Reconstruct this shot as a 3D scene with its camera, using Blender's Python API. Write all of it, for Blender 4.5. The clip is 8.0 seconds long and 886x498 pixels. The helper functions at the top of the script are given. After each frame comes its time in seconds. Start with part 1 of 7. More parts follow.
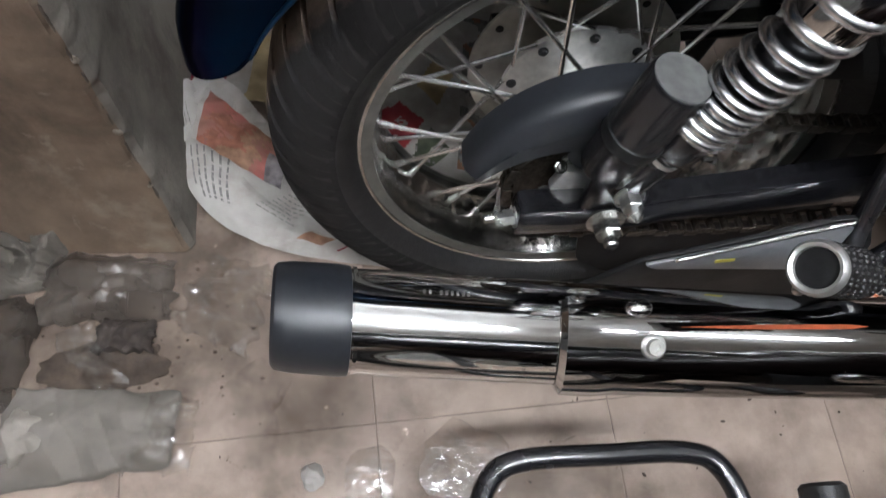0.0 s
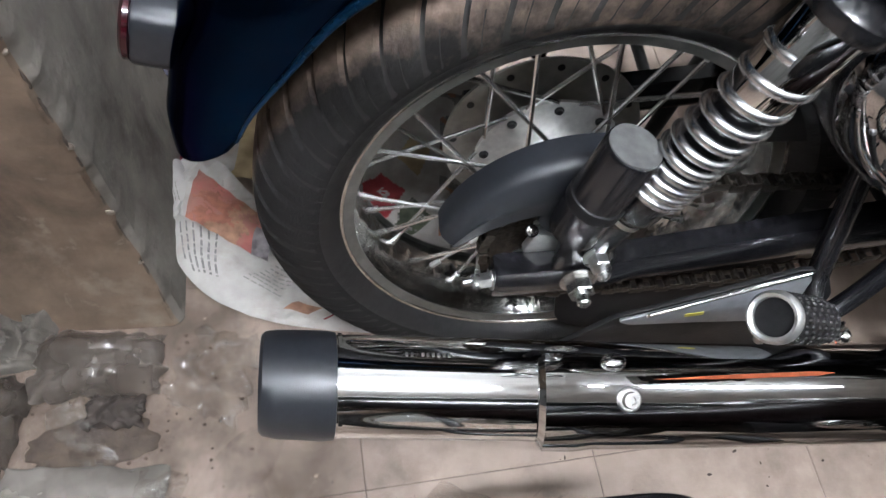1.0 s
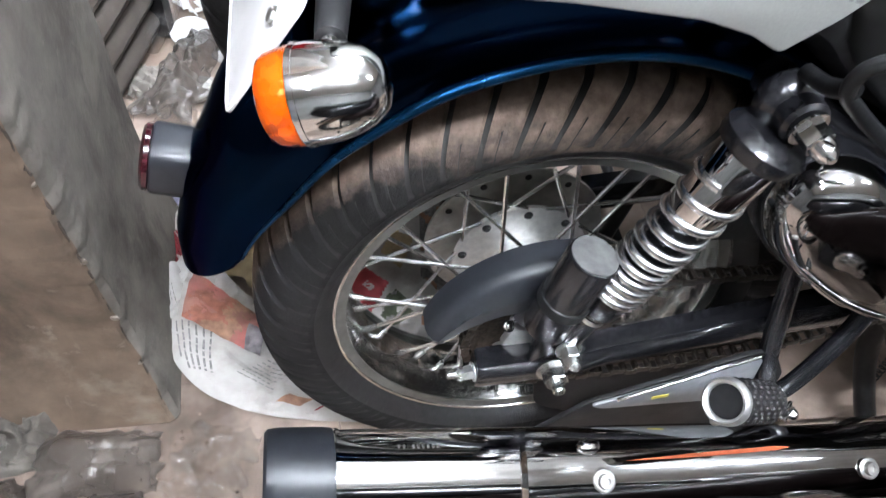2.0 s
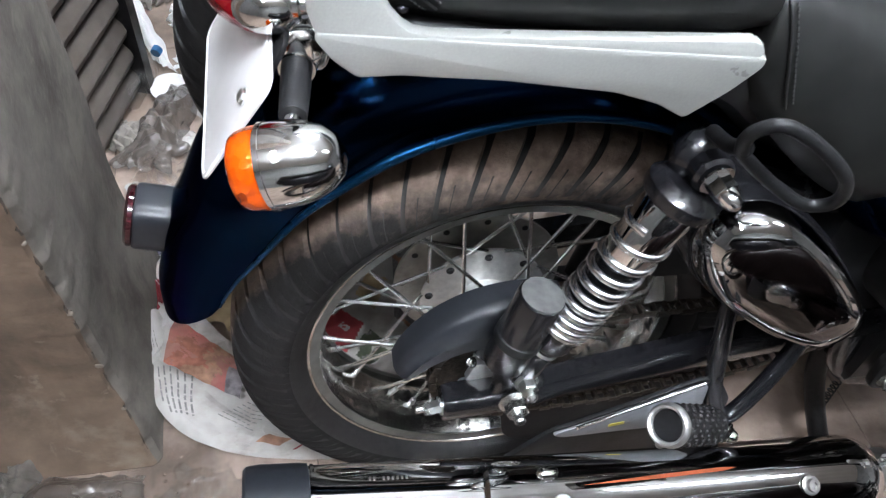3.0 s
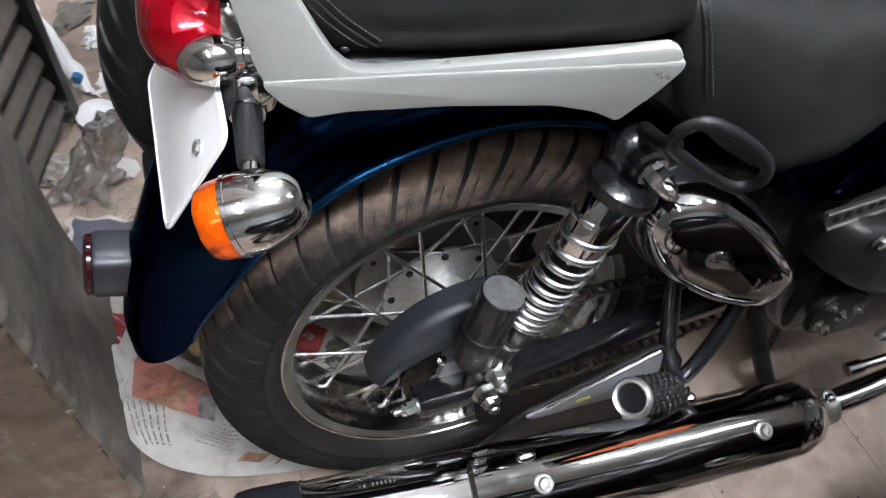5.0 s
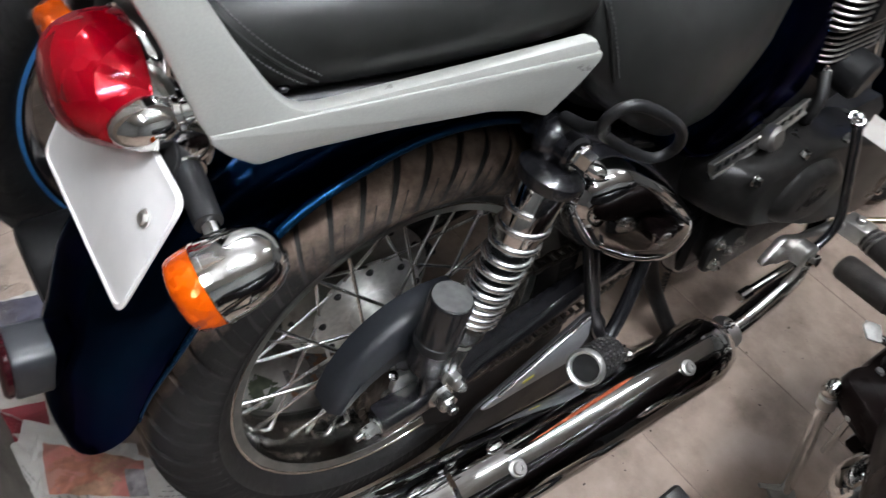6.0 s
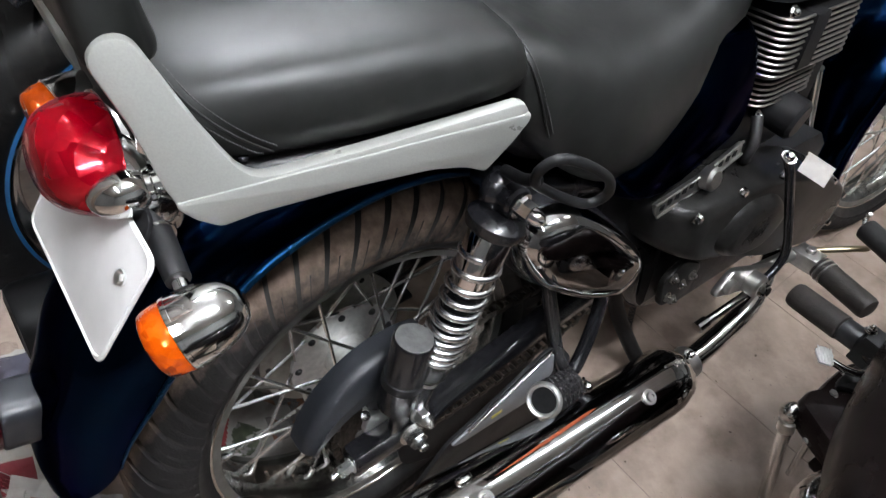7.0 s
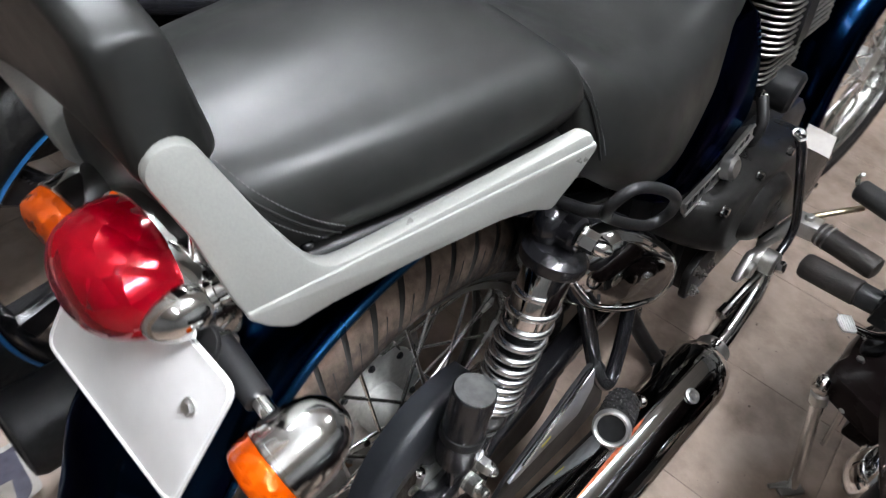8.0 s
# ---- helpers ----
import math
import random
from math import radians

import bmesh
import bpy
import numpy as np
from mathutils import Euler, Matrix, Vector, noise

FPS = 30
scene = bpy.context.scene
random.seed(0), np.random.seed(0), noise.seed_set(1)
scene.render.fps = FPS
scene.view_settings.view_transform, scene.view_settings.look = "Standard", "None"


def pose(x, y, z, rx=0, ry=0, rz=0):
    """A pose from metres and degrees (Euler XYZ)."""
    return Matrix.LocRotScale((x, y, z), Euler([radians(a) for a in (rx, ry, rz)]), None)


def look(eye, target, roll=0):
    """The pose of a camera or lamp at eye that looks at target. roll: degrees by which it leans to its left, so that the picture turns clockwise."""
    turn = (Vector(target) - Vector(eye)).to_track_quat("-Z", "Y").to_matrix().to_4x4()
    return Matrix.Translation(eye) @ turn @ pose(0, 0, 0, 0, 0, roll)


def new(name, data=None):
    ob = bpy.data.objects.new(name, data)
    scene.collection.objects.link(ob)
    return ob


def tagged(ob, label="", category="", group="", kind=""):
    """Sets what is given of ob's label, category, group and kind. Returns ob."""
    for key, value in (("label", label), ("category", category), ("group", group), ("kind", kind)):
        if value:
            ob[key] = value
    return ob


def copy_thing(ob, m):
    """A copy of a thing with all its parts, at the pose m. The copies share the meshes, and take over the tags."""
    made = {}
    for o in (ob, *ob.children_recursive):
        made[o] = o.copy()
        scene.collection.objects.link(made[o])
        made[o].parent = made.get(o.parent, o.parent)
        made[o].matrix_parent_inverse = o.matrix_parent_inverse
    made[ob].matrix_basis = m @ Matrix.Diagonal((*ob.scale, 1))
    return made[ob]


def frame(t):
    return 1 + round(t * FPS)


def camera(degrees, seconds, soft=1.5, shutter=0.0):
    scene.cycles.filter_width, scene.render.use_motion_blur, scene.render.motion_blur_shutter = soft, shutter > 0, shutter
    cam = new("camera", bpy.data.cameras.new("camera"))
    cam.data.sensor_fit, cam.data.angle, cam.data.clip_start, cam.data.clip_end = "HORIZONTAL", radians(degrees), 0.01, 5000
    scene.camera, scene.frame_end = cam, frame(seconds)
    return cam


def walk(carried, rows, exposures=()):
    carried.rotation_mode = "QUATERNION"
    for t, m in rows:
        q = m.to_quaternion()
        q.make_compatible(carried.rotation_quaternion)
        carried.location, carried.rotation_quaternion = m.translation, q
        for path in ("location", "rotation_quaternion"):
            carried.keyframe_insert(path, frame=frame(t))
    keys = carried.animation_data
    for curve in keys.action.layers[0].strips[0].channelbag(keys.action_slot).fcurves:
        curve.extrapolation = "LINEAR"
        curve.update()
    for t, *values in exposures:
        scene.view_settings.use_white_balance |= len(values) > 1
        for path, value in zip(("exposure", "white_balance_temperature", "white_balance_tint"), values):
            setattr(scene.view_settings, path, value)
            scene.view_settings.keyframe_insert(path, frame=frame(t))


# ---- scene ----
cam = camera(65.87, 8.0, soft=1.15, shutter=0.5)
PATH = [
    (0, (-0.2240, -0.3325, 0.8854), (-0.1065, 0.0288, -0.0396), 16.28),
    (0.5, (-0.2217, -0.3369, 0.8981), (-0.0991, 0.0797, -0.0027), 13.78),
    (1, (-0.2186, -0.3459, 0.9130), (-0.0838, 0.1018, 0.0291), 13.07),
    (1.5, (-0.2245, -0.3516, 0.9431), (-0.0655, 0.1444, 0.0895), 12.59),
    (2, (-0.2332, -0.3543, 0.9836), (-0.0621, 0.1813, 0.1567), 12.07),
    (2.2, (-0.2378, -0.3605, 0.9935), (-0.0447, 0.1871, 0.1793), 13.25),
    (3.5, (-0.1954, -0.3924, 1.0640), (-0.0016, 0.1891, 0.2739), 10.83),
    (4, (-0.1700, -0.4003, 1.0821), (0.0154, 0.1861, 0.2936), 10.48),
    (5.5, (-0.2847, -0.3437, 1.0679), (0.0760, 0.1403, 0.2707), 12.64),
    (6, (-0.3065, -0.3250, 1.0733), (0.1472, 0.1117, 0.2964), 14.58),
    (6.5, (-0.3059, -0.3464, 1.0980), (0.1816, 0.0815, 0.3368), 14.61),
    (7, (-0.3035, -0.3669, 1.1214), (0.1828, 0.1047, 0.3858), 12.20),
    (7.5, (-0.3202, -0.3311, 1.1150), (0.1735, 0.1493, 0.3901), 8.12),
    (8, (-0.3302, -0.2368, 1.1033), (0.2149, 0.1644, 0.3672), 9.70),
]
walk(cam, [(t, look(eye, target, roll)) for t, eye, target, roll in PATH], [(0, 0.02, 6420, 10), (0.5, 0.22, 6350, 10), (1, 0.42, 6280, 10), (1.5, 0.78, 6200, 10), (2.2, 0.94, 6130, 10), (3.5, 0.27, 6150, 10), (4, 0.23, 6170, 10), (5.5, 0.12, 6400, 10), (6.5, 0.06, 6450, 10), (8, 0.18, 6450, 10)])

# ---------- light ----------
world = bpy.data.worlds.new("world")
scene.world = world
world.use_nodes = True
world.node_tree.nodes["Background"].inputs[0].default_value = (0.50, 0.55, 0.60, 1)
world.node_tree.nodes["Background"].inputs[1].default_value = 0.05
scene.view_settings.exposure = 0.0

# bare fluorescent tubes under the ceiling: place, turn about the vertical, strength
# third and fourth are unseen, added to light the left and the shield's reflection
TUBES = [(0.08, -0.80, 2.64, 4, 345), (0.42, 1.15, 2.64, 18, 390), (-1.25, -0.95, 2.64, 82, 60), (2.15, -0.45, 2.64, 4, 60)]

# ---------- geometry helpers: every one gives (vertices, faces) ----------
V = Vector


def spline(points, steps=6, closed=False):
    """A smooth line through the points."""
    p = [V(q) for q in points]
    n, out = len(p), []
    for i in range(n if closed else n - 1):
        if closed:
            a, b, c, d = p[i - 1], p[i], p[(i + 1) % n], p[(i + 2) % n]
        else:
            a, b, c, d = p[max(i - 1, 0)], p[i], p[i + 1], p[min(i + 2, n - 1)]
        for k in range(steps):
            t = k / steps
            out.append(0.5 * ((2 * b) + (c - a) * t + (2 * a - 5 * b + 4 * c - d) * t * t + (3 * b - a - 3 * c + d) * t ** 3))
    if not closed:
        out.append(p[-1])
    return out


def loft(rings, caps=True, wrap=False):
    n, verts, faces = len(rings[0]), [V(q) for ring in rings for q in ring], []
    m = len(rings)
    for i in range(m if wrap else m - 1):
        for j in range(n):
            a, b = i * n, ((i + 1) % m) * n
            faces.append((a + j, a + (j + 1) % n, b + (j + 1) % n, b + j))
    if caps and not wrap:
        faces.append(tuple(reversed(range(n))))
        faces.append(tuple(range((m - 1) * n, m * n)))
    return verts, faces


def sheet(rows, wrap=False):
    """An open grid of points."""
    n, m = len(rows[0]), len(rows)
    verts = [V(q) for row in rows for q in row]
    faces = [(i * n + j, i * n + j + 1, ((i + 1) % m) * n + j + 1, ((i + 1) % m) * n + j) for i in range(m if wrap else m - 1) for j in range(n - 1)]
    return verts, faces


def tube(points, radius, sides=10, closed=False, flat=1.0):
    """A round bar along the points; radius: a number, or one for each point."""
    p = [V(q) for q in points]
    n = len(p)
    rings, side = [], None
    for i in range(n):
        ahead = (p[(i + 1) % n] - p[i - 1]) if closed else (p[min(i + 1, n - 1)] - p[max(i - 1, 0)])
        ahead.normalize()
        if side is None:
            side = ahead.orthogonal()
        side = (side - ahead * side.dot(ahead)).normalized()
        up = ahead.cross(side)
        r = radius[i] if isinstance(radius, (list, tuple)) else radius
        rings.append([p[i] + r * (math.cos(a) * side + flat * math.sin(a) * up) for a in (2 * math.pi * k / sides for k in range(sides))])
    return loft(rings, not closed, closed)


def lathe(profile, sides=32, caps=True):
    """Turns (radius, height) pairs about the z axis."""
    rings = [[(r * math.cos(a), r * math.sin(a), h) for a in (2 * math.pi * k / sides for k in range(sides))] for r, h in profile]
    return loft(rings, caps)


def torus_lathe(profile, sides):
    """Turns a closed profile of (radius, height) about the y axis: rims, tyres, rings."""
    rings = [[(r * math.cos(a), h, r * math.sin(a)) for r, h in profile] for a in (2 * math.pi * k / sides for k in range(sides))]
    return loft(rings, False, True)


def along(a, b, twist=0.0):
    """The pose whose z axis runs from a towards b."""
    a, b = V(a), V(b)
    return Matrix.Translation(a) @ (b - a).to_track_quat("Z", "Y").to_matrix().to_4x4() @ Matrix.Rotation(twist, 4, "Z")


def moved(geo, m):
    return [m @ q for q in geo[0]], geo[1]


def joined(*geos):
    verts, faces = [], []
    for v, f in geos:
        k = len(verts)
        verts += v
        faces += [tuple(i + k for i in q) for q in f]
    return verts, faces


def rod(a, b, r, sides=12, r2=None):
    length = (V(b) - V(a)).length
    e = min(r * 0.18, length * 0.2)
    r2 = r if r2 is None else r2
    return moved(lathe([(r - e, 0), (r, e), (r2, length - e), (r2 - e, length)], sides), along(a, b))


def turned(profile, a, b, sides=24):
    """A lathed profile with its axis from a towards b."""
    return moved(lathe(profile, sides), along(a, b))


def slab(outline, depth, bevel=0.003, m=None):
    """A plate with rounded edges: outline of (u, v) in its plane, thickness along w."""
    area = sum(outline[i - 1][0] * q[1] - q[0] * outline[i - 1][1] for i, q in enumerate(outline))
    if area < 0:
        outline = outline[::-1]
    n = len(outline)

    def inset(d):
        out = []
        for i in range(n):
            p, q, r = (V(outline[k % n]) for k in (i - 1, i, i + 1))
            e1, e2 = (q - p).normalized(), (r - q).normalized()
            n1, n2 = V((-e1.y, e1.x)), V((-e2.y, e2.x))
            w = (n1 + n2)
            w = w / max(w.length_squared / 2, 0.35)
            out.append(q + w * d)
        return out
    rings = []
    for d, h in ((bevel, 0), (bevel * 0.3, bevel * 0.3), (0, bevel), (0, depth - bevel), (bevel * 0.3, depth - bevel * 0.3), (bevel, depth)):
        rings.append([(q.x, q.y, h) for q in inset(d)])
    geo = loft(rings)
    return moved(geo, m) if m is not None else geo


def rounded(points, r=0.01, steps=4):
    """An outline with rounded corners."""
    out, n = [], len(points)
    for i in range(n):
        p, q, s = (V(points[k % n]) for k in (i - 1, i, i + 1))
        a, b = (p - q), (s - q)
        d = min(r, a.length * 0.45, b.length * 0.45)
        a, b = q + a.normalized() * d, q + b.normalized() * d
        for k in range(steps + 1):
            t = k / steps
            out.append(tuple((1 - t) ** 2 * a + 2 * t * (1 - t) * q + t * t * b))
    return out


def box(x0, x1, y0, y1, z0, z1, bevel=0.003):
    return slab([(x0, y0), (x1, y0), (x1, y1), (x0, y1)], z1 - z0, bevel, Matrix.Translation((0, 0, z0)))


def ellipsoid(c, rx, ry, rz, n=20, m=14):
    rings = []
    for i in range(m + 1):
        a = math.pi * (0.02 + 0.96 * i / m) - math.pi / 2
        rings.append([(c[0] + rx * math.cos(a) * math.cos(b), c[1] + ry * math.cos(a) * math.sin(b), c[2] + rz * math.sin(a)) for b in (2 * math.pi * k / n for k in range(n))])
    return loft(rings)


def side_plane(y):
    """Lays (u, v, w) of a slab as x, z and outwards to the right of the machine, from the given y."""
    return Matrix(((1, 0, 0, 0), (0, 0, -1, y), (0, 1, 0, 0), (0, 0, 0, 1)))


def mesh_of(name, geo, materials, angle=38, slots=None):
    me = bpy.data.meshes.new(name)
    me.from_pydata([tuple(q) for q in geo[0]], [], geo[1])
    for m in materials if isinstance(materials, (list, tuple)) else (materials,):
        me.materials.append(m)
    if slots is not None:
        me.polygons.foreach_set("material_index", slots)
    me.polygons.foreach_set("use_smooth", [True] * len(me.polygons))
    me.set_sharp_from_angle(angle=radians(angle))
    me.update()
    return me


def part(name, geo, material, parent, label="", angle=38, slots=None, m=None):
    """One mesh object under a thing or a part; geo: geometry, or a mesh that is already made."""
    ob = new(name, geo if isinstance(geo, bpy.types.Mesh) else mesh_of(name, geo, material, angle, slots))
    ob.parent = parent
    if m is not None:
        ob.matrix_basis = m
    return tagged(ob, label)


def thing(name, geo, material, label, category, m=None, group="", kind="", angle=38, slots=None):
    """A top-level object: a mesh, or an empty when geo is None."""
    ob = new(name, None if geo is None else mesh_of(name, geo, material, angle, slots))
    if m is not None:
        ob.matrix_basis = m
    return tagged(ob, label, category, group, kind)


# ---------- materials ----------
def material(name, colour, rough=0.5, metal=0.0, vary=0.15, scale=40.0, bump=0.0, bump_scale=300.0, coat=0.0, clear=0.0, stain=None, stain_scale=8.0, stain_at=(0.5, 0.7), rough_vary=0.12, ior=1.5, noise_detail=5.0, each=0.0, fixed=False):
    """A surface with grain at two scales, optional stains of another colour and fine relief."""
    mat = bpy.data.materials.new(name)
    mat.use_nodes = True
    nodes, links = mat.node_tree.nodes, mat.node_tree.links
    shader = nodes["Principled BSDF"]
    where = nodes.new("ShaderNodeNewGeometry" if fixed else "ShaderNodeTexCoord")
    spot = where.outputs["Position" if fixed else "Object"]
    fine = nodes.new("ShaderNodeTexNoise")
    fine.inputs["Scale"].default_value, fine.inputs["Detail"].default_value = scale, noise_detail
    links.new(spot, fine.inputs["Vector"])
    ramp = nodes.new("ShaderNodeValToRGB")
    lo, hi = (tuple(min(1.0, c * k) for c in colour) + (1,) for k in (1 - vary, 1 + vary))
    ramp.color_ramp.elements[0].color, ramp.color_ramp.elements[1].color = lo, hi
    ramp.color_ramp.elements[0].position, ramp.color_ramp.elements[1].position = 0.3, 0.7
    links.new(fine.outputs["Fac"], ramp.inputs["Fac"])
    colour_out = ramp.outputs["Color"]
    broad = nodes.new("ShaderNodeTexNoise")
    broad.inputs["Scale"].default_value, broad.inputs["Detail"].default_value, broad.inputs["Roughness"].default_value = stain_scale, 6.0, 0.62
    links.new(spot, broad.inputs["Vector"])
    if stain:
        mask = nodes.new("ShaderNodeMapRange")
        mask.inputs["From Min"].default_value, mask.inputs["From Max"].default_value = stain_at
        links.new(broad.outputs["Fac"], mask.inputs["Value"])
        mix = nodes.new("ShaderNodeMix")
        mix.data_type = "RGBA"
        mix.inputs["B"].default_value = (*stain, 1)
        links.new(mask.outputs["Result"], mix.inputs["Factor"])
        links.new(colour_out, mix.inputs["A"])
        colour_out = mix.outputs["Result"]
    if each:
        info = nodes.new("ShaderNodeObjectInfo")
        span = nodes.new("ShaderNodeMapRange")
        span.inputs["To Min"].default_value, span.inputs["To Max"].default_value = 1 - each, 1 + each
        links.new(info.outputs["Random"], span.inputs["Value"])
        hue = nodes.new("ShaderNodeHueSaturation")
        links.new(span.outputs["Result"], hue.inputs["Value"])
        links.new(colour_out, hue.inputs["Color"])
        colour_out = hue.outputs["Color"]
    links.new(colour_out, shader.inputs["Base Color"])
    gloss = nodes.new("ShaderNodeMapRange")
    gloss.inputs["From Min"].default_value, gloss.inputs["From Max"].default_value = 0.35, 0.7
    gloss.inputs["To Min"].default_value, gloss.inputs["To Max"].default_value = max(0.02, rough * (1 - rough_vary)), min(1.0, rough * (1 + 2 * rough_vary))
    links.new(broad.outputs["Fac"], gloss.inputs["Value"])
    links.new(gloss.outputs["Result"], shader.inputs["Roughness"])
    shader.inputs["Metallic"].default_value = metal
    shader.inputs["IOR"].default_value = ior
    shader.inputs["Coat Weight"].default_value, shader.inputs["Coat Roughness"].default_value = coat, 0.06
    shader.inputs["Transmission Weight"].default_value = clear
    if bump:
        relief = nodes.new("ShaderNodeTexNoise")
        relief.inputs["Scale"].default_value, relief.inputs["Detail"].default_value = bump_scale, 4.0
        links.new(spot, relief.inputs["Vector"])
        b = nodes.new("ShaderNodeBump")
        b.inputs["Strength"].default_value, b.inputs["Distance"].default_value = bump, 0.002
        links.new(relief.outputs["Fac"], b.inputs["Height"])
        links.new(b.outputs["Normal"], shader.inputs["Normal"])
    return mat


CHROME = material("chrome", (0.80, 0.80, 0.79), 0.06, 1.0, 0.05, 60, 0.0, rough_vary=0.4)
SATIN = material("satin_steel", (0.50, 0.49, 0.47), 0.34, 1.0, 0.12, 90, 0.10, 400)
ZINC = material("zinc_plated", (0.78, 0.79, 0.77), 0.26, 1.0, 0.14, 200, 0.1, 500)
CAST = material("cast_aluminium", (0.74, 0.74, 0.72), 0.5, 1.0, 0.12, 120, 0.2, 600)
BLACK = material("gloss_black_paint", (0.009, 0.009, 0.0105), 0.24, 0.0, 0.3, 60, 0.05, 200, coat=0.35)
SATIN_BLACK = material("satin_black", (0.010, 0.010, 0.0105), 0.38, 0.0, 0.3, 120, 0.12, 500, ior=1.29, stain=(0.02, 0.018, 0.016), stain_scale=25, stain_at=(0.6, 0.95))
ENGINE_BLACK = material("engine_black", (0.0095, 0.0090, 0.0086), 0.30, 0.0, 0.3, 120, 0.06, 500, ior=1.19)
PLASTIC = material("black_plastic", (0.013, 0.0145, 0.018), 0.42, 0.0, 0.15, 200, 0.07, 900)
RUBBER = material("rubber", (0.013, 0.0125, 0.0127), 0.46, 0.0, 0.3, 120, 0.25, 500, stain=(0.018, 0.016, 0.015), stain_scale=22, stain_at=(0.55, 0.9), ior=1.4)
SHOULDER = material("scuffed_rubber", (0.015, 0.0125, 0.0115), 0.50, 0.0, 0.3, 120, 0.3, 400, stain=(0.035, 0.028, 0.023), stain_scale=16, stain_at=(0.5, 0.85), ior=1.36)


def tread_material():
    """Rubber with brown dust that lies thickest along the crown and wears off towards the shoulders."""
    mat = material("dusty_tread", (0.165, 0.120, 0.093), 0.75, 0.0, 0.3, 90, 0.3, 400, stain=(0.075, 0.056, 0.046), stain_scale=11, stain_at=(0.5, 0.8), ior=1.28)
    nodes, links = mat.node_tree.nodes, mat.node_tree.links
    shader = nodes["Principled BSDF"]
    dusty = shader.inputs["Base Color"].links[0].from_socket
    where, split, reach = nodes.new("ShaderNodeTexCoord"), nodes.new("ShaderNodeSeparateXYZ"), nodes.new("ShaderNodeMath")
    links.new(where.outputs["Object"], split.inputs[0])
    reach.operation = "ABSOLUTE"
    links.new(split.outputs["Y"], reach.inputs[0])
    blot, sum_up, span, mix = nodes.new("ShaderNodeTexNoise"), nodes.new("ShaderNodeMath"), nodes.new("ShaderNodeMapRange"), nodes.new("ShaderNodeMix")
    blot.inputs["Scale"].default_value, blot.inputs["Detail"].default_value, blot.inputs["Roughness"].default_value = 34.0, 6.0, 0.7
    links.new(where.outputs["Object"], blot.inputs["Vector"])
    sum_up.operation = "MULTIPLY_ADD"
    sum_up.inputs[1].default_value = 0.030
    links.new(blot.outputs["Fac"], sum_up.inputs[0])
    links.new(reach.outputs[0], sum_up.inputs[2])
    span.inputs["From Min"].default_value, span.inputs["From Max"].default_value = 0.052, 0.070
    # the brown gives way to black further in at the lower part of the wheel
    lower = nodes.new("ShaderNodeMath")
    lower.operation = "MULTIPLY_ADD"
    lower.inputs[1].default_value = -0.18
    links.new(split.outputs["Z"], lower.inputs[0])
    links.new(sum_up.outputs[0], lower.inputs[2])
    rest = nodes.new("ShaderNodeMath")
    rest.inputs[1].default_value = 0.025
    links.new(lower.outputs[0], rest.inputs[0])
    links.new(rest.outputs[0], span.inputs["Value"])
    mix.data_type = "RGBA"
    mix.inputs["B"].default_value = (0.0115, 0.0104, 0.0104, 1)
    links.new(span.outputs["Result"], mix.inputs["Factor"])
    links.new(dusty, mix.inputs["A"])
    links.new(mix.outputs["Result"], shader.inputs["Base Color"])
    return mat


TREAD = tread_material()
GROOVE = material("groove_rubber", (0.012, 0.011, 0.010), 0.8, 0.0, 0.2, 100)
BLUE = material("blue_metallic_paint", (0.0010, 0.0078, 0.025), 0.16, 1.0, 0.18, 900, 0.0, coat=0.05)
BLUE.node_tree.nodes["Principled BSDF"].inputs["Specular Tint"].default_value = (0.25, 0.32, 0.42, 1)
# the fender's blue, brighter: the bead's highlight is put into the colour
LIT_BLUE = material("lit_blue_metallic", (0.006, 0.046, 0.115), 0.28, 0.9, 0.18, 900)
BLUE_LINE = material("blue_stripe", (0.02, 0.12, 0.30), 0.35, 0.0, 0.1, 100)
LEATHER = material("black_seat_vinyl", (0.0115, 0.0117, 0.0112), 0.38, 0.0, 0.25, 40, 0.06, 1600, rough_vary=0.2, ior=1.32)
STALK = material("dark_grey_rubber", (0.018, 0.018, 0.019), 0.38, 0.0, 0.2, 80, 0.1, 400)
THREAD = material("grey_thread", (0.032, 0.032, 0.032), 0.7)
SILVER_PAINT = material("silver_grey_paint", (0.37, 0.375, 0.35), 0.30, 0.25, 0.05, 600, 0.05, 900, coat=0.25)
SMOKED_CHROME = material("smoked_chrome", (0.50, 0.495, 0.49), 0.05, 1.0, 0.05, 60, 0.03, 30, rough_vary=0.4)
SHIELD_CHROME = material("dark_chrome", (0.54, 0.54, 0.535), 0.05, 1.0, 0.05, 60, 0.02, 30, rough_vary=0.4)
DULL_RED = material("dull_red_reflector", (0.022, 0.002, 0.004), 0.12, 0.0, 0.2, 60, coat=0.3)
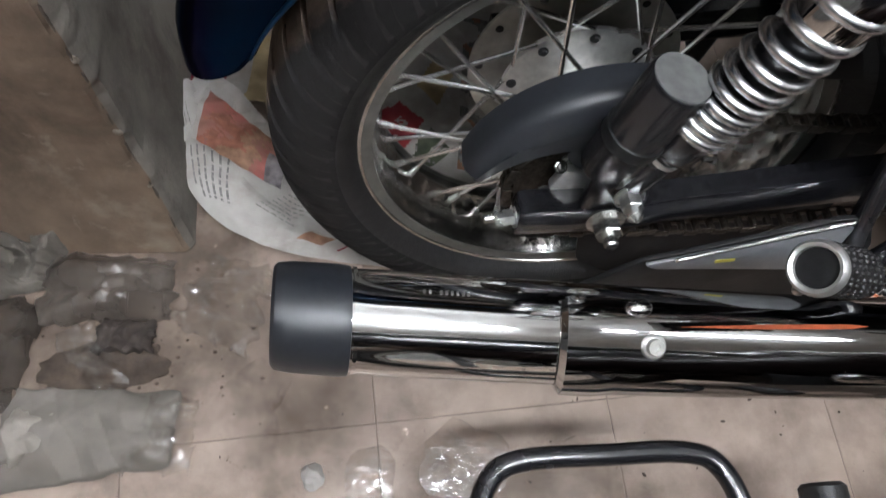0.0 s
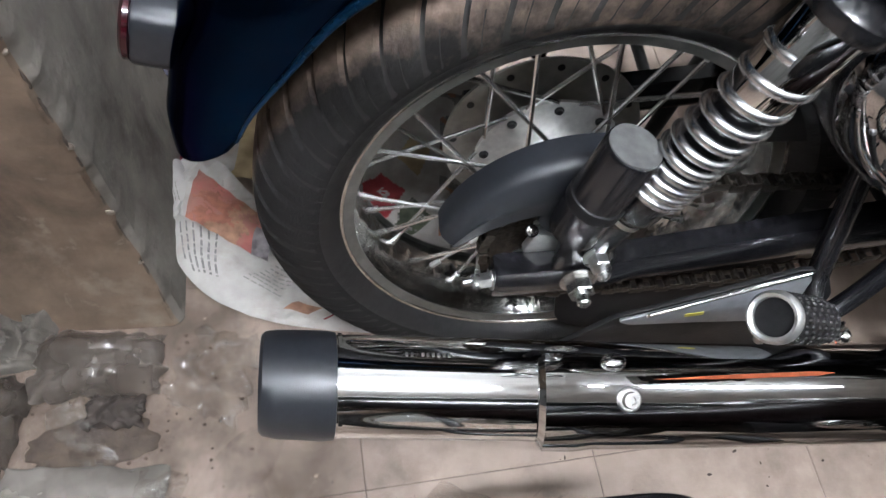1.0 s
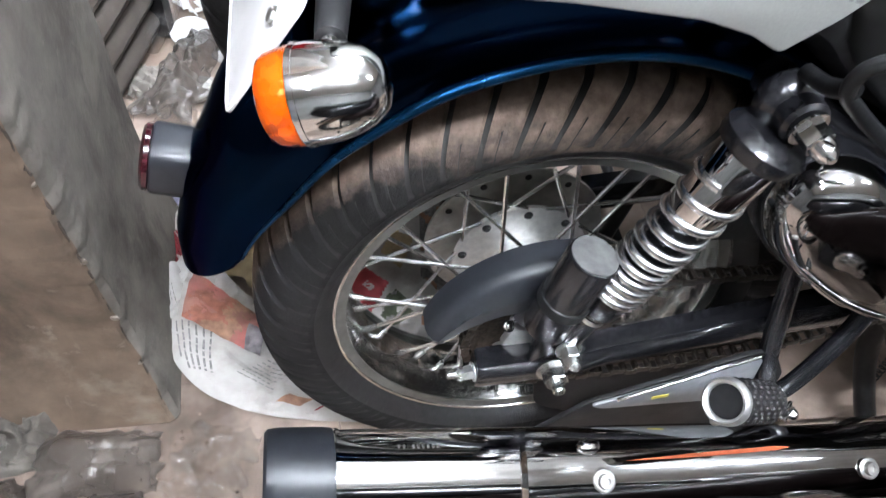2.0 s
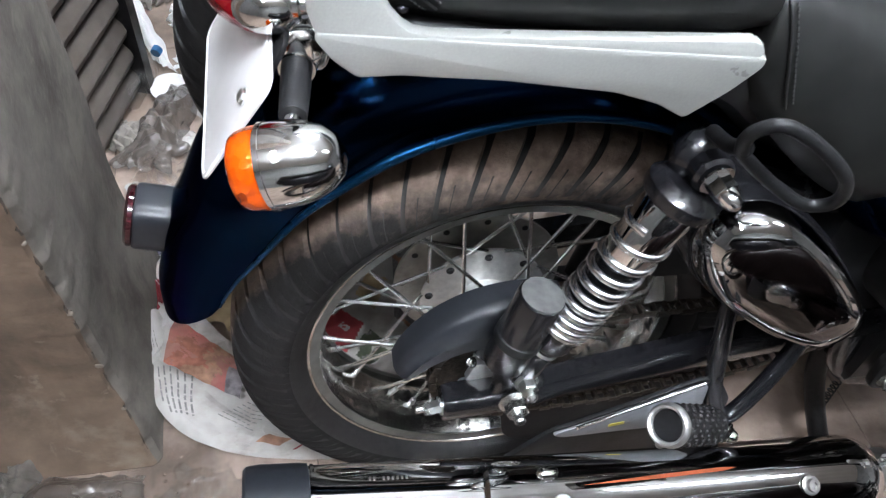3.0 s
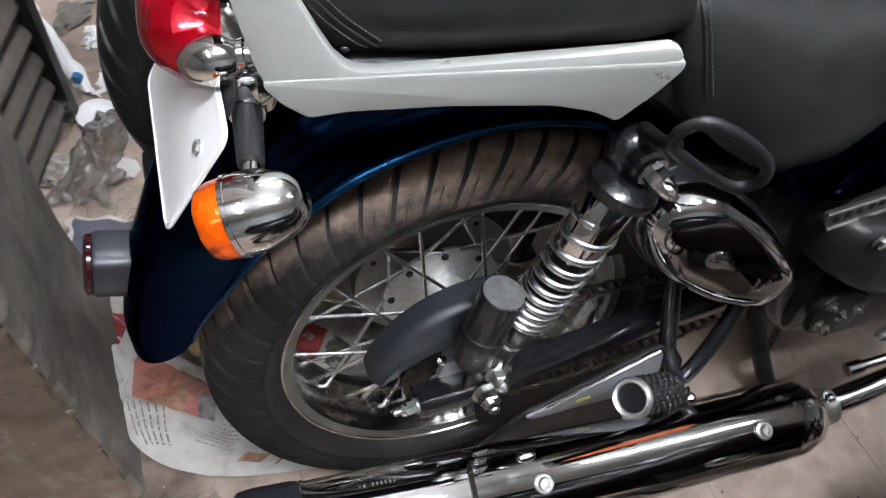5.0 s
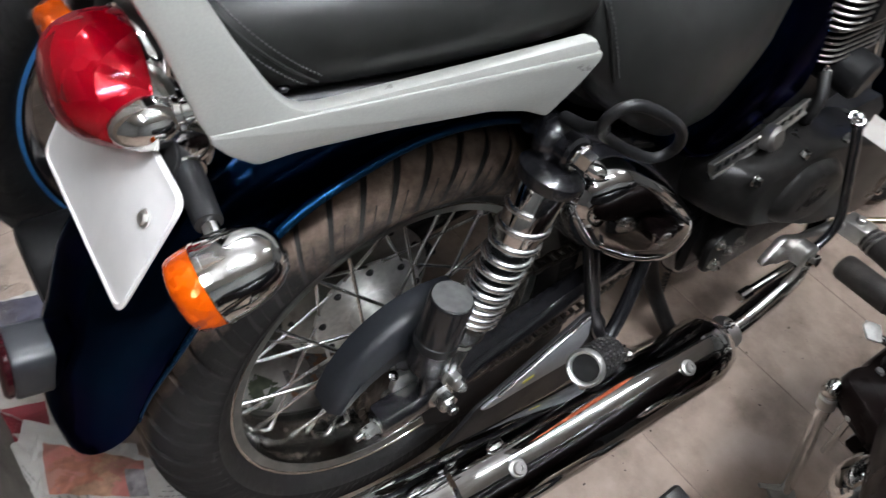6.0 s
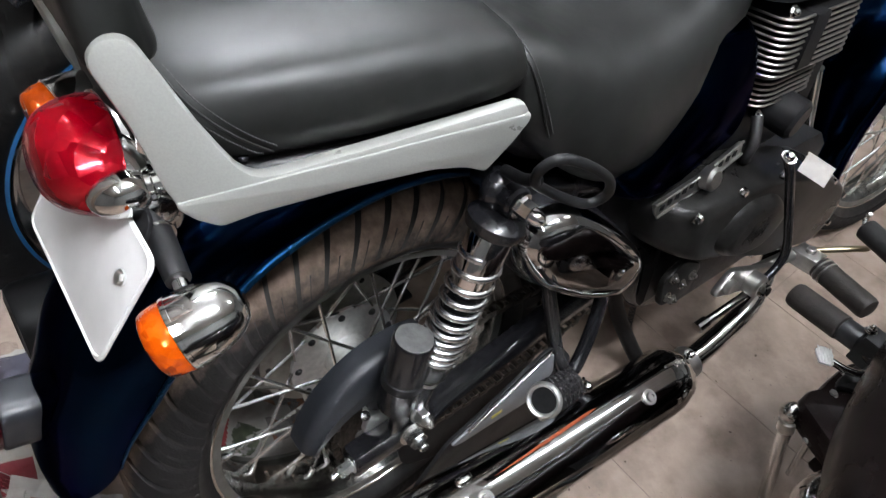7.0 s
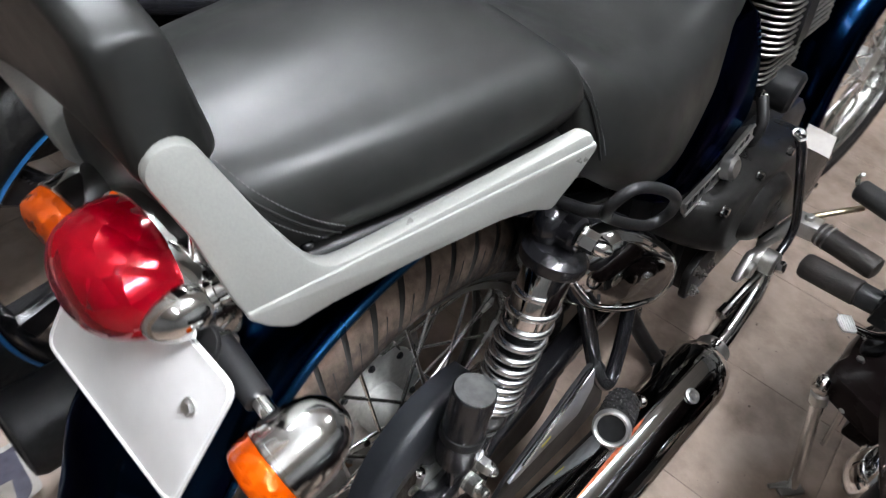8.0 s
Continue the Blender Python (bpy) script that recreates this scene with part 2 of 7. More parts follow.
def faceted_lens(name, colour, cell, glint, metal):
    """A smooth clear skin over moulded facets of coloured plastic that throw the light back."""
    mat = material(name, colour, 0.13, metal, 0.30, 30, coat=0.15)
    nodes, links = mat.node_tree.nodes, mat.node_tree.links
    shader = nodes["Principled BSDF"]
    where, cells, tilt, bump = nodes.new("ShaderNodeTexCoord"), nodes.new("ShaderNodeTexVoronoi"), nodes.new("ShaderNodeVectorMath"), nodes.new("ShaderNodeMapRange")
    cells.inputs["Scale"].default_value = cell
    links.new(where.outputs["Object"], cells.inputs["Vector"])
    # each facet leans its own way
    bump.data_type = "FLOAT_VECTOR"
    bump.inputs[9].default_value, bump.inputs[10].default_value = (-glint, -glint, -glint), (glint, glint, glint)
    links.new(cells.outputs["Color"], bump.inputs[6])
    skin, unit = nodes.new("ShaderNodeNewGeometry"), nodes.new("ShaderNodeVectorMath")
    tilt.operation, unit.operation = "ADD", "NORMALIZE"
    links.new(skin.outputs["Normal"], tilt.inputs[0])
    links.new(bump.outputs["Vector"], tilt.inputs[1])
    links.new(tilt.outputs["Vector"], unit.inputs[0])
    links.new(unit.outputs["Vector"], shader.inputs["Normal"])
    shader.inputs["Coat Roughness"].default_value = 0.03
    return mat


AMBER = faceted_lens("amber_lens", (0.68, 0.088, 0.0), 190.0, 0.25, 0.35)
RED = faceted_lens("red_lens", (0.46, 0.0, 0.012), 58.0, 0.30, 0.55)
WHITE = material("white_plate", (0.78, 0.77, 0.76), 0.42, 0.0, 0.03, 60, stain=(0.62, 0.60, 0.57), stain_scale=9, stain_at=(0.6, 0.9))
GREASE = material("greasy_chain", (0.05, 0.042, 0.034), 0.38, 0.8, 0.5, 300, 0.2, 600)
BRASS = material("dull_brass", (0.46, 0.39, 0.27), 0.35, 1.0, 0.15, 80)
TILE = material("dirty_floor_tile", (0.300, 0.228, 0.183), 0.50, 0.0, 0.14, 26, 0.14, 120, stain=(0.135, 0.098, 0.075), stain_scale=8, stain_at=(0.47, 0.78), rough_vary=0.3, each=0.04, fixed=True)
GROUT = material("dark_grout", (0.19, 0.146, 0.119), 0.9, 0.0, 0.3, 60, 0.3, 200)
def plaster(name, pale, mid, deep, patch, streak):
    """Old wall plaster: blotches of three tones, runs of dirt down the face, pits and scuffs."""
    mat = material(name, mid, 0.88, 0.0, 0.22, 30, 0.55, 110)
    nodes, links = mat.node_tree.nodes, mat.node_tree.links
    shader = nodes["Principled BSDF"]
    grain = shader.inputs["Base Color"].links[0].from_socket
    where = nodes.new("ShaderNodeTexCoord")
    colour = grain
    for tone, scale, stretch, low, high, share in ((pale, patch, 1.0, 0.52, 0.64, 0.85), (deep, patch * 1.5, 0.7, 0.50, 0.66, 0.80), (deep, streak, 0.12, 0.54, 0.78, 0.4), (pale, patch * 5, 1.0, 0.62, 0.70, 0.5)):
        place, cloud, mask, mix = nodes.new("ShaderNodeMapping"), nodes.new("ShaderNodeTexNoise"), nodes.new("ShaderNodeMapRange"), nodes.new("ShaderNodeMix")
        place.inputs["Location"].default_value, place.inputs["Scale"].default_value = (scale * 0.37, scale * 0.11, 0.3), (1.0, 1.0, stretch)
        links.new(where.outputs["Object"], place.inputs["Vector"])
        cloud.inputs["Scale"].default_value, cloud.inputs["Detail"].default_value, cloud.inputs["Roughness"].default_value, cloud.inputs["Distortion"].default_value = scale, 7.0, 0.62, 0.4 * stretch
        links.new(place.outputs["Vector"], cloud.inputs["Vector"])
        mask.inputs["From Min"].default_value, mask.inputs["From Max"].default_value, mask.inputs["To Max"].default_value = low, high, share
        links.new(cloud.outputs["Fac"], mask.inputs["Value"])
        mix.data_type = "RGBA"
        mix.inputs["B"].default_value = (*tone, 1)
        links.new(mask.outputs["Result"], mix.inputs["Factor"])
        links.new(colour, mix.inputs["A"])
        colour = mix.outputs["Result"]
    links.new(colour, shader.inputs["Base Color"])
    return mat


PLASTER = plaster("stained_brown_plaster", (0.215, 0.170, 0.128), (0.118, 0.080, 0.054), (0.046, 0.029, 0.018), 5.0, 18.0)
CEMENT = plaster("grey_cement_render", (0.160, 0.141, 0.119), (0.110, 0.096, 0.081), (0.054, 0.045, 0.037), 7.0, 26.0)
PALE_CHIP = material("pale_plaster", (0.165, 0.135, 0.108), 0.9, 0.0, 0.2, 60, 0.5, 150)
WALL = material("old_wall_paint", (0.16, 0.162, 0.158), 0.8, 0.0, 0.12, 6, 0.2, 60, stain=(0.09, 0.085, 0.08), stain_scale=2, stain_at=(0.5, 0.8))
CEILING = material("ceiling_paint", (0.66, 0.665, 0.645), 0.85, 0.0, 0.08, 5, 0.1, 60)
SHUTTER = material("painted_shutter", (0.082, 0.069, 0.060), 0.5, 0.2, 0.15, 30, 0.1, 90, stain=(0.10, 0.08, 0.065), stain_scale=8, stain_at=(0.5, 0.8))
PAPER = material("newsprint", (0.37, 0.35, 0.325), 0.85, 0.0, 0.08, 50, 0.15, 80, stain=(0.25, 0.215, 0.185), stain_scale=11, stain_at=(0.48, 0.75))
INK = material("newspaper_ink", (0.17, 0.16, 0.155), 0.85, 0.0, 0.4, 200)
PRINT_RED = material("red_print", (0.29, 0.075, 0.062), 0.8, 0.0, 0.3, 40, stain=(0.27, 0.13, 0.10), stain_scale=17, stain_at=(0.38, 0.62))
PRINT_ORANGE = material("orange_print", (0.25, 0.098, 0.064), 0.8, 0.0, 0.35, 60)
PRINT_TAN = material("tan_print", (0.25, 0.135, 0.085), 0.8, 0.0, 0.4, 60)
PRINT_GREY = material("grey_print", (0.14, 0.125, 0.13), 0.8, 0.0, 0.5, 90)
BACK_RED = material("crimson_print", (0.27, 0.028, 0.034), 0.7, 0.0, 0.2, 40)
PRINT_GREEN = material("dark_green_print", (0.055, 0.065, 0.038), 0.8, 0.0, 0.4, 60)
PRINT_OCHRE = material("ochre_print", (0.33, 0.25, 0.14), 0.8, 0.0, 0.25, 40)
VIOLET_PRINT = material("violet_print", (0.038, 0.035, 0.055), 0.7, 0.0, 0.25, 30, stain=(0.065, 0.055, 0.062), stain_scale=12, stain_at=(0.5, 0.75))
REFLECTED_ORANGE = material("orange_red_reflection", (0.36, 0.085, 0.036), 0.30, 0.45, 0.3, 60, coat=0.2)
DEEP_RED = material("deep_red_print", (0.15, 0.012, 0.018), 0.7, 0.0, 0.2, 40)


def clear_film(name, tint, solid, rough=0.18):
    """Thin plastic film: part see-through, part milky, with a gloss."""
    mat = bpy.data.materials.new(name)
    mat.use_nodes = True
    nodes, links = mat.node_tree.nodes, mat.node_tree.links
    shader = nodes["Principled BSDF"]
    shader.inputs["Base Color"].default_value = (*tint, 1)
    shader.inputs["Roughness"].default_value = rough
    where, grain = nodes.new("ShaderNodeTexCoord"), nodes.new("ShaderNodeTexNoise")
    grain.inputs["Scale"].default_value, grain.inputs["Detail"].default_value = 22.0, 5.0
    links.new(where.outputs["Object"], grain.inputs["Vector"])
    span = nodes.new("ShaderNodeMapRange")
    span.inputs["From Min"].default_value, span.inputs["From Max"].default_value = 0.3, 0.7
    span.inputs["To Min"].default_value, span.inputs["To Max"].default_value = solid * 0.5, min(1.0, solid * 1.5)
    links.new(grain.outputs["Fac"], span.inputs["Value"])
    links.new(span.outputs["Result"], shader.inputs["Alpha"])
    creases = nodes.new("ShaderNodeTexVoronoi")
    creases.feature = "DISTANCE_TO_EDGE"
    creases.inputs["Scale"].default_value = 28.0
    links.new(where.outputs["Object"], creases.inputs["Vector"])
    bump = nodes.new("ShaderNodeBump")
    bump.inputs["Strength"].default_value, bump.inputs["Distance"].default_value = 0.5, 0.004
    links.new(creases.outputs["Distance"], bump.inputs["Height"])
    links.new(bump.outputs["Normal"], shader.inputs["Normal"])
    return mat


BAG = clear_film("dusty_plastic_bag", (0.105, 0.088, 0.075), 0.82, 0.30)
# darker copy of the bag film, with the corner's deep shade in its colour
SHADED_BAG = clear_film("shaded_dusty_bag", (0.055, 0.046, 0.039), 0.85, 0.36)
LIGHT_PAPER = material("worn_light_paper", (0.22, 0.198, 0.172), 0.9, 0.0, 0.12, 40, 0.2, 90, stain=(0.16, 0.14, 0.12), stain_scale=10, stain_at=(0.5, 0.8))
OLD_PAPER = material("dusty_grey_paper", (0.138, 0.122, 0.106), 0.9, 0.0, 0.14, 40, 0.6, 28, stain=(0.11, 0.09, 0.075), stain_scale=10, stain_at=(0.5, 0.8))
DARK_STEEL = material("worn_dark_steel", (0.36, 0.35, 0.33), 0.28, 1.0, 0.25, 70, 0.15, 300, stain=(0.12, 0.10, 0.085), stain_scale=20, stain_at=(0.45, 0.8))
BODY_BLACK = material("dark_brown_black_paint", (0.007, 0.0048, 0.0046), 0.27, 0.0, 0.2, 30, 0.05, 200, ior=1.16)
DEEP_BLACK = material("matt_black", (0.009, 0.009, 0.0095), 0.5, 0.0, 0.2, 80, 0.1, 300, ior=1.3)
HANGER_ALLOY = material("hanger_alloy", (0.27, 0.28, 0.295), 0.40, 0.6, 0.15, 40, 0.1, 300)
DULL_ALLOY = material("dull_alloy", (0.48, 0.465, 0.43), 0.55, 1.0, 0.18, 60, 0.15, 400, stain=(0.25, 0.23, 0.20), stain_scale=14, stain_at=(0.5, 0.85))
SPOKE = material("spoke_steel", (0.88, 0.88, 0.865), 0.24, 1.0, 0.10, 120)
SPRING_STEEL = material("chromed_spring", (0.86, 0.87, 0.88), 0.24, 1.0, 0.05, 60)
DULL_RIM = material("dulled_chrome_rim", (0.58, 0.58, 0.555), 0.19, 1.0, 0.15, 50, 0.75, 70, stain=(0.30, 0.28, 0.26), stain_scale=12, stain_at=(0.5, 0.85))
GAP_DARK = material("dark_gap", (0.028, 0.020, 0.016), 0.75, 0.0, 0.4, 60, 0.3, 160)
FLANGE = material("dull_grey_flange", (0.20, 0.20, 0.185), 0.48, 0.8, 0.15, 60, 0.1, 200, stain=(0.13, 0.12, 0.105), stain_scale=14, stain_at=(0.5, 0.85))
LID = material("worn_grey_lid", (0.10, 0.10, 0.098), 0.6, 0.2, 0.25, 90, 0.2, 300)
DIRT = material("brown_dirt", (0.095, 0.068, 0.05), 0.95, 0.0, 0.35, 60, 0.5, 160, stain=(0.07, 0.05, 0.038), stain_scale=18, stain_at=(0.5, 0.7))

DARK_DIRT = material("dark_brown_dirt", (0.050, 0.035, 0.026), 0.95, 0.0, 0.35, 60, 0.5, 160)


def see_through(name, gloss, crease):
    """Clear thin film: lets the light through and glints along its creases."""
    mat = bpy.data.materials.new(name)
    mat.use_nodes = True
    nodes, links = mat.node_tree.nodes, mat.node_tree.links
    out = nodes["Material Output"]
    nodes.remove(nodes["Principled BSDF"])
    clear, shine, mix = nodes.new("ShaderNodeBsdfTransparent"), nodes.new("ShaderNodeBsdfGlossy"), nodes.new("ShaderNodeMixShader")
    clear.inputs["Color"].default_value = (0.90, 0.885, 0.865, 1)
    shine.inputs["Color"].default_value, shine.inputs["Roughness"].default_value = (0.95, 0.95, 0.95, 1), 0.16
    where, creases, bump = nodes.new("ShaderNodeTexCoord"), nodes.new("ShaderNodeTexVoronoi"), nodes.new("ShaderNodeBump")
    creases.feature = "DISTANCE_TO_EDGE"
    creases.inputs["Scale"].default_value = crease
    links.new(where.outputs["Object"], creases.inputs["Vector"])
    bump.inputs["Strength"].default_value, bump.inputs["Distance"].default_value = 0.40, 0.005
    links.new(creases.outputs["Distance"], bump.inputs["Height"])
    links.new(bump.outputs["Normal"], shine.inputs["Normal"])
    mix.inputs[0].default_value = gloss
    haze, milky, share, grain = nodes.new("ShaderNodeBsdfDiffuse"), nodes.new("ShaderNodeMixShader"), nodes.new("ShaderNodeMapRange"), nodes.new("ShaderNodeTexNoise")
    haze.inputs["Color"].default_value = (0.72, 0.69, 0.65, 1)
    grain.inputs["Scale"].default_value, grain.inputs["Detail"].default_value, grain.inputs["Roughness"].default_value = 55.0, 6.0, 0.7
    links.new(where.outputs["Object"], grain.inputs["Vector"])
    share.inputs["From Min"].default_value, share.inputs["From Max"].default_value, share.inputs["To Max"].default_value = 0.46, 0.80, 0.30
    links.new(grain.outputs["Fac"], share.inputs["Value"])
    links.new(share.outputs["Result"], milky.inputs[0])
    links.new(clear.outputs[0], milky.inputs[1])
    links.new(haze.outputs[0], milky.inputs[2])
    links.new(milky.outputs[0], mix.inputs[1])
    links.new(shine.outputs[0], mix.inputs[2])
    links.new(mix.outputs[0], out.inputs["Surface"])
    return mat


FILM = see_through("clear_film", 0.065, 75.0)


def dust(name, tint):
    """Loose dirt that thins out towards its edge."""
    mat = bpy.data.materials.new(name)
    mat.use_nodes = True
    nodes, links = mat.node_tree.nodes, mat.node_tree.links
    shader = nodes["Principled BSDF"]
    shader.inputs["Base Color"].default_value, shader.inputs["Roughness"].default_value = (*tint, 1), 0.95
    where, place, ball = nodes.new("ShaderNodeTexCoord"), nodes.new("ShaderNodeMapping"), nodes.new("ShaderNodeTexGradient")
    ball.gradient_type = "SPHERICAL"
    place.inputs["Location"].default_value, place.inputs["Scale"].default_value = (-1.0, -1.0, 0.0), (2.0, 2.0, 0.0)
    links.new(where.outputs["Generated"], place.inputs["Vector"])
    links.new(place.outputs["Vector"], ball.inputs["Vector"])
    grain = nodes.new("ShaderNodeTexNoise")
    grain.inputs["Scale"].default_value, grain.inputs["Detail"].default_value, grain.inputs["Roughness"].default_value = 16.0, 8.0, 0.7
    links.new(where.outputs["Object"], grain.inputs["Vector"])
    add = nodes.new("ShaderNodeMath")
    links.new(ball.outputs["Fac"], add.inputs[0])
    links.new(grain.outputs["Fac"], add.inputs[1])
    span = nodes.new("ShaderNodeMapRange")
    span.inputs["From Min"].default_value, span.inputs["From Max"].default_value, span.inputs["To Max"].default_value = 0.60, 1.35, 0.45
    links.new(add.outputs[0], span.inputs["Value"])
    links.new(span.outputs["Result"], shader.inputs["Alpha"])
    return mat


DUST = dust("floor_dirt", (0.085, 0.058, 0.041))


def glowing(name, colour, strength):
    mat = bpy.data.materials.new(name)
    mat.use_nodes = True
    shader = mat.node_tree.nodes["Principled BSDF"]
    shader.inputs["Base Color"].default_value = (0.8, 0.8, 0.8, 1)
    shader.inputs["Emission Color"].default_value, shader.inputs["Emission Strength"].default_value = (*colour, 1), strength
    return mat

# ---------- the place ----------
# floor bed, with the joints; the tiles themselves come last
thing("floor", box(-3.2, 4.6, -3.2, 3.2, -0.12, -0.0011, 0.001), GROUT, "brown dirty tiled workshop floor with stains", "floor", kind="structure")
thing("ceiling", box(-3.2, 4.6, -3.2, 3.2, 2.75, 2.9, 0.001), CEILING, "plain painted workshop ceiling", "ceiling", kind="structure")
thing("wall_south", box(-3.2, 4.6, -3.2, -3.0, -0.0025, 2.75, 0.001), WALL, "stained old painted wall", "wall", kind="structure")
thing("wall_north", box(-3.2, 4.6, 3.0, 3.2, -0.0025, 2.75, 0.001), WALL, "stained old painted wall", "wall", kind="structure")
thing("wall_east", box(4.4, 4.6, -3.0, 3.0, -0.0025, 2.75, 0.001), WALL, "stained old painted wall", "wall", kind="structure")
thing("wall_west", box(-3.2, -3.0, -3.0, 3.0, -0.0025, 2.75, 0.001), WALL, "stained old painted wall", "wall", kind="structure")


def corner_chip(z):
    """How far the crumbling corner stands out or falls back at that height."""
    return 0.006 * noise.noise((3.1, 1.7, z * 12)) + 0.0042 * noise.noise((9.1, 4.7, z * 31)) + 0.0034 * noise.noise((2.3, 8.8, z * 66))


def foot_spread(z):
    k = max(0.0, 1 - z / 0.28)
    return -0.480 + 0.033 * k * k, 0.072 - 0.06 * k * k


def pier():
    """The end of a wall beside the machine: its foot spreads, and its near corner has crumbled."""
    rings = []
    heights = [0.005 * k for k in range(162)] + [0.85, 1.0, 1.4, 2.0, 2.75]
    for z in heights:
        chip, (xe, y0) = corner_chip(z), foot_spread(z)
        ring = []
        for i in range(9):
            x = -3.0 + (xe - 0.012 + 3.0) * (i / 8) ** 0.25
            ring.append((x, y0 + 0.004 * noise.noise((x * 5, 0, z * 5)), z))
        ring += [(xe - 0.006 + chip, y0 + 0.004 - chip, z), (xe + chip * 0.5, y0 + 0.012 - chip, z)]
        for i in range(1, 7):
            y = y0 + 0.012 + (0.355 - y0) * i / 6
            ring.append((xe + 0.004 * noise.noise((0, y * 9, z * 6)) - 0.01 * i / 6, y, z))
        ring.append((-3.0, 0.37, z))
        rings.append(ring)
    geo = loft(rings)
    slots = [0 if (i % 18) < 9 else 1 for i in range(len(geo[1]))]
    return geo, slots


pier_geo, pier_slots = pier()
pier_wall = thing("wall_pier", pier_geo, [PLASTER, CEMENT], "end of a wall, stained brown plaster and grey cement render, crumbling corner", "wall", kind="structure", slots=pier_slots, angle=42)
# broken cracks along the corner, and pale chips where the plaster has come away
z = 0.02
while z < 0.80:
    length = random.uniform(0.012, 0.05)
    line = []
    for k in range(7):
        h = z + length * k / 6
        (xe, y0), chip = foot_spread(h), corner_chip(h)
        line.append((xe - 0.0075 + chip + random.uniform(-0.001, 0.001), y0 + 0.0032 - chip, h))
    part("crack", tube(line, [0.0003] + [random.uniform(0.0007, 0.0020) for k in range(5)] + [0.0003], 6), DARK_DIRT, pier_wall, "dark crack")
    z += length + random.uniform(0.006, 0.035)
for h, size in ((0.115, 0.005), (0.21, 0.0065), (0.33, 0.0085), (0.46, 0.005)):
    (xe, y0), chip = foot_spread(h), corner_chip(h)
    lump = ellipsoid((xe - 0.010 + chip, y0 + 0.003 - chip * 0.5, h), size, 0.0022, size * 0.8, 12, 8)
    part("plaster_chip", ([q + 0.25 * size * noise.noise_vector(q * 160) for q in lump[0]], lump[1]), PALE_CHIP, pier_wall, "pale broken plaster")


def rolling_shutter():
    """Slats of bowed sheet steel between two guide rails."""
    root = thing("rolling_shutter", None, None, "closed rolling shutter of grey-brown steel slats", "shutter", pose(-0.545, 0.848, 0, 0, 0, 255.5), kind="structure")
    profile = [(0.0, 0.0), (0.004, 0.006), (0.013, 0.016), (0.017, 0.030), (0.013, 0.044), (0.004, 0.054), (0.0, 0.058)]
    rings = [[(x, 0.001 + d, h) for d, h in reversed(profile)] + [(x, -0.002, 0.0), (x, -0.002, 0.058)] for x in (0.02, 0.52)]
    slat = mesh_of("slat", loft(rings), SHUTTER, 30)
    for k in range(36):
        part("slat", slat, None, root, m=Matrix.Translation((0, 0, 0.01 + 0.06 * k)))
    part("guide_rail", box(-0.012, 0.016, -0.014, 0.030, 0, 2.2, 0.002), SATIN_BLACK, root, "dark steel guide rail")


rolling_shutter()


def tube_light(x, y, z, turn, strength):
    """A batten with one bare fluorescent tube, hung under the ceiling."""
    root = thing("tube_light", None, None, "twin white fluorescent tubes on a batten", "lamp", pose(x, y, z, 0, 0, turn), group="tube lights")
    part("batten", box(-0.62, 0.62, -0.075, 0.075, 0.035, 0.075, 0.004), WHITE, root)
    for e in (-0.4, 0.4):
        part("hanger", rod((e, 0, 0.07), (e, 0, 0.108), 0.004, 8), ZINC, root)
    for e in (-1, 1):
        part("lamp_holder", box(min(e * 0.60, e * 0.618), max(e * 0.60, e * 0.618), -0.065, 0.065, -0.016, 0.036, 0.003), WHITE, root)
    glow = glowing("fluorescent_tube", (0.93, 0.965, 1.025), strength)
    for w in (-0.045, 0.045):
        part("tube", rod((-0.60, w, 0), (0.60, w, 0), 0.0135, 16), glow, root, "glowing white tube")


for lamp_place in TUBES:
    tube_light(*lamp_place)

# ---------- the motorcycle: x ahead, y to its left, z up along its own height; it leans on its side stand ----------
LEAN = 8.3
bike = thing("motorcycle", None, None, "dark blue motorcycle with chrome fittings, leaning on its side stand", "motorcycle", pose(0, 0, 0, -LEAN, 0, 0))
AXLE = 0.308


def bolt(name, at, way, r, h, parent, mat=None, kind="hex", label=""):
    """A fastener whose head stands along way."""
    at, way = V(at), V(way).normalized()
    if kind == "acorn":
        geo = joined(turned([(r * 1.25, 0), (r * 1.25, 0.002), (r, 0.0021), (r, h * 0.5), (r * 0.9, h * 0.55)], at, at + way, 6),
                     turned([(r * 1.35, 0), (r * 1.35, 0.0018)], at, at + way, 20),
                     turned([(r * 0.86, h * 0.5), (r * 0.82, h * 0.68), (r * 0.62, h * 0.88), (r * 0.25, h)], at, at + way, 16))
    elif kind == "nut":
        geo = joined(turned([(r * 1.35, 0), (r * 1.35, 0.002)], at, at + way, 20), turned([(r * 0.95, 0.002), (r, 0.003), (r, h * 0.55), (r * 0.92, h * 0.6)], at, at + way, 6),
                     turned([(r * 0.5, h * 0.5), (r * 0.5, h * 0.93), (r * 0.4, h)], at, at + way, 14))
    elif kind == "socket":
        geo = joined(turned([(r * 1.5, 0), (r * 1.5, h * 0.18), (r * 1.3, h * 0.3)], at, at + way, 24),
                     turned([(r, h * 0.2), (r, h * 0.8), (r * 0.9, h), (r * 0.5, h), (r * 0.48, h * 0.55)], at, at + way, 18))
    else:
        geo = joined(turned([(r * 1.3, 0), (r * 1.3, 0.0015)], at, at + way, 18), turned([(r, 0.0015), (r, h * 0.85), (r * 0.85, h)], at, at + way, 6))
    return part(name, geo, mat or ZINC, parent, label, angle=28)


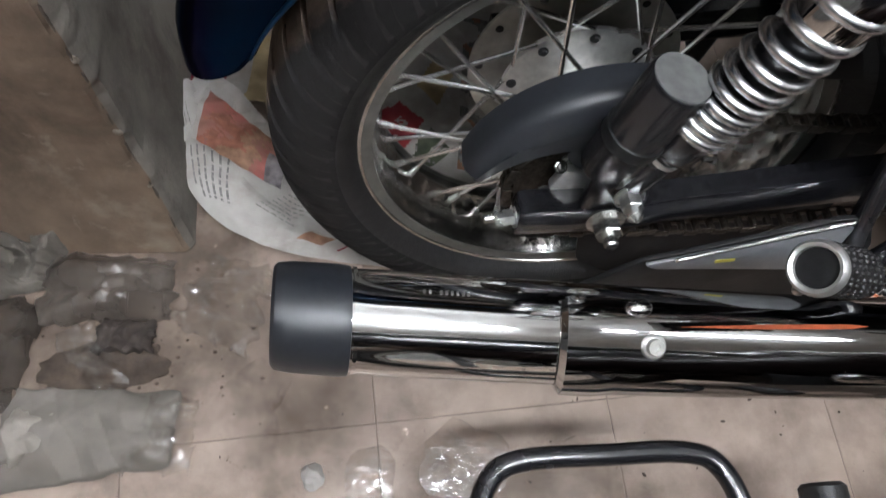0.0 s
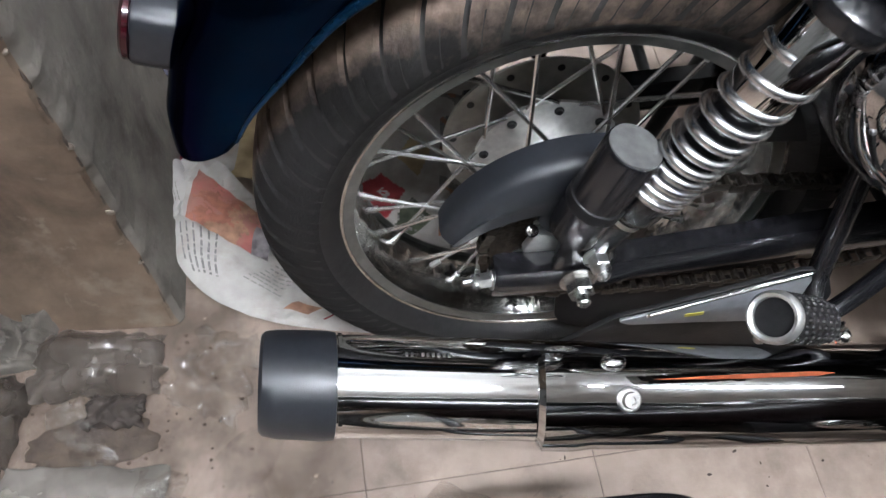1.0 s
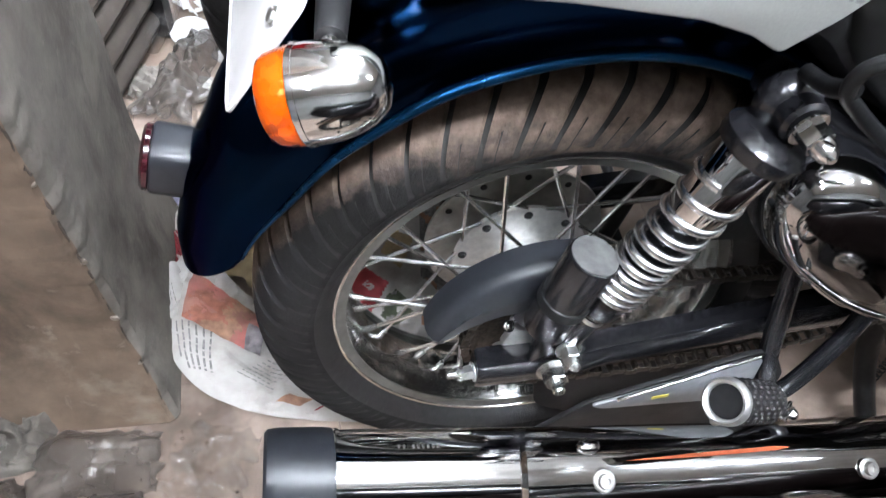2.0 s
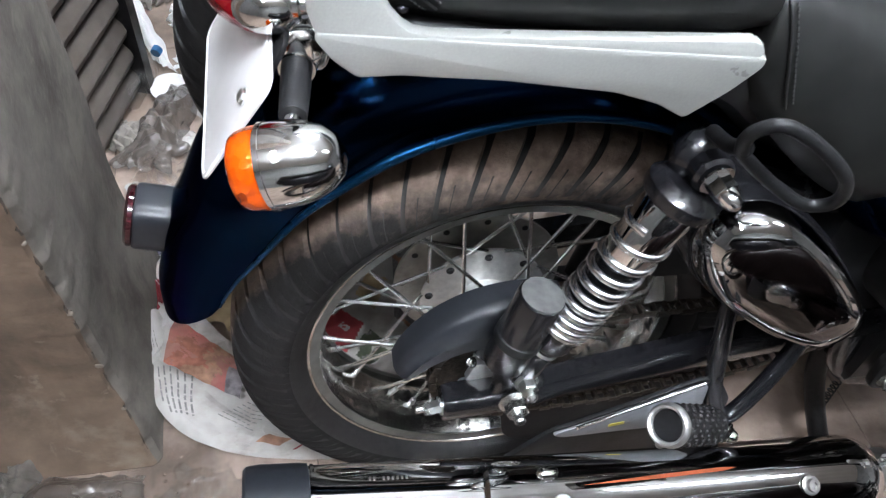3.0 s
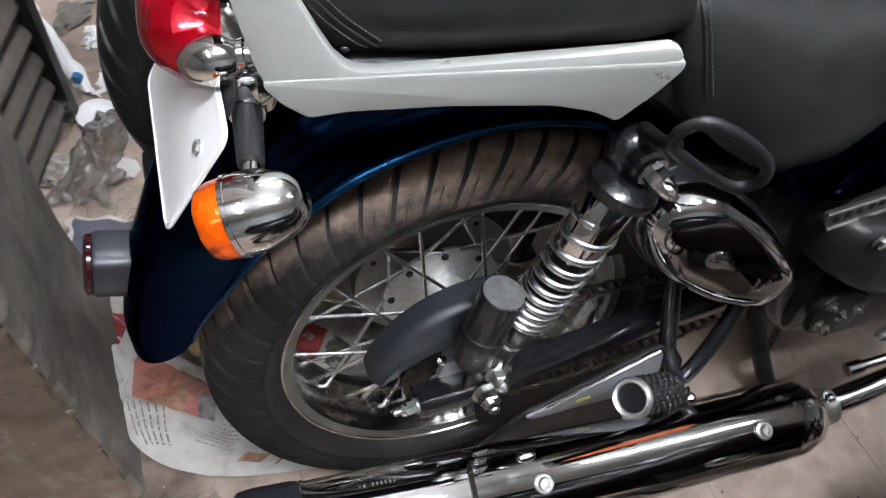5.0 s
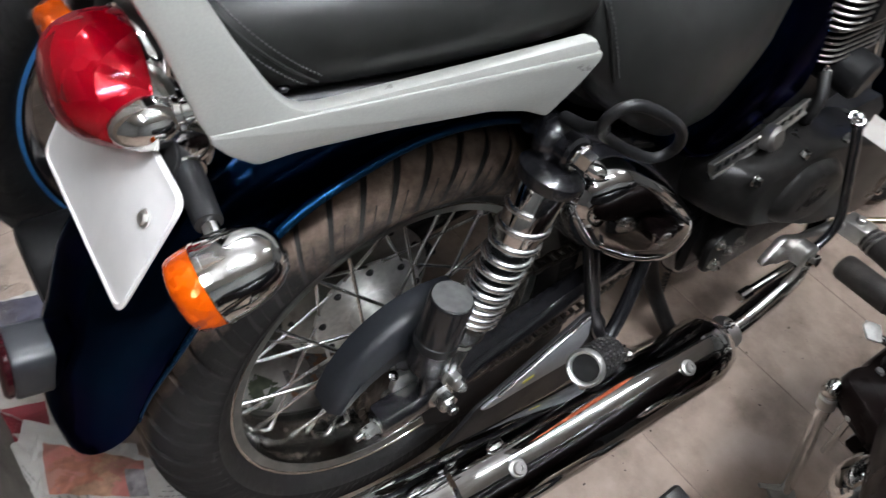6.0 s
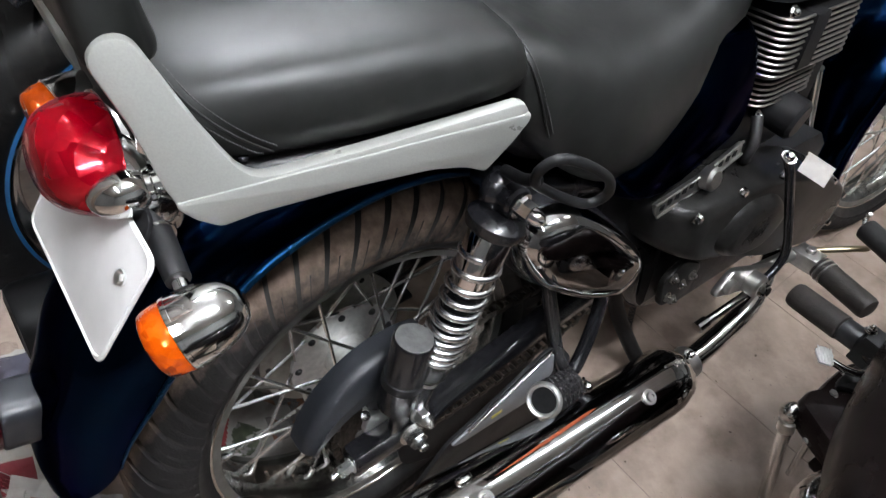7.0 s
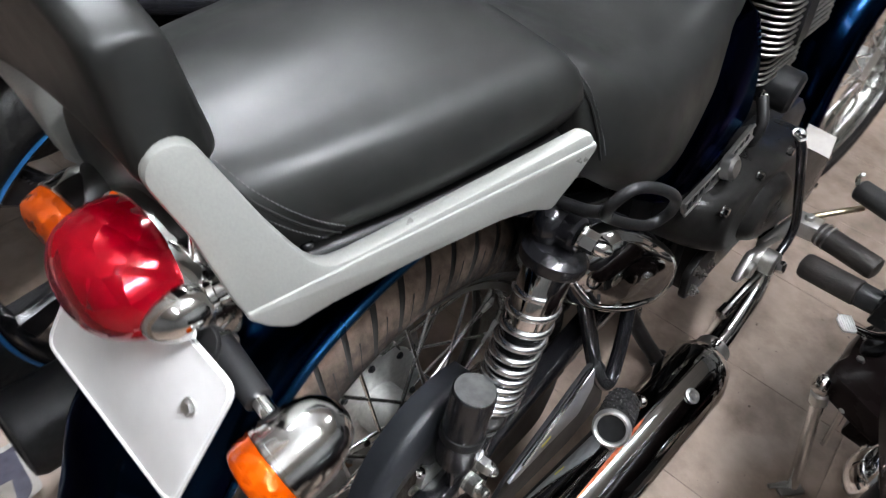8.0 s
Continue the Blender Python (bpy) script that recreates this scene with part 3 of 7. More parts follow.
# rear wheel
def tyre_geo(R, width, bead, lugs, skew=1.4):
    """A tyre with slanted grooves; the grid itself is sheared along them. Slots: 0 sidewall, 1 crown, 2 groove, 3 shoulder."""
    w = width / 2
    prof = [(bead - 0.006, w * 0.66), (bead + 0.003, w * 0.82), (bead + 0.010, w * 0.91), (bead + 0.018, w * 0.965), (bead + 0.026, w * 0.99), (bead + 0.031, w)]
    rim_r, first, steps = bead + 0.031, len(prof) - 1, 18
    for k in range(1, steps + 1):
        a = k / steps * math.pi / 2
        prof.append((rim_r + (R - rim_r) * math.sin(a) ** 0.9, w * math.cos(a) ** 0.66 if k < steps else 0.0))
    prof = prof + [(r, -y) for r, y in reversed(prof[:-1])]
    n, middle = len(prof), first + steps
    first -= 2
    deep = [max(0.0, 1 - abs(j - middle) / (steps + 2)) for j in range(n)]
    # columns of one pitch: where they lie, how deep the long and the short groove are cut there
    pitch = [(0.0, 0, 0), (0.014, 1, 0), (0.12, 1.1, 0), (0.226, 1, 0), (0.242, 0, 0), (0.29, 0, 0), (0.36, 0, 0), (0.47, 0, 0), (0.53, 0, 0), (0.542, 0, 1), (0.600, 0, 1), (0.612, 0, 0), (0.71, 0, 0), (0.80, 0, 0), (0.90, 0, 0)]
    m = len(pitch)
    sides, verts, faces, slots, cuts = m * lugs, [], [], [], []
    for i in range(sides):
        place, long_cut, short_cut = pitch[i % m]
        for j, (r, y) in enumerate(prof):
            d = deep[j]
            a = 2 * math.pi * ((i // m) + place + skew * d - 0.35 * max(0.0, d - 0.75)) / lugs
            cut = 0.0
            if 0.02 < d < 0.93:
                cut = 0.006 * long_cut * min(1.0, (d - 0.02) * 12) * min(1.0, (0.93 - d) * 9)
            if 0.03 < d < 0.40:
                cut += 0.0030 * short_cut * min(1.0, (0.40 - d) * 9)
            cuts.append(cut > 0.0006)
            verts.append(V((-(r - cut) * math.cos(a), y, (r - cut) * math.sin(a))))
    for i in range(sides):
        for j in range(n - 1):
            p, q = i * n + j, ((i + 1) % sides) * n + j
            faces.append((p, q, q + 1, p + 1))
            if sum((cuts[p], cuts[p + 1], cuts[q], cuts[q + 1])) >= 3:
                slots.append(2)
            elif first <= j < n - 1 - first:
                slots.append(1 if abs(prof[j][1] + prof[j + 1][1]) / 2 / w < 0.88 else 3)
            else:
                slots.append(0)
    return (verts, faces), slots


def rim_geo(r, w, spokes=0):
    """A drop-centre rim; its well swells inwards at every spoke."""
    inner = [(r, w), (r - 0.0015, w + 0.0012), (r - 0.0045, w + 0.0012), (r - 0.0085, w - 0.0005), (r - 0.0105, w - 0.0040), (r - 0.0120, w * 0.80), (r - 0.0165, w * 0.66), (r - 0.0225, w * 0.44), (r - 0.0250, w * 0.20), (r - 0.0255, 0)]
    inner = inner + [(a, -b) for a, b in reversed(inner[:-1])]
    outer = [(r - 0.003, -w * 0.9), (r - 0.012, -w * 0.5), (r - 0.02, 0), (r - 0.012, w * 0.5), (r - 0.003, w * 0.9)]
    profile, rings = inner + outer, []
    sides = spokes * 10 if spokes else 120
    for i in range(sides):
        a = 2 * math.pi * i / sides
        ring = []
        for k, (q, h) in enumerate(profile):
            if spokes and k < len(inner) and abs(h) < 0.7 * w:
                off = abs((i % 10) - 5) / 5
                q -= 0.0024 * max(0.0, 1 - off * 2.6) * max(0.0, 1 - abs(abs(h) - 0.30 * w) / (0.30 * w))
            ring.append((q * math.cos(a), h, q * math.sin(a)))
        rings.append(ring)
    return loft(rings, False, True)


def spoked_wheel(name, centre, R, width, rim_r, rim_w, parent, hub_r, hub_w, spokes, lugs, turn=0.0, label=""):
    m = Matrix.Translation(centre) @ Matrix.Rotation(turn, 4, "Z")
    wheel = part(name, rim_geo(rim_r, rim_w, spokes), DULL_RIM, parent, label, m=m)
    for side in (1, -1):
        part("rim_lip", torus_lathe([(rim_r - 0.003 + 0.0034 * math.cos(q), side * (rim_w + 0.001) + 0.0030 * math.sin(q)) for q in (2 * math.pi * j / 8 for j in range(8))], 120), DULL_RIM, wheel)
        part("rim_flange", torus_lathe([(rim_r - 0.0165, side * (rim_w - 0.0005)), (rim_r - 0.0045, side * (rim_w + 0.0022)), (rim_r - 0.0045, side * (rim_w + 0.0004)), (rim_r - 0.0165, side * (rim_w - 0.0025))], 120), FLANGE, wheel, "dull grey rim flange")
    geo, slots = tyre_geo(R, width, rim_r, lugs)
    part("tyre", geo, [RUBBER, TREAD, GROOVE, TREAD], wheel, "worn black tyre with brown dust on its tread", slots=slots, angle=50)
    part("hub", joined(moved(lathe([(0.02, -hub_w), (0.034, -hub_w), (0.034, hub_w), (0.02, hub_w)], 32), Matrix.Rotation(math.pi / 2, 4, "X")),
                       *[moved(lathe([(hub_r * k * 0.55, s * hub_w - 0.006), (hub_r * k - 0.002, s * hub_w - 0.004), (hub_r * k, s * hub_w - 0.002), (hub_r * k, s * hub_w + 0.003), (hub_r * k * 0.5, s * hub_w + 0.006)], 48), Matrix.Rotation(math.pi / 2, 4, "X")) for s, k in ((-1, 1.0), (1, 0.62))]), CAST, wheel, "cast aluminium hub")
    for k in range(spokes):
        side = 1 if k % 2 else -1
        reach = hub_r * (0.93 if side > 0 else 0.57)
        a = 2 * math.pi * (k + 0.5) / spokes
        lead = (1 if (k // 2) % 2 else -1) * radians(48)
        p = V((reach * math.cos(a + lead), side * hub_w * 1.02, reach * math.sin(a + lead)))
        q = V(((rim_r - 0.022) * math.cos(a), side * 0.004, (rim_r - 0.022) * math.sin(a)))
        part("spoke", rod(p, q, 0.0025, 8), SPOKE, wheel)
        part("nipple", rod(q + (p - q).normalized() * 0.016, q, 0.0037, 8, 0.0045), ZINC, wheel)
    return wheel


rear = spoked_wheel("rear_wheel", (0, 0, AXLE), 0.312, 0.142, 0.230, 0.048, bike, 0.082, 0.032, 36, 50, label="chrome-rimmed spoked rear wheel")


# muffler: axis from its rear end forward
def muffler_axis(x):
    return V((x, -0.236 + 0.02 * ((0.42 - x) / 0.7) ** 2, 0.262 - 0.10 * (x - 0.02)))


def along_muffler(pairs, sides=40, start=0.0, end=2 * math.pi):
    """Rings round the silencer: (x, radius)."""
    rings = []
    for x, r in pairs:
        c = muffler_axis(x)
        rings.append([(c.x + 0.1 * r * math.sin(a), c.y + r * math.cos(a), c.z + r * math.sin(a)) for a in (2 * math.pi * k / sides for k in range(sides))])
    return rings


muffler = part("muffler", loft(along_muffler([(-0.24, 0.041), (-0.238, 0.0445), (-0.2, 0.0455), (0.02, 0.047), (0.2, 0.048), (0.41, 0.049), (0.43, 0.044), (0.445, 0.03), (0.47, 0.022)])), CHROME, bike, "polished chrome muffler")
part("end_cap", loft(along_muffler([(-0.236, 0.0445), (-0.2365, 0.0465), (-0.245, 0.0475), (-0.285, 0.0465), (-0.296, 0.0445), (-0.299, 0.041), (-0.299, 0.030), (-0.27, 0.028), (-0.265, 0.010)])), PLASTIC, muffler, "matt black end cap")
part("cap_ring", loft(along_muffler([(-0.2345, 0.0448), (-0.2345, 0.0462), (-0.231, 0.0462), (-0.231, 0.0448)])), CHROME, muffler)


def heat_shield():
    """A bright shell clamped over the fore part of the silencer, open towards the wheel, with a waisted rear edge."""
    rings, sides = [], 40
    for i in range(29):
        t = i / 28
        ring = []
        for k in range(sides):
            a = radians(-282 + 225 * k / (sides - 1))
            lean = 0.010 * math.cos(a + radians(40))
            x = -0.052 + lean * (1 - t) + (0.468 * t if i > 1 else 0.004 * i)
            c = muffler_axis(x)
            r = 0.0535 - 0.002 * t + (0.0018 if i == 2 else 0.0012 if i == 1 else -0.0050 if i == 0 else 0.0)
            if i == 28:
                r -= 0.004
            ring.append(V((x, c.y + r * math.cos(a), c.z + r * math.sin(a))))
        inner = [V((q.x, muffler_axis(q.x).y + (q.y - muffler_axis(q.x).y) * 0.955, muffler_axis(q.x).z + (q.z - muffler_axis(q.x).z) * 0.955)) for q in reversed(ring)]
        rings.append(ring + inner)
    return loft(rings)


shield = part("heat_shield", heat_shield(), SHIELD_CHROME, bike, "chrome heat shield bolted over the muffler")
for x in (0.019, 0.321):
    c = muffler_axis(x)
    way = V((0, -0.52, 0.854))
    bolt("shield_bolt", c + way * 0.0535, way, 0.0075, 0.007, shield, SATIN, "socket")
# long thin streak of orange along the top of the shield: a reflection, painted on
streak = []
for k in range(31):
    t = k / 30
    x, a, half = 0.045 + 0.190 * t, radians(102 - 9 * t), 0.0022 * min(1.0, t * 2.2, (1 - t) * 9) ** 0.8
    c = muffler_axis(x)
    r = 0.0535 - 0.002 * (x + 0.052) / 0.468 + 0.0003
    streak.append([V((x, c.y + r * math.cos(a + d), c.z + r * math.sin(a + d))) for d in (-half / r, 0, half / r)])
part("painted_reflection", sheet(streak), REFLECTED_ORANGE, shield, "thin orange-red reflection painted on the shield")
# lifted lip of the shield beside its rear clamp
c = muffler_axis(0.010)
part("clamp_lug", ellipsoid(c + V((0.0, 0.004, 0.0545)), 0.012, 0.008, 0.006), CHROME, shield)
# stamped code on the silencer, kept as plain marks
for k in range(9):
    if k == 2:
        continue
    x = -0.178 + 0.0046 * k
    c = muffler_axis(x)
    a = radians(77)
    part("stamped_mark", slab(rounded([(-0.0011, -0.0020), (0.0011, -0.0020), (0.0011, 0.0020), (-0.0011, 0.0020)], 0.0004, 1), 0.0004, 0.0001, Matrix.Translation(c + 0.0459 * V((0.1, math.cos(a), math.sin(a)))) @ Matrix.Rotation(a - math.pi / 2, 4, "X")), SATIN, muffler)

# header pipe with its clamp ahead of the silencer
pipe = part("exhaust_pipe", tube(spline([(0.455, -0.234, 0.218), (0.54, -0.232, 0.222), (0.66, -0.222, 0.232), (0.76, -0.19, 0.240), (0.88, -0.13, 0.27), (0.97, -0.07, 0.38), (0.96, -0.04, 0.52)], 8), 0.0185, 16), CHROME, bike, "chrome exhaust header pipe")
part("pipe_clamp", turned([(0.022, 0), (0.0265, 0.001), (0.0265, 0.024), (0.022, 0.025)], (0.452, -0.234, 0.219), (0.48, -0.2335, 0.2185)), SATIN, pipe)
bolt("clamp_bolt", (0.464, -0.236, 0.243), (0, -0.4, 0.9), 0.007, 0.012, pipe, CHROME, "acorn")

# brake disc and sprocket on the wheel
def flat_ring(r0, r1, y, th):
    return torus_lathe([(r0, y), (r1, y), (r1, y + th), (r0, y + th)], 72)


disc = part("drum_plate", flat_ring(0.03, 0.112, 0.060, 0.004), DULL_ALLOY, rear, "flat cast drum plate with small holes")
for k in range(12):
    a = 2 * math.pi * k / 12
    r = 0.101
    part("disc_hole", turned([(0.0042, 0), (0.0042, 0.0006)], (r * math.cos(a), 0.0596, r * math.sin(a)), (r * math.cos(a), 0.05, r * math.sin(a)), 10), GROOVE, rear)
for k in range(9):
    a = 2 * math.pi * (k + 0.3) / 9
    bolt("flange_bolt", (0.073 * math.cos(a), 0.027, 0.073 * math.sin(a)), (0, -1, 0), 0.004, 0.004, rear, SATIN_BLACK)


def sprocket_geo(teeth, r, y, th):
    outline = []
    for k in range(teeth):
        for da, dr in ((-0.30, -0.004), (-0.12, 0.004), (0.12, 0.004), (0.30, -0.004)):
            a = 2 * math.pi * (k + da) / teeth
            outline.append(((r + dr) * math.cos(a), (r + dr) * math.sin(a)))
    return slab(outline, th, 0.0006, side_plane(y))


sprocket = part("sprocket", joined(sprocket_geo(34, 0.0845, -0.082, 0.006), moved(lathe([(0.03, 0), (0.055, 0.002), (0.055, 0.02), (0.03, 0.022)], 36), along((0, -0.06, 0), (0, -0.09, 0)))), GREASE, rear, "greasy rear sprocket")
for k in range(6):
    a = 2 * math.pi * k / 6 + 0.3
    bolt("sprocket_bolt", (0.05 * math.cos(a), -0.088, 0.05 * math.sin(a)), (0, -1, 0), 0.006, 0.008, rear, ZINC, "nut")

# drive chain: two runs and the arcs round both sprockets
def chain_path():
    c1, r1, c2, r2 = V((0, 0, AXLE)), 0.0875, V((0.50, 0, 0.36)), 0.036
    pts = []
    d = c2 - c1
    base = math.atan2(d.z, d.x)
    off = math.acos((r1 - r2) / d.length)
    a0, a1 = base + off, base - off
    for k in range(41):
        a = a0 + (2 * math.pi - 2 * off) * k / 40
        pts.append(c1 + r1 * V((math.cos(a), 0, math.sin(a))))
    for k in range(17):
        a = a1 + 2 * off * k / 16
        pts.append(c2 + r2 * V((math.cos(a), 0, math.sin(a))))
    # the slack lower run sags between the sprockets
    lo, hi = pts[40], pts[41]
    slack = [lo.lerp(hi, u / 14) - V((0, 0, 0.034 * 4 * (u / 14) * (1 - u / 14))) for u in range(1, 14)]
    return pts[:41] + slack + pts[41:]


def drive_chain():
    pts = [V((p.x, -0.085, p.z)) for p in chain_path()]
    pts.append(pts[0])
    step, links, carry = 0.0159, [], 0.0
    for a, b in zip(pts, pts[1:]):
        length = (b - a).length
        while carry <= length:
            links.append((a.lerp(b, carry / length), (b - a).normalized()))
            carry += step
        carry -= length
    root = part("drive_chain", joined(*[rod(p + V((0, -0.007, 0)), p + V((0, 0.007, 0)), 0.0045, 8) for p, _ in links]), GREASE, bike, "greasy drive chain")
    plate = rounded([(-0.0062, -0.0055), (0.0, -0.0038), (0.0062, -0.0055), (0.0062, 0.0055), (0.0, 0.0038), (-0.0062, 0.0055)], 0.003, 2)
    meshes = [mesh_of("chain_link", joined(slab([(x * 1.25, z) for x, z in plate], 0.0015, 0.0004, side_plane(-w)), slab([(x * 1.25, z) for x, z in plate], 0.0015, 0.0004, side_plane(w - 0.0015))), GREASE, 30) for w in (0.0065, 0.0085)]
    for k, (p, d) in enumerate(links):
        part("chain_link", meshes[k % 2], None, root, m=Matrix.Translation(p + d * step / 2) @ Matrix.Rotation(-math.atan2(d.z, d.x), 4, "Y"))


drive_chain()


# chain guard: a hooked plate over the sprocket, with a raised rib
def chain_guard():
    rings = []
    for i in range(25):
        t = i / 24
        phi = radians(166 - 92 * t)
        ro = 0.141 - 0.004 * t
        depth = 0.016 + 0.046 * min(1.0, t * 1.6) ** 0.8
        ri = ro - depth
        def at(r, y):
            return (0.004 + r * math.cos(phi), y, AXLE + r * math.sin(phi))
        rings.append([at(ri, -0.108), at((ri + ro) / 2 - 0.006, -0.110), at((ri + ro) / 2 + 0.001, -0.1115), at(ro - 0.016, -0.109), at(ro - 0.006, -0.107), at(ro, -0.101), at(ro + 0.002, -0.092), at(ro + 0.001, -0.070), at(ro - 0.002, -0.070), at(ro - 0.003, -0.092), at(ro - 0.008, -0.103), at(ri + 0.002, -0.105)])
    return loft(rings)


guard = part("chain_guard", chain_guard(), PLASTIC, bike, "matt black plastic chain guard")
part("guard_foot", slab(rounded([(-0.035, 0.352), (-0.050, 0.372), (-0.03, 0.40), (0.02, 0.40), (0.025, 0.36), (0.0, 0.345)], 0.006), 0.004, 0.001, side_plane(-0.102)), PLASTIC, guard)

# swing arm with the axle, its adjuster and the lower mounts
arm = part("swing_arm", joined(
    loft([[(x, y + sy * w, z + sz * h) for sy, sz in ((-1, -0.6), (-0.75, -1), (0.75, -1), (1, -0.6), (1, 0.6), (0.75, 1), (-0.75, 1), (-1, 0.6))] for x, y, z, w, h in
          ((-0.082, -0.118, 0.300, 0.015, 0.017), (-0.078, -0.118, 0.300, 0.017, 0.019), (0.03, -0.118, 0.312, 0.017, 0.021), (0.06, -0.116, 0.318, 0.015, 0.019), (0.22, -0.112, 0.345, 0.015, 0.021), (0.46, -0.11, 0.385, 0.018, 0.028))]),
    loft([[(x, -y + sy * w, z + sz * h) for sy, sz in ((-1, -0.6), (-0.75, -1), (0.75, -1), (1, -0.6), (1, 0.6), (0.75, 1), (-0.75, 1), (-1, 0.6))] for x, y, z, w, h in
          ((-0.082, -0.118, 0.300, 0.015, 0.017), (0.03, -0.118, 0.312, 0.017, 0.021), (0.22, -0.112, 0.345, 0.015, 0.021), (0.46, -0.11, 0.385, 0.018, 0.028))]),
    rod((0.46, 0.125, 0.385), (0.46, -0.125, 0.385), 0.028, 20)), BLACK, bike, "gloss black steel swing arm")
bolt("axle_nut", (-0.002, -0.135, 0.314), (0, -1, 0.05), 0.0135, 0.030, arm, ZINC, "nut", "zinc-plated axle nut")
bolt("adjuster_nut", (-0.083, -0.122, 0.300), (-1, -0.12, -0.03), 0.0085, 0.020, arm, ZINC, "hex")
part("adjuster_screw", rod((-0.06, -0.119, 0.300), (-0.112, -0.1235, 0.298), 0.0042, 10), ZINC, arm)
bolt("guard_bolt", (-0.050, -0.104, 0.353), (0, -0.6, 0.8), 0.0048, 0.010, arm, CHROME, "nut")
bolt("guard_bolt", (-0.008, -0.106, 0.353), (0, -0.6, 0.8), 0.0048, 0.010, arm, CHROME, "nut")
part("caliper_plate", slab(rounded([(-0.055, 0.322), (-0.045, 0.352), (-0.015, 0.345), (0.02, 0.352), (0.022, 0.325)], 0.006), 0.01, 0.002, side_plane(-0.098)), CAST, arm, "bare cast bracket")
part("lower_mount", joined(slab(rounded([(-0.03, 0.325), (-0.03, 0.375), (-0.012, 0.398), (0.012, 0.392), (0.03, 0.345), (0.03, 0.325)], 0.008), 0.010, 0.002, side_plane(-0.122)),
                           rod((-0.003, -0.115, 0.376), (-0.003, -0.150, 0.376), 0.013, 20)), BLACK, arm)
bolt("shock_nut", (-0.003, -0.150, 0.374), (0, -1, 0.1), 0.0098, 0.026, arm, ZINC, "acorn", "zinc acorn nut")


# shock absorbers
def shock(side):
    a, b = V((-0.003, -0.138, 0.376)), V((0.084, -0.158, 0.660))
    for p in (a, b):
        p.y *= side
    d = (b - a).normalized()
    length = (b - a).length
    body = part("shock_absorber", joined(rod(a - d * 0.012, a + d * 0.055, 0.0145, 20), turned([(0.0125, 0.05), (0.018, 0.055), (0.021, 0.062), (0.021, 0.092), (0.0165, 0.094), (0.0165, 0.20)], a, b, 24)), BLACK, bike, "shock absorber with black body and chrome spring")
    turns, n, s0, s1 = 10.5, 24 * 11, 0.086, 0.236
    side1 = d.orthogonal().normalized()
    side2 = d.cross(side1)
    pts = []
    for k in range(n + 1):
        t = k / n
        ang = 2 * math.pi * turns * t
        e = 0.56 * t + 0.44 * t ** 2.4
        pts.append(a + d * (s0 + (s1 - s0) * e) + 0.0225 * (math.cos(ang) * side1 + math.sin(ang) * side2))
    part("spring", tube(pts, 0.0045, 10), SPRING_STEEL, body, "chrome coil spring")
    part("sleeve", turned([(0.014, 0.195), (0.0235, 0.197), (0.0240, 0.202), (0.0240, 0.268), (0.021, 0.272)], a, b, 32), CHROME, body, "chrome sleeve")
    part("top_cap", turned([(0.018, 0.262), (0.031, 0.264), (0.0325, 0.268), (0.0325, 0.276), (0.026, 0.283), (0.016, 0.286)], a, b, 28), BLACK, body)
    part("collar", turned([(0.0155, 0.045), (0.0155, 0.049), (0.0125, 0.050), (0.0125, 0.058)], a, b, 20), ZINC, body)
    top = a + d * (length + 0.004)
    part("top_eye", joined(rod(top + V((0, 0.022 * side, 0)), top + V((0, -0.016 * side, 0)), 0.017, 20), ellipsoid(top + V((0, 0.012 * side, 0)), 0.024, 0.018, 0.024)), BLACK, body)
    bolt("top_nut", top + V((0, -0.017 * side, 0)), (0.15, -1.0 * side, -0.15), 0.0105, 0.030, body, CHROME, "acorn", "chrome acorn nut")
    return body


shock(1)
shock(-1)
# reservoir beside the lower end of the shock
can = part("reservoir", turned([(0.018, -0.012), (0.0225, -0.008), (0.0235, 0), (0.0235, 0.098), (0.0225, 0.101), (0.0215, 0.1015)], (-0.026, -0.136, 0.405), (-0.008, -0.143, 0.512), 32), BLACK, bike, "black cylindrical reservoir")
part("reservoir_lid", turned([(0.0215, 0.1012), (0.0212, 0.1026), (0.002, 0.1030)], (-0.026, -0.136, 0.405), (-0.008, -0.143, 0.512), 32), LID, can, "dull grey flat lid")
part("reservoir_strap", turned([(0.0236, 0.03), (0.0248, 0.031), (0.0248, 0.042), (0.0236, 0.043)], (-0.026, -0.136, 0.405), (-0.008, -0.143, 0.512), 32), SATIN_BLACK, can)


# rear fender
def smooth_lookup(table, x):
    for (x0, y0), (x1, y1) in zip(table, table[1:]):
        if x <= x1:
            t = max(0.0, min(1.0, (x - x0) / (x1 - x0)))
            t = t * t * (3 - 2 * t)
            return y0 + (y1 - y0) * t
    return table[-1][1]


EDGE_R = [(10, 0.337), (22, 0.334), (35, 0.333), (53, 0.342), (70, 0.349), (90, 0.353), (110, 0.350), (140, 0.345)]
WIDE = [(10, 0.068), (24, 0.071), (45, 0.083), (140, 0.083)]
CROWN_R = [(5, 0.3695), (12, 0.3815), (20, 0.3915), (32, 0.404), (45, 0.420), (60, 0.432), (80, 0.438), (110, 0.434), (140, 0.425)]


def fender_point(phi, s, inset=0.0):
    """phi: degrees up from the rear; s: -1 at one edge to 1 at the other."""
    a = abs(s) * math.pi / 2
    re, rc = smooth_lookup(EDGE_R, phi), smooth_lookup(CROWN_R, phi)
    r = re + (rc - re) * max(0.0, math.cos(a)) ** 1.0 - inset
    y = (smooth_lookup(WIDE, phi) - inset) * math.sin(a) ** 0.82 * (1 if s > 0 else -1)
    f = radians(phi)
    return V((-r * math.cos(f), y, AXLE + r * math.sin(f)))


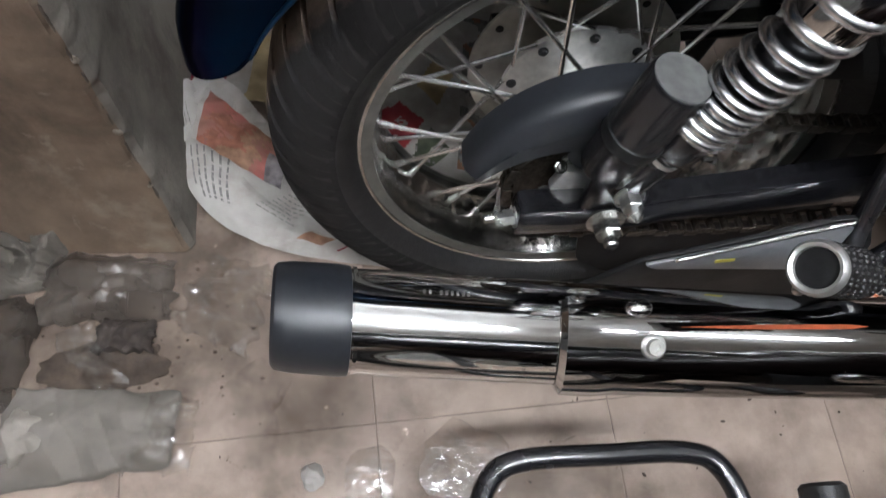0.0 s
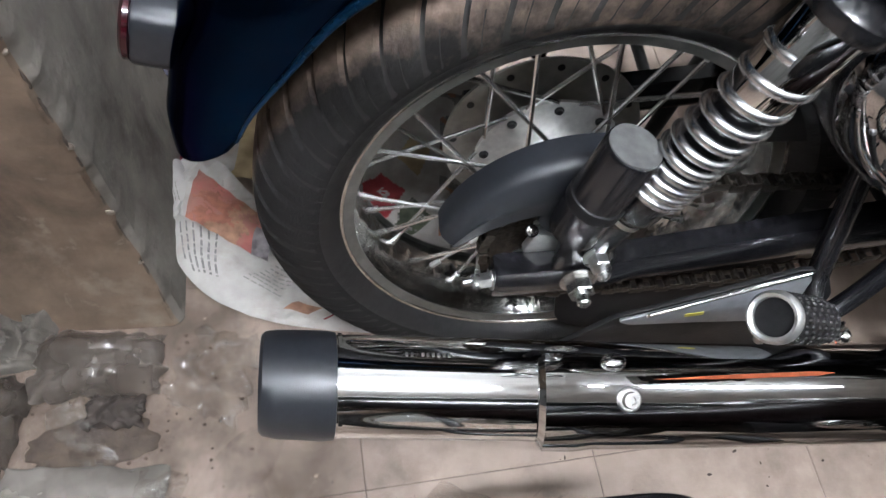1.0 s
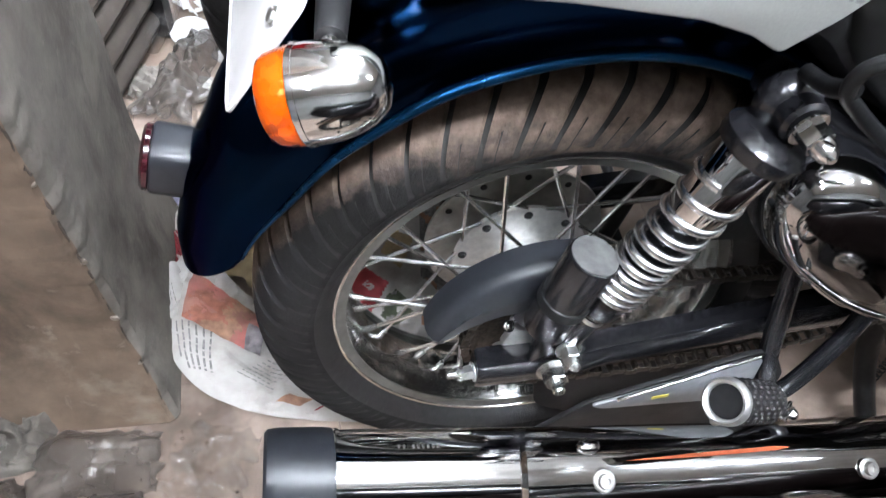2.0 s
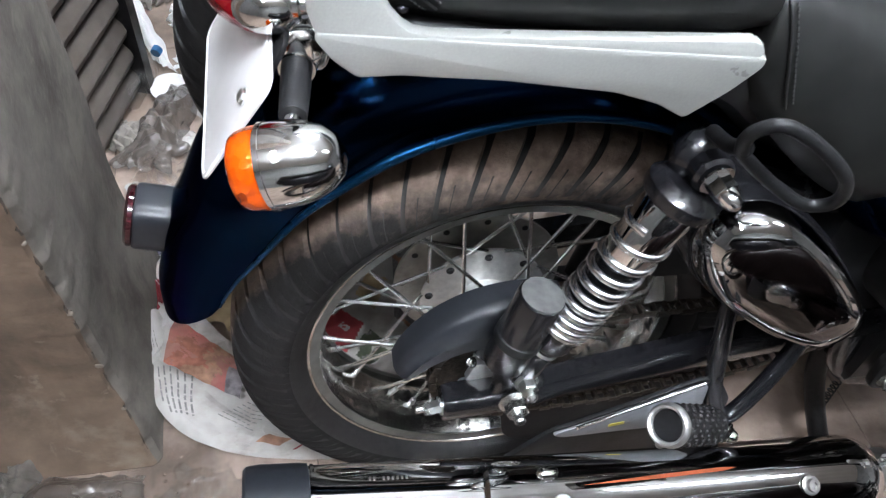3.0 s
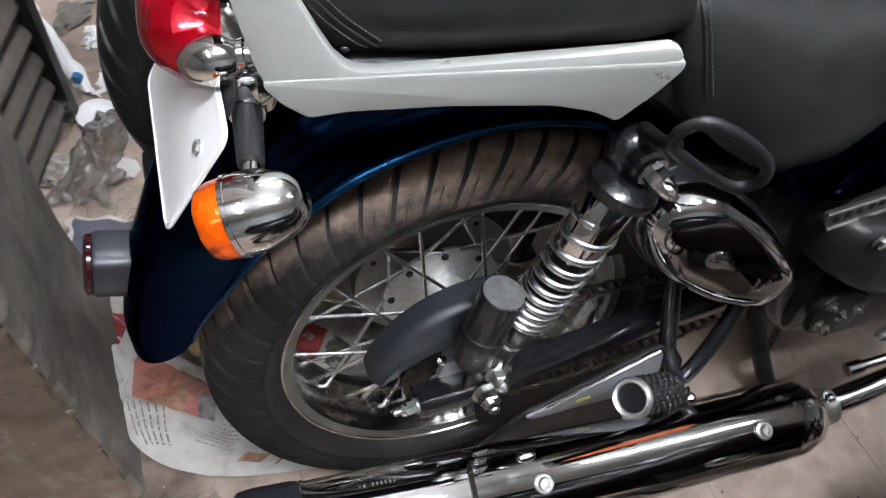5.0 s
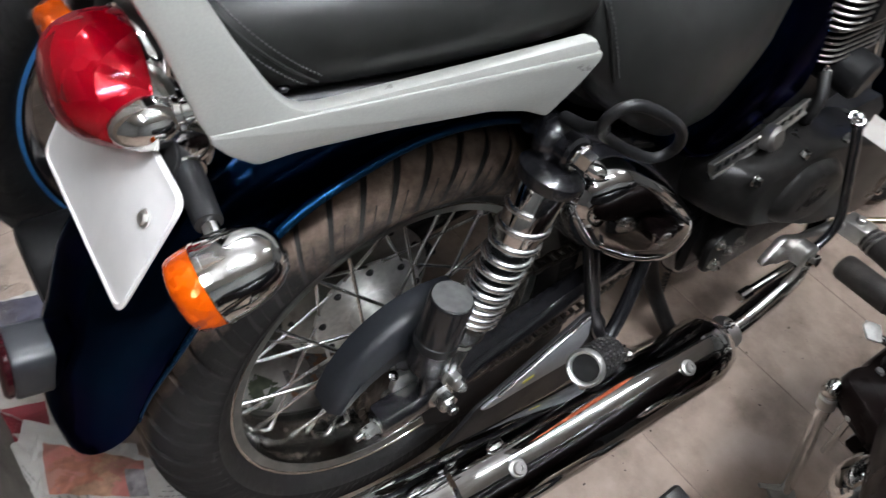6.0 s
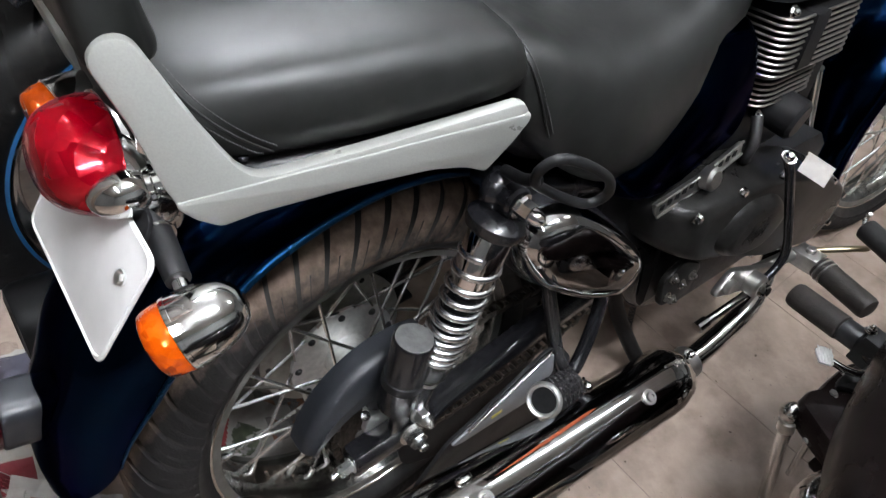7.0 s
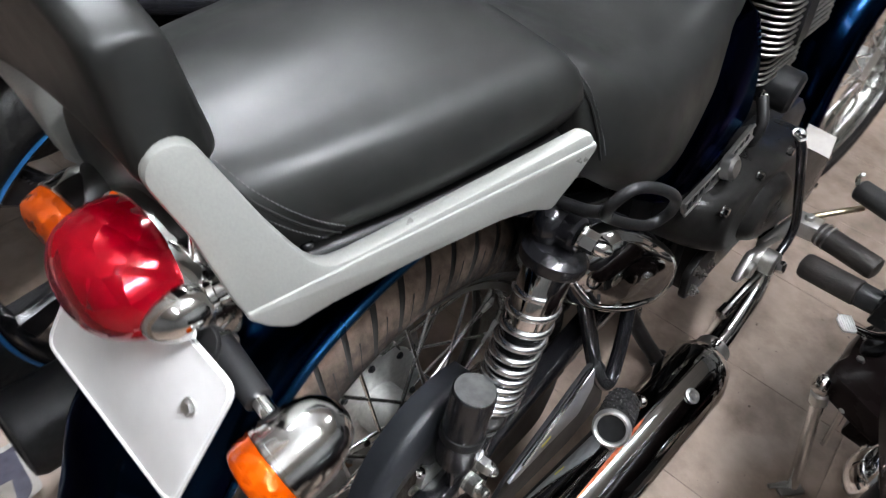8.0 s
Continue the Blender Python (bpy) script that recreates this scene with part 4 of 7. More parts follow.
def fender_start(s):
    """The rounded tongue of the rear end."""
    a = abs(s) * math.pi / 2
    return 13.6 + 11.0 * (1 - max(0.0, 1 - (math.sin(a) ** 0.82) ** 3.8) ** (1 / 3.8))


def fender_geo():
    rings, n = [], 24
    for i in range(61):
        t = i / 60
        ring = []
        for inset in (0.0, 0.003):
            row = []
            for k in range(n + 1):
                s = -1 + 2 * k / n
                start = fender_start(s)
                row.append(fender_point(start + (132 - start) * t ** 1.05, s, inset))
            ring += row if inset == 0 else row[::-1]
        rings.append(ring)
    return loft(rings)


fender = part("rear_fender", fender_geo(), BLUE, bike, "deep blue metallic rear fender")
# side beads, in the blue that has the highlight painted in
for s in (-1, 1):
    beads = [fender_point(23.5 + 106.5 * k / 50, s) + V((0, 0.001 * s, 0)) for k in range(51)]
    part("fender_bead", tube(beads, [0.0012 + 0.0038 * min(1.0, k / 18) for k in range(51)], 10), LIT_BLUE, fender)
part("fender_bead", tube([fender_point(fender_start(s), s, 0.0015) for s in (-1 + 2 * k / 30 for k in range(31))], 0.0016, 8), BLUE, fender)
# rear reflector on its block
block = part("reflector_block", slab(rounded([(-0.027, -0.027), (0.027, -0.027), (0.027, 0.027), (-0.027, 0.027)], 0.016), 0.046, 0.004, along((-0.336, 0.0, 0.492), (-0.411, 0.0, 0.510))), PLASTIC, fender, "black reflector holder")
part("reflector", moved(lathe([(0.024, -0.002), (0.030, 0.0), (0.0305, 0.004), (0.027, 0.0068), (0.012, 0.0078)], 32), along((-0.336, 0.0, 0.492), (-0.411, 0.0, 0.510)) @ Matrix.Translation((0, 0, 0.046))), DULL_RED, fender, "dark red rear reflector")


# silver-grey grab rail at each side: a side face below a ridge, and above it a strip that turns up into an arm with a round end
def mirrored(geo):
    return [V((q.x, -q.y, q.z)) for q in geo[0]], [tuple(reversed(f)) for f in geo[1]]


def grab_rail(side):
    foot, tip = V((-0.2077, -0.1233, 0.755)), V((0.0769, -0.177, 0.7655))
    ahead = (tip - foot).normalized()

    def lay(lean, out):
        up = V((0, math.sin(radians(lean)), math.cos(radians(lean))))
        up = (up - ahead * up.dot(ahead)).normalized()
        outer = ahead.cross(up)
        at = foot + outer * out
        return Matrix(((ahead.x, up.x, outer.x, at.x), (ahead.y, up.y, outer.y, at.y), (ahead.z, up.z, outer.z, at.z), (0, 0, 0, 1)))

    lower = rounded([(0.000, 0.0012), (0.000, -0.005), (0.010, -0.0185), (0.026, -0.031), (0.054, -0.0275), (0.125, -0.0275), (0.200, -0.032), (0.231, -0.0395), (0.2525, -0.0505), (0.2775, -0.025), (0.2915, -0.006), (0.2915, 0.0012)], 0.0045, 3)
    arc = [(-0.0095 + 0.0157 * math.cos(a), 0.1065 + 0.0157 * math.sin(a)) for a in (radians(18 + 182 * k / 12) for k in range(13))]
    upper = [(0.001, -0.004), (0.288, -0.004), (0.2895, 0.004), (0.286, 0.0095), (0.280, 0.0118), (0.220, 0.0090), (0.160, 0.0065), (0.100, 0.0042), (0.074, 0.0036), (0.062, 0.0048), (0.054, 0.0090), (0.047, 0.0165), (0.040, 0.029), (0.028, 0.054)] + arc + [(-0.014, 0.066), (-0.004, 0.012), (-0.001, 0.002)]
    bar, arm = slab(lower, 0.0150, 0.0022, lay(-5, -0.0142)), slab(upper, 0.0150, 0.0034, lay(2.5, -0.0158))
    if side < 0:
        bar, arm = mirrored(bar), mirrored(arm)
    rail = part("grab_rail", bar, SILVER_PAINT, bike, "silver-grey painted cast grab rail", angle=28)
    part("rail_arm", arm, SILVER_PAINT, rail, angle=28)
    return rail


grab_rail(1)
grab_rail(-1)
for s in (1, -1):
    part("rail_bolt_cover", ellipsoid((-0.15, -0.109 * s, 0.766), 0.0045, 0.0045, 0.0035), BLACK, bike)


# seats: rings across the machine
def seat_ring(x, w, top, bottom, crown=0.006, tuck=0.86, lean=0.0):
    h = top - bottom
    half = [(-w * tuck, bottom), (-w * 0.965, bottom + 0.16 * h), (-w, bottom + 0.38 * h), (-w * 0.985, bottom + 0.58 * h), (-w * 0.94, bottom + 0.76 * h), (-w * 0.84, bottom + 0.90 * h), (-w * 0.66, top - 0.01 * h), (-w * 0.40, top + crown * 0.6), (-w * 0.15, top + crown)]
    pts = [(x + lean * (z - bottom), y, z) for y, z in half]
    return pts + [(p[0], -p[1], p[2]) for p in reversed(pts)]


def seat_geo(rows, steps=5, crown=0.006):
    rows = spline([V(r[:3]) for r in rows], steps), spline([V((r[0], r[3], 0)) for r in rows], steps)
    return loft([seat_ring(p.x, p.y, p.z, q.y, crown) for p, q in zip(*rows)])


PILLION = [(-0.212, 0.05, 0.812, 0.775), (-0.208, 0.080, 0.822, 0.768), (-0.192, 0.100, 0.831, 0.763), (-0.15, 0.118, 0.837, 0.760), (-0.08, 0.134, 0.839, 0.757), (0.0, 0.146, 0.839, 0.757), (0.06, 0.151, 0.835, 0.758), (0.088, 0.151, 0.828, 0.762), (0.098, 0.145, 0.818, 0.765), (0.100, 0.12, 0.805, 0.77)]
pillion = part("pillion_seat", seat_geo(PILLION, 5, 0.013), LEATHER, bike, "black vinyl pillion seat", angle=60)
SADDLE = [(0.096, 0.10, 0.78, 0.742), (0.099, 0.138, 0.802, 0.728), (0.108, 0.150, 0.813, 0.712), (0.14, 0.160, 0.806, 0.682), (0.19, 0.168, 0.786, 0.642), (0.25, 0.168, 0.770, 0.608), (0.31, 0.160, 0.764, 0.592), (0.38, 0.146, 0.768, 0.602), (0.45, 0.126, 0.780, 0.634), (0.51, 0.108, 0.796, 0.682), (0.55, 0.09, 0.806, 0.722), (0.57, 0.06, 0.80, 0.75)]
saddle = part("rider_seat", seat_geo(SADDLE), LEATHER, bike, "black vinyl rider seat", angle=60)
# welts and stitches, laid on the flanks
def on_flank(rows, x, z):
    """The seat's half width at that length and height."""
    for r0, r1 in zip(rows, rows[1:]):
        if x <= r1[0]:
            break
    t = max(0.0, min(1.0, (x - r0[0]) / (r1[0] - r0[0])))
    ring = seat_ring(x, *[r0[k] + (r1[k] - r0[k]) * t for k in (1, 2, 3)])[:9]
    for p, q in zip(ring, ring[1:]):
        if z <= q[2]:
            u = max(0.0, min(1.0, (z - p[2]) / max(1e-6, q[2] - p[2])))
            return -(p[1] + (q[1] - p[1]) * u)
    return -ring[-1][1]


def stitched(rows, line, seat, both):
    for s in (1, -1):
        seam = [V((q.x, -s * (on_flank(rows, q.x, q.z) + 0.0024), q.z)) for q in spline([V((x, 0, z)) for x, z in line], 8)]
        part("welt", tube(seam, 0.0010, 6), LEATHER, seat)
        for i in range(1, len(seam) - 2):
            for off in ((V((0.004, 0, 0.004)), V((-0.004, 0, -0.004))) if both else (V((0.004, 0, 0.002)),)):
                ends = [seam[i] + off, seam[i].lerp(seam[i + 1], 0.6) + off]
                ends = [V((q.x, -s * (on_flank(rows, q.x, q.z) + 0.0024), q.z)) for q in ends]
                part("stitch", rod(ends[0], ends[1], 0.0006, 5), THREAD, seat)


stitched(PILLION, [(-0.186, 0.829), (-0.179, 0.815), (-0.165, 0.799), (-0.148, 0.784), (-0.130, 0.770)], pillion, True)
stitched(SADDLE, [(0.101, 0.822), (0.104, 0.80), (0.110, 0.772), (0.120, 0.740), (0.132, 0.712)], saddle, False)
part("seat_base", seat_geo([(-0.20, 0.08, 0.770, 0.748), (-0.15, 0.112, 0.764, 0.740), (0.0, 0.140, 0.764, 0.732), (0.09, 0.142, 0.762, 0.70), (0.16, 0.12, 0.72, 0.65), (0.30, 0.11, 0.66, 0.58)]), SATIN_BLACK, bike)


# backrest pad between the rails' upper ends
def backrest():
    rings = []
    for t in (-1, -0.965, -0.93, -0.8, -0.6, -0.4, -0.2, 0, 0.2, 0.4, 0.6, 0.8, 0.93, 0.965, 1):
        y = 0.107 * t
        k = 0.72 if abs(t) > 0.99 else 0.93 if abs(t) > 0.95 else 1.0
        lift = 0.030 * (1 - abs(t) ** 2.2)
        ring = []
        for x, z in rounded([(-0.024, -0.040), (0.024, -0.036), (0.009, 0.040), (-0.028, 0.040)], 0.014, 5):
            ring.append((-0.211 + x * k, y, 0.887 + lift * (0.55 if z < 0 else 1.0) + z * (0.75 + 0.25 * k)))
        rings.append(ring)
    return loft(rings)


part("backrest", backrest(), LEATHER, bike, "black padded vinyl backrest", angle=60)


# tail lamp, plate and indicators
lamp_lay = Matrix.Translation((-0.2271, -0.0459, 0.7626)) @ Matrix.Rotation(0.20, 4, "Y")
lamp = part("tail_lamp", moved(loft([[(x, 0.0535 * k * math.cos(b), 0.0433 * k * math.sin(b)) for b in (2 * math.pi * j / 40 for j in range(40))] for x, k in ((-0.004, 0.985), (-0.0035, 1.03), (0.003, 1.04), (0.010, 1.0), (0.026, 0.80), (0.034, 0.52), (0.036, 0.20))]), lamp_lay), CHROME, bike, "tail lamp with chrome housing and domed red lens")
rings = []
for i in range(19):
    a = math.pi / 2 * i / 18 * 0.985
    rings.append([(-0.0030 - 0.0500 * math.sin(a) ** 0.9, 0.0529 * math.cos(a) ** 0.7 * math.cos(b), 0.0428 * math.cos(a) ** 0.75 * math.sin(b)) for b in (2 * math.pi * k / 48 for k in range(48))])
part("lens", moved(loft(rings), lamp_lay), RED, lamp, "glossy red domed lens", angle=60)
part("lamp_pod", joined(turned([(0.002, -0.002), (0.0075, 0.000), (0.0125, 0.005), (0.0165, 0.013), (0.0180, 0.022), (0.0172, 0.030), (0.0140, 0.036), (0.0100, 0.040)], (-0.256, -0.092, 0.758), (-0.202, -0.105, 0.765), 32), rod((-0.226, -0.0985, 0.7625), (-0.196, -0.106, 0.7665), 0.0092, 18), turned([(0.0092, 0), (0.0118, 0.001), (0.0118, 0.0045), (0.0092, 0.0055)], (-0.2185, -0.1003, 0.7636), (-0.196, -0.106, 0.7665), 22)), CHROME, lamp, "chrome teardrop pod")
part("lamp_bracket", joined(slab(rounded([(-0.222, 0.715), (-0.200, 0.708), (-0.176, 0.785), (-0.188, 0.825), (-0.206, 0.832), (-0.220, 0.775)], 0.01), 0.006, 0.002, side_plane(-0.086)), rod((-0.214, -0.098, 0.735), (-0.214, 0.105, 0.735), 0.0115, 18), turned([(0.0115, 0), (0.0150, 0.0012), (0.0150, 0.005), (0.0115, 0.006)], (-0.214, -0.094, 0.735), (-0.214, -0.2, 0.735), 24)), CHROME, lamp)
for x, z in ((-0.202, 0.812), (-0.194, 0.786), (-0.205, 0.755)):
    bolt("bracket_nut", (x, -0.092, z), (-0.1, -1, 0.1), 0.0058, 0.009, lamp, CHROME, "acorn")

# number plate: blank and white
br, bl, tr = V((-0.2903, -0.1255, 0.6395)), V((-0.2887, 0.030, 0.6750)), V((-0.2345, -0.1467, 0.7325))
e1, e2 = (br - bl), (tr - br)
w, h = e1.length, e2.length
e1.normalize()
e2 = (e2 - e1 * e1.dot(e2)).normalized()
e3 = e1.cross(e2)
lay = Matrix(((e1.x, e2.x, e3.x, bl.x), (e1.y, e2.y, e3.y, bl.y), (e1.z, e2.z, e3.z, bl.z), (0, 0, 0, 1)))
outline = rounded([(0, 0), (w, 0), (w, h), (0, h)], 0.012, 5)
plate = part("number_plate", slab(outline, 0.0022, 0.0006, lay), WHITE, bike, "blank white number plate")
edge = [lay @ V((u, v, 0.0022)) for u, v in rounded([(0.003, 0.003), (w - 0.003, 0.003), (w - 0.003, h - 0.003), (0.003, h - 0.003)], 0.011, 5)]
part("plate_rim", tube(edge, 0.0012, 6, True), WHITE, plate)
bolt("plate_bolt", lay @ V((0.023, 0.0725, 0.0022)), e3, 0.0048, 0.004, plate, ZINC, "hex")
bolt("plate_bolt", lay @ V((w - 0.0235, 0.0725, 0.0022)), e3, 0.0048, 0.004, plate, ZINC, "hex")
part("plate_holder", slab(rounded([(0.01, 0.02), (w - 0.01, 0.02), (w - 0.03, h + 0.012), (0.03, h + 0.012)], 0.01), 0.004, 0.001, lay @ Matrix.Translation((0, 0, -0.0062))), SATIN_BLACK, plate)


def indicator(c, foot, way):
    c, foot, way = V(c), V(foot), V(way).normalized()
    body = part("indicator", turned([(0.0230, -0.0088), (0.0272, -0.0079), (0.0274, 0.0020), (0.0268, 0.0110), (0.0246, 0.0210), (0.0204, 0.0310), (0.0135, 0.0388), (0.0045, 0.0422)], c, c + way, 40), CHROME, bike, "bullet indicator with chrome shell and amber lens")
    part("bezel", turned([(0.0271, -0.0075), (0.0280, -0.0070), (0.0280, -0.0044), (0.0271, -0.0040)], c, c + way, 40), CHROME, body)
    ribs = [(0.0250, -0.0084), (0.0268, -0.0084)] + [(0.0268 - 0.0003 * (k % 2) - 0.00004 * k * k / 3, -0.0093 - 0.00105 * k) for k in range(14)] + [(0.0232, -0.0250), (0.0190, -0.0272), (0.0130, -0.0286), (0.0035, -0.0292)]
    part("lens", turned(ribs, c, c + way, 40), AMBER, body, "ribbed amber lens")
    neck = c + way * 0.006 + (foot - c - way * 0.006).normalized() * 0.030
    part("stalk", tube([foot, foot.lerp(neck, 0.45), foot.lerp(neck, 0.84)], [0.0112, 0.0104, 0.0094], 18), STALK, body, "dark grey rubber stalk")
    part("stalk_neck", rod(foot.lerp(neck, 0.82), neck + (neck - foot).normalized() * 0.012, 0.0062, 14), CHROME, body, "chrome neck")
    part("stalk_clamp", turned([(0.0125, 0), (0.0145, 0.0015), (0.0145, 0.006), (0.0130, 0.0075), (0.0130, 0.012)], foot, neck, 22), CHROME, body)


indicator((-0.2340, -0.1840, 0.7005), (-0.2185, -0.088, 0.7180), (1, -0.12, 0.27))
indicator((-0.2330, 0.040, 0.7590), (-0.207, 0.000, 0.745), (1, 0.15, 0.12))

# chrome side cover, over a black ring
def side_cover(side):
    """An egg-shaped chrome cover whose fore end stands further out than its rear end."""
    edge = spline([(x, 0, z) for x, z in ((0.123, 0.564), (0.133, 0.596), (0.164, 0.611), (0.205, 0.596), (0.258, 0.556), (0.312, 0.502), (0.330, 0.467), (0.320, 0.438), (0.293, 0.428), (0.232, 0.451), (0.176, 0.488), (0.142, 0.521))], 5, True)
    c = V((0.212, 0, 0.528))

    def ring(k, out, grow=0.0):
        pts = []
        for q in edge:
            p = c + (q - c) * k + (q - c).normalized() * grow
            pts.append(V((p.x, side * (-0.150 - 0.115 * p.x - out), p.z)))
        return pts if side > 0 else pts[::-1]
    black = part("side_cover", loft([ring(0.95, -0.085), ring(1.0, -0.080, 0.004), ring(1.0, -0.030, 0.006), ring(1.0, -0.024, 0.003), ring(0.92, -0.022)]), BLACK, bike, "oval side cover, chrome over black")
    part("chrome_cover", loft([ring(0.98, -0.032), ring(1.0, -0.030, 0.0015), ring(1.0, -0.022, 0.0015), ring(0.995, -0.014), ring(0.965, -0.005), ring(0.90, 0.003), ring(0.80, 0.0085), ring(0.66, 0.0120), ring(0.48, 0.0138), ring(0.28, 0.0146), ring(0.06, 0.0150)]), SMOKED_CHROME, black, "polished chrome oval cover", angle=60)


side_cover(1)
side_cover(-1)

# black loop handle above the shock
loop = spline([(0.073, -0.199, 0.710), (0.068, -0.207, 0.730), (0.081, -0.216, 0.741), (0.110, -0.223, 0.728), (0.141, -0.226, 0.703), (0.153, -0.220, 0.677), (0.140, -0.210, 0.665), (0.112, -0.203, 0.679), (0.088, -0.198, 0.696)], 5, True)
part("loop_handle", tube(loop, 0.0050, 12, True), SATIN_BLACK, bike, "black tubular loop handle")
part("loop_stem", tube(spline([(0.084, -0.150, 0.690), (0.080, -0.178, 0.698), (0.075, -0.200, 0.712)], 5), 0.0060, 10), SATIN_BLACK, bike)

# frame tubes
for s in (1, -1):
    part("frame_tube", tube(spline([(0.10, -0.10 * s, 0.655), (0.20, -0.112 * s, 0.60), (0.36, -0.10 * s, 0.58), (0.55, -0.05 * s, 0.72)], 6), 0.016, 12), BLACK, bike)
    part("footrest_loop", tube(spline([(0.215, -0.120 * s, 0.47), (0.222, -0.138 * s, 0.40), (0.235, -0.155 * s, 0.32), (0.258, -0.165 * s, 0.276), (0.285, -0.160 * s, 0.290), (0.325, -0.142 * s, 0.355), (0.345, -0.125 * s, 0.42)], 8), 0.0105, 12), BLACK, bike, "bent black tube bracket")
    part("lower_frame_rail", tube(spline([(0.36, -0.09 * s, 0.52), (0.43, -0.105 * s, 0.40), (0.47, -0.105 * s, 0.27), (0.56, -0.10 * s, 0.225), (0.80, -0.06 * s, 0.225), (0.93, -0.03 * s, 0.36), (0.98, -0.02 * s, 0.60)], 6), 0.016, 12), BLACK, bike)

part("mud_flap", slab(rounded([(0.150, 0.425), (0.300, 0.425), (0.325, 0.63), (0.170, 0.63)], 0.02), 0.003, 0.0008, side_plane(-0.060)), DEEP_BLACK, bike, "black inner mud flap")
# black splash plate between the chain and the tyre
part("splash_plate", slab(rounded([(0.015, 0.20), (0.03, 0.125), (0.10, 0.088), (0.25, 0.10), (0.285, 0.16), (0.29, 0.30), (0.20, 0.31), (0.08, 0.29)], 0.02), 0.002, 0.0005, side_plane(-0.073)), DEEP_BLACK, bike, "black splash plate behind the chain")

# pillion footrest on its bare alloy hanger
hanger = part("footrest_hanger", slab(rounded([(0.043, 0.274), (0.073, 0.285), (0.14, 0.315), (0.206, 0.347), (0.218, 0.342), (0.225, 0.30), (0.200, 0.262), (0.134, 0.265), (0.058, 0.266)], 0.008), 0.004, 0.001, side_plane(-0.158)), HANGER_ALLOY, bike, "dull grey cast footrest hanger")
part("hanger_web", slab(rounded([(-0.01, 0.21), (0.045, 0.272), (0.073, 0.283), (0.14, 0.314), (0.208, 0.347), (0.235, 0.345), (0.265, 0.30), (0.28, 0.20), (0.20, 0.185)], 0.008), 0.006, 0.001, side_plane(-0.150)), DEEP_BLACK, hanger, "black web behind the hanger")
teeth = [rod((0.071 + 0.0034 * k, -0.1635, 0.2850 + 0.00163 * k), (0.0722 + 0.0034 * k, -0.1645, 0.2905 + 0.00163 * k), 0.0015, 6) for k in range(41)]
part("hanger_rib", joined(tube([(0.071, -0.1628, 0.286), (0.14, -0.1628, 0.319), (0.209, -0.1628, 0.352)], 0.0021, 8), *teeth), CHROME, hanger, "bright serrated edge strip")
part("sticker", slab(rounded([(0.112, 0.279), (0.131, 0.282), (0.130, 0.288), (0.111, 0.285)], 0.001, 1), 0.0005, 0.0001, side_plane(-0.1622)), material("yellow_sticker", (0.62, 0.55, 0.10), 0.5), hanger)
a, b = V((0.098, -0.246, 0.426)), V((0.182, -0.222, 0.368))
peg = part("pillion_footrest", turned([(0.013, 0.004), (0.0175, 0.006)] + [(0.0192 + 0.0008 * math.sin(k * 1.6), 0.010 + 0.0033 * k) for k in range(26)] + [(0.0175, 0.099), (0.012, 0.101)], a, b, 28), RUBBER, bike, "rubber-sleeved pillion footrest")
part("end_ring", turned([(0.0150, 0.003), (0.0158, -0.001), (0.0185, -0.003), (0.0208, 0.0), (0.0212, 0.005), (0.0190, 0.009), (0.0150, 0.008)], a, b, 36), CAST, peg, "bare metal end ring")
part("end_face", turned([(0.0153, 0.004), (0.0151, 0.002), (0.002, 0.0015)], a, b, 28), SATIN_BLACK, peg)
part("end_tab", ellipsoid(a + V((-0.002, -0.006, -0.023)), 0.0050, 0.0045, 0.0050, 10, 8), SATIN, peg)
for k in range(11):
    for j in range(12):
        d = (b - a).normalized()
        s1 = d.orthogonal().normalized()
        s2 = d.cross(s1)
        t = 2 * math.pi * (j + 0.5 * (k % 2)) / 12
        q = a + d * (0.015 + 0.0074 * k) + 0.0190 * (math.cos(t) * s1 + math.sin(t) * s2)
        part("grip_stud", ellipsoid(q, 0.0024, 0.0024, 0.0024, 8, 5), RUBBER, peg)
bolt("peg_bolt", b + V((0.006, -0.012, 0.004)), (0.5, -0.8, 0.2), 0.0085, 0.013, peg, CHROME, "acorn")

# side panel under the seat, its badge strip, and the tank ahead
def bulged(outline, y0, y1, rise, steps=5):
    """A panel in the machine's side plane, swelling outwards from y0 to y1."""
    c = sum((V(p) for p in outline), V((0, 0))) / len(outline)
    rings = []
    for k in range(steps + 1):
        t = k / steps
        shrink = 1 - rise * (1 - math.cos(t * math.pi / 2))
        rings.append([(c.x + (p[0] - c.x) * shrink, y0 + (y1 - y0) * math.sin(t * math.pi / 2), c.y + (p[1] - c.y) * shrink) for p in outline])
    return loft(rings)


panel = rounded([(0.245, 0.612), (0.285, 0.556), (0.35, 0.544), (0.43, 0.566), (0.53, 0.592), (0.56, 0.66), (0.545, 0.74), (0.44, 0.745), (0.36, 0.66)], 0.03, 5)
swell = bulged(panel, -0.09, -0.165, 0.20)
swell = [V((q.x, q.y + max(0.0, q.z - 0.57) * 0.26, q.z)) for q in swell[0]], swell[1]
side_panel = part("side_panel", swell, BLUE, bike, "deep blue metallic side panel", angle=60)
badge = part("badge_strip", slab(rounded([(0.343, 0.546), (0.356, 0.522), (0.43, 0.533), (0.522, 0.561), (0.514, 0.583), (0.43, 0.557)], 0.004, 2), 0.006, 0.0015, side_plane(-0.160)), SATIN, side_panel, "dull silver badge strip")
part("badge_edge", tube([(0.344, -0.166, 0.546), (0.43, -0.166, 0.557), (0.514, -0.166, 0.583)], 0.0022, 6), SATIN, side_panel)
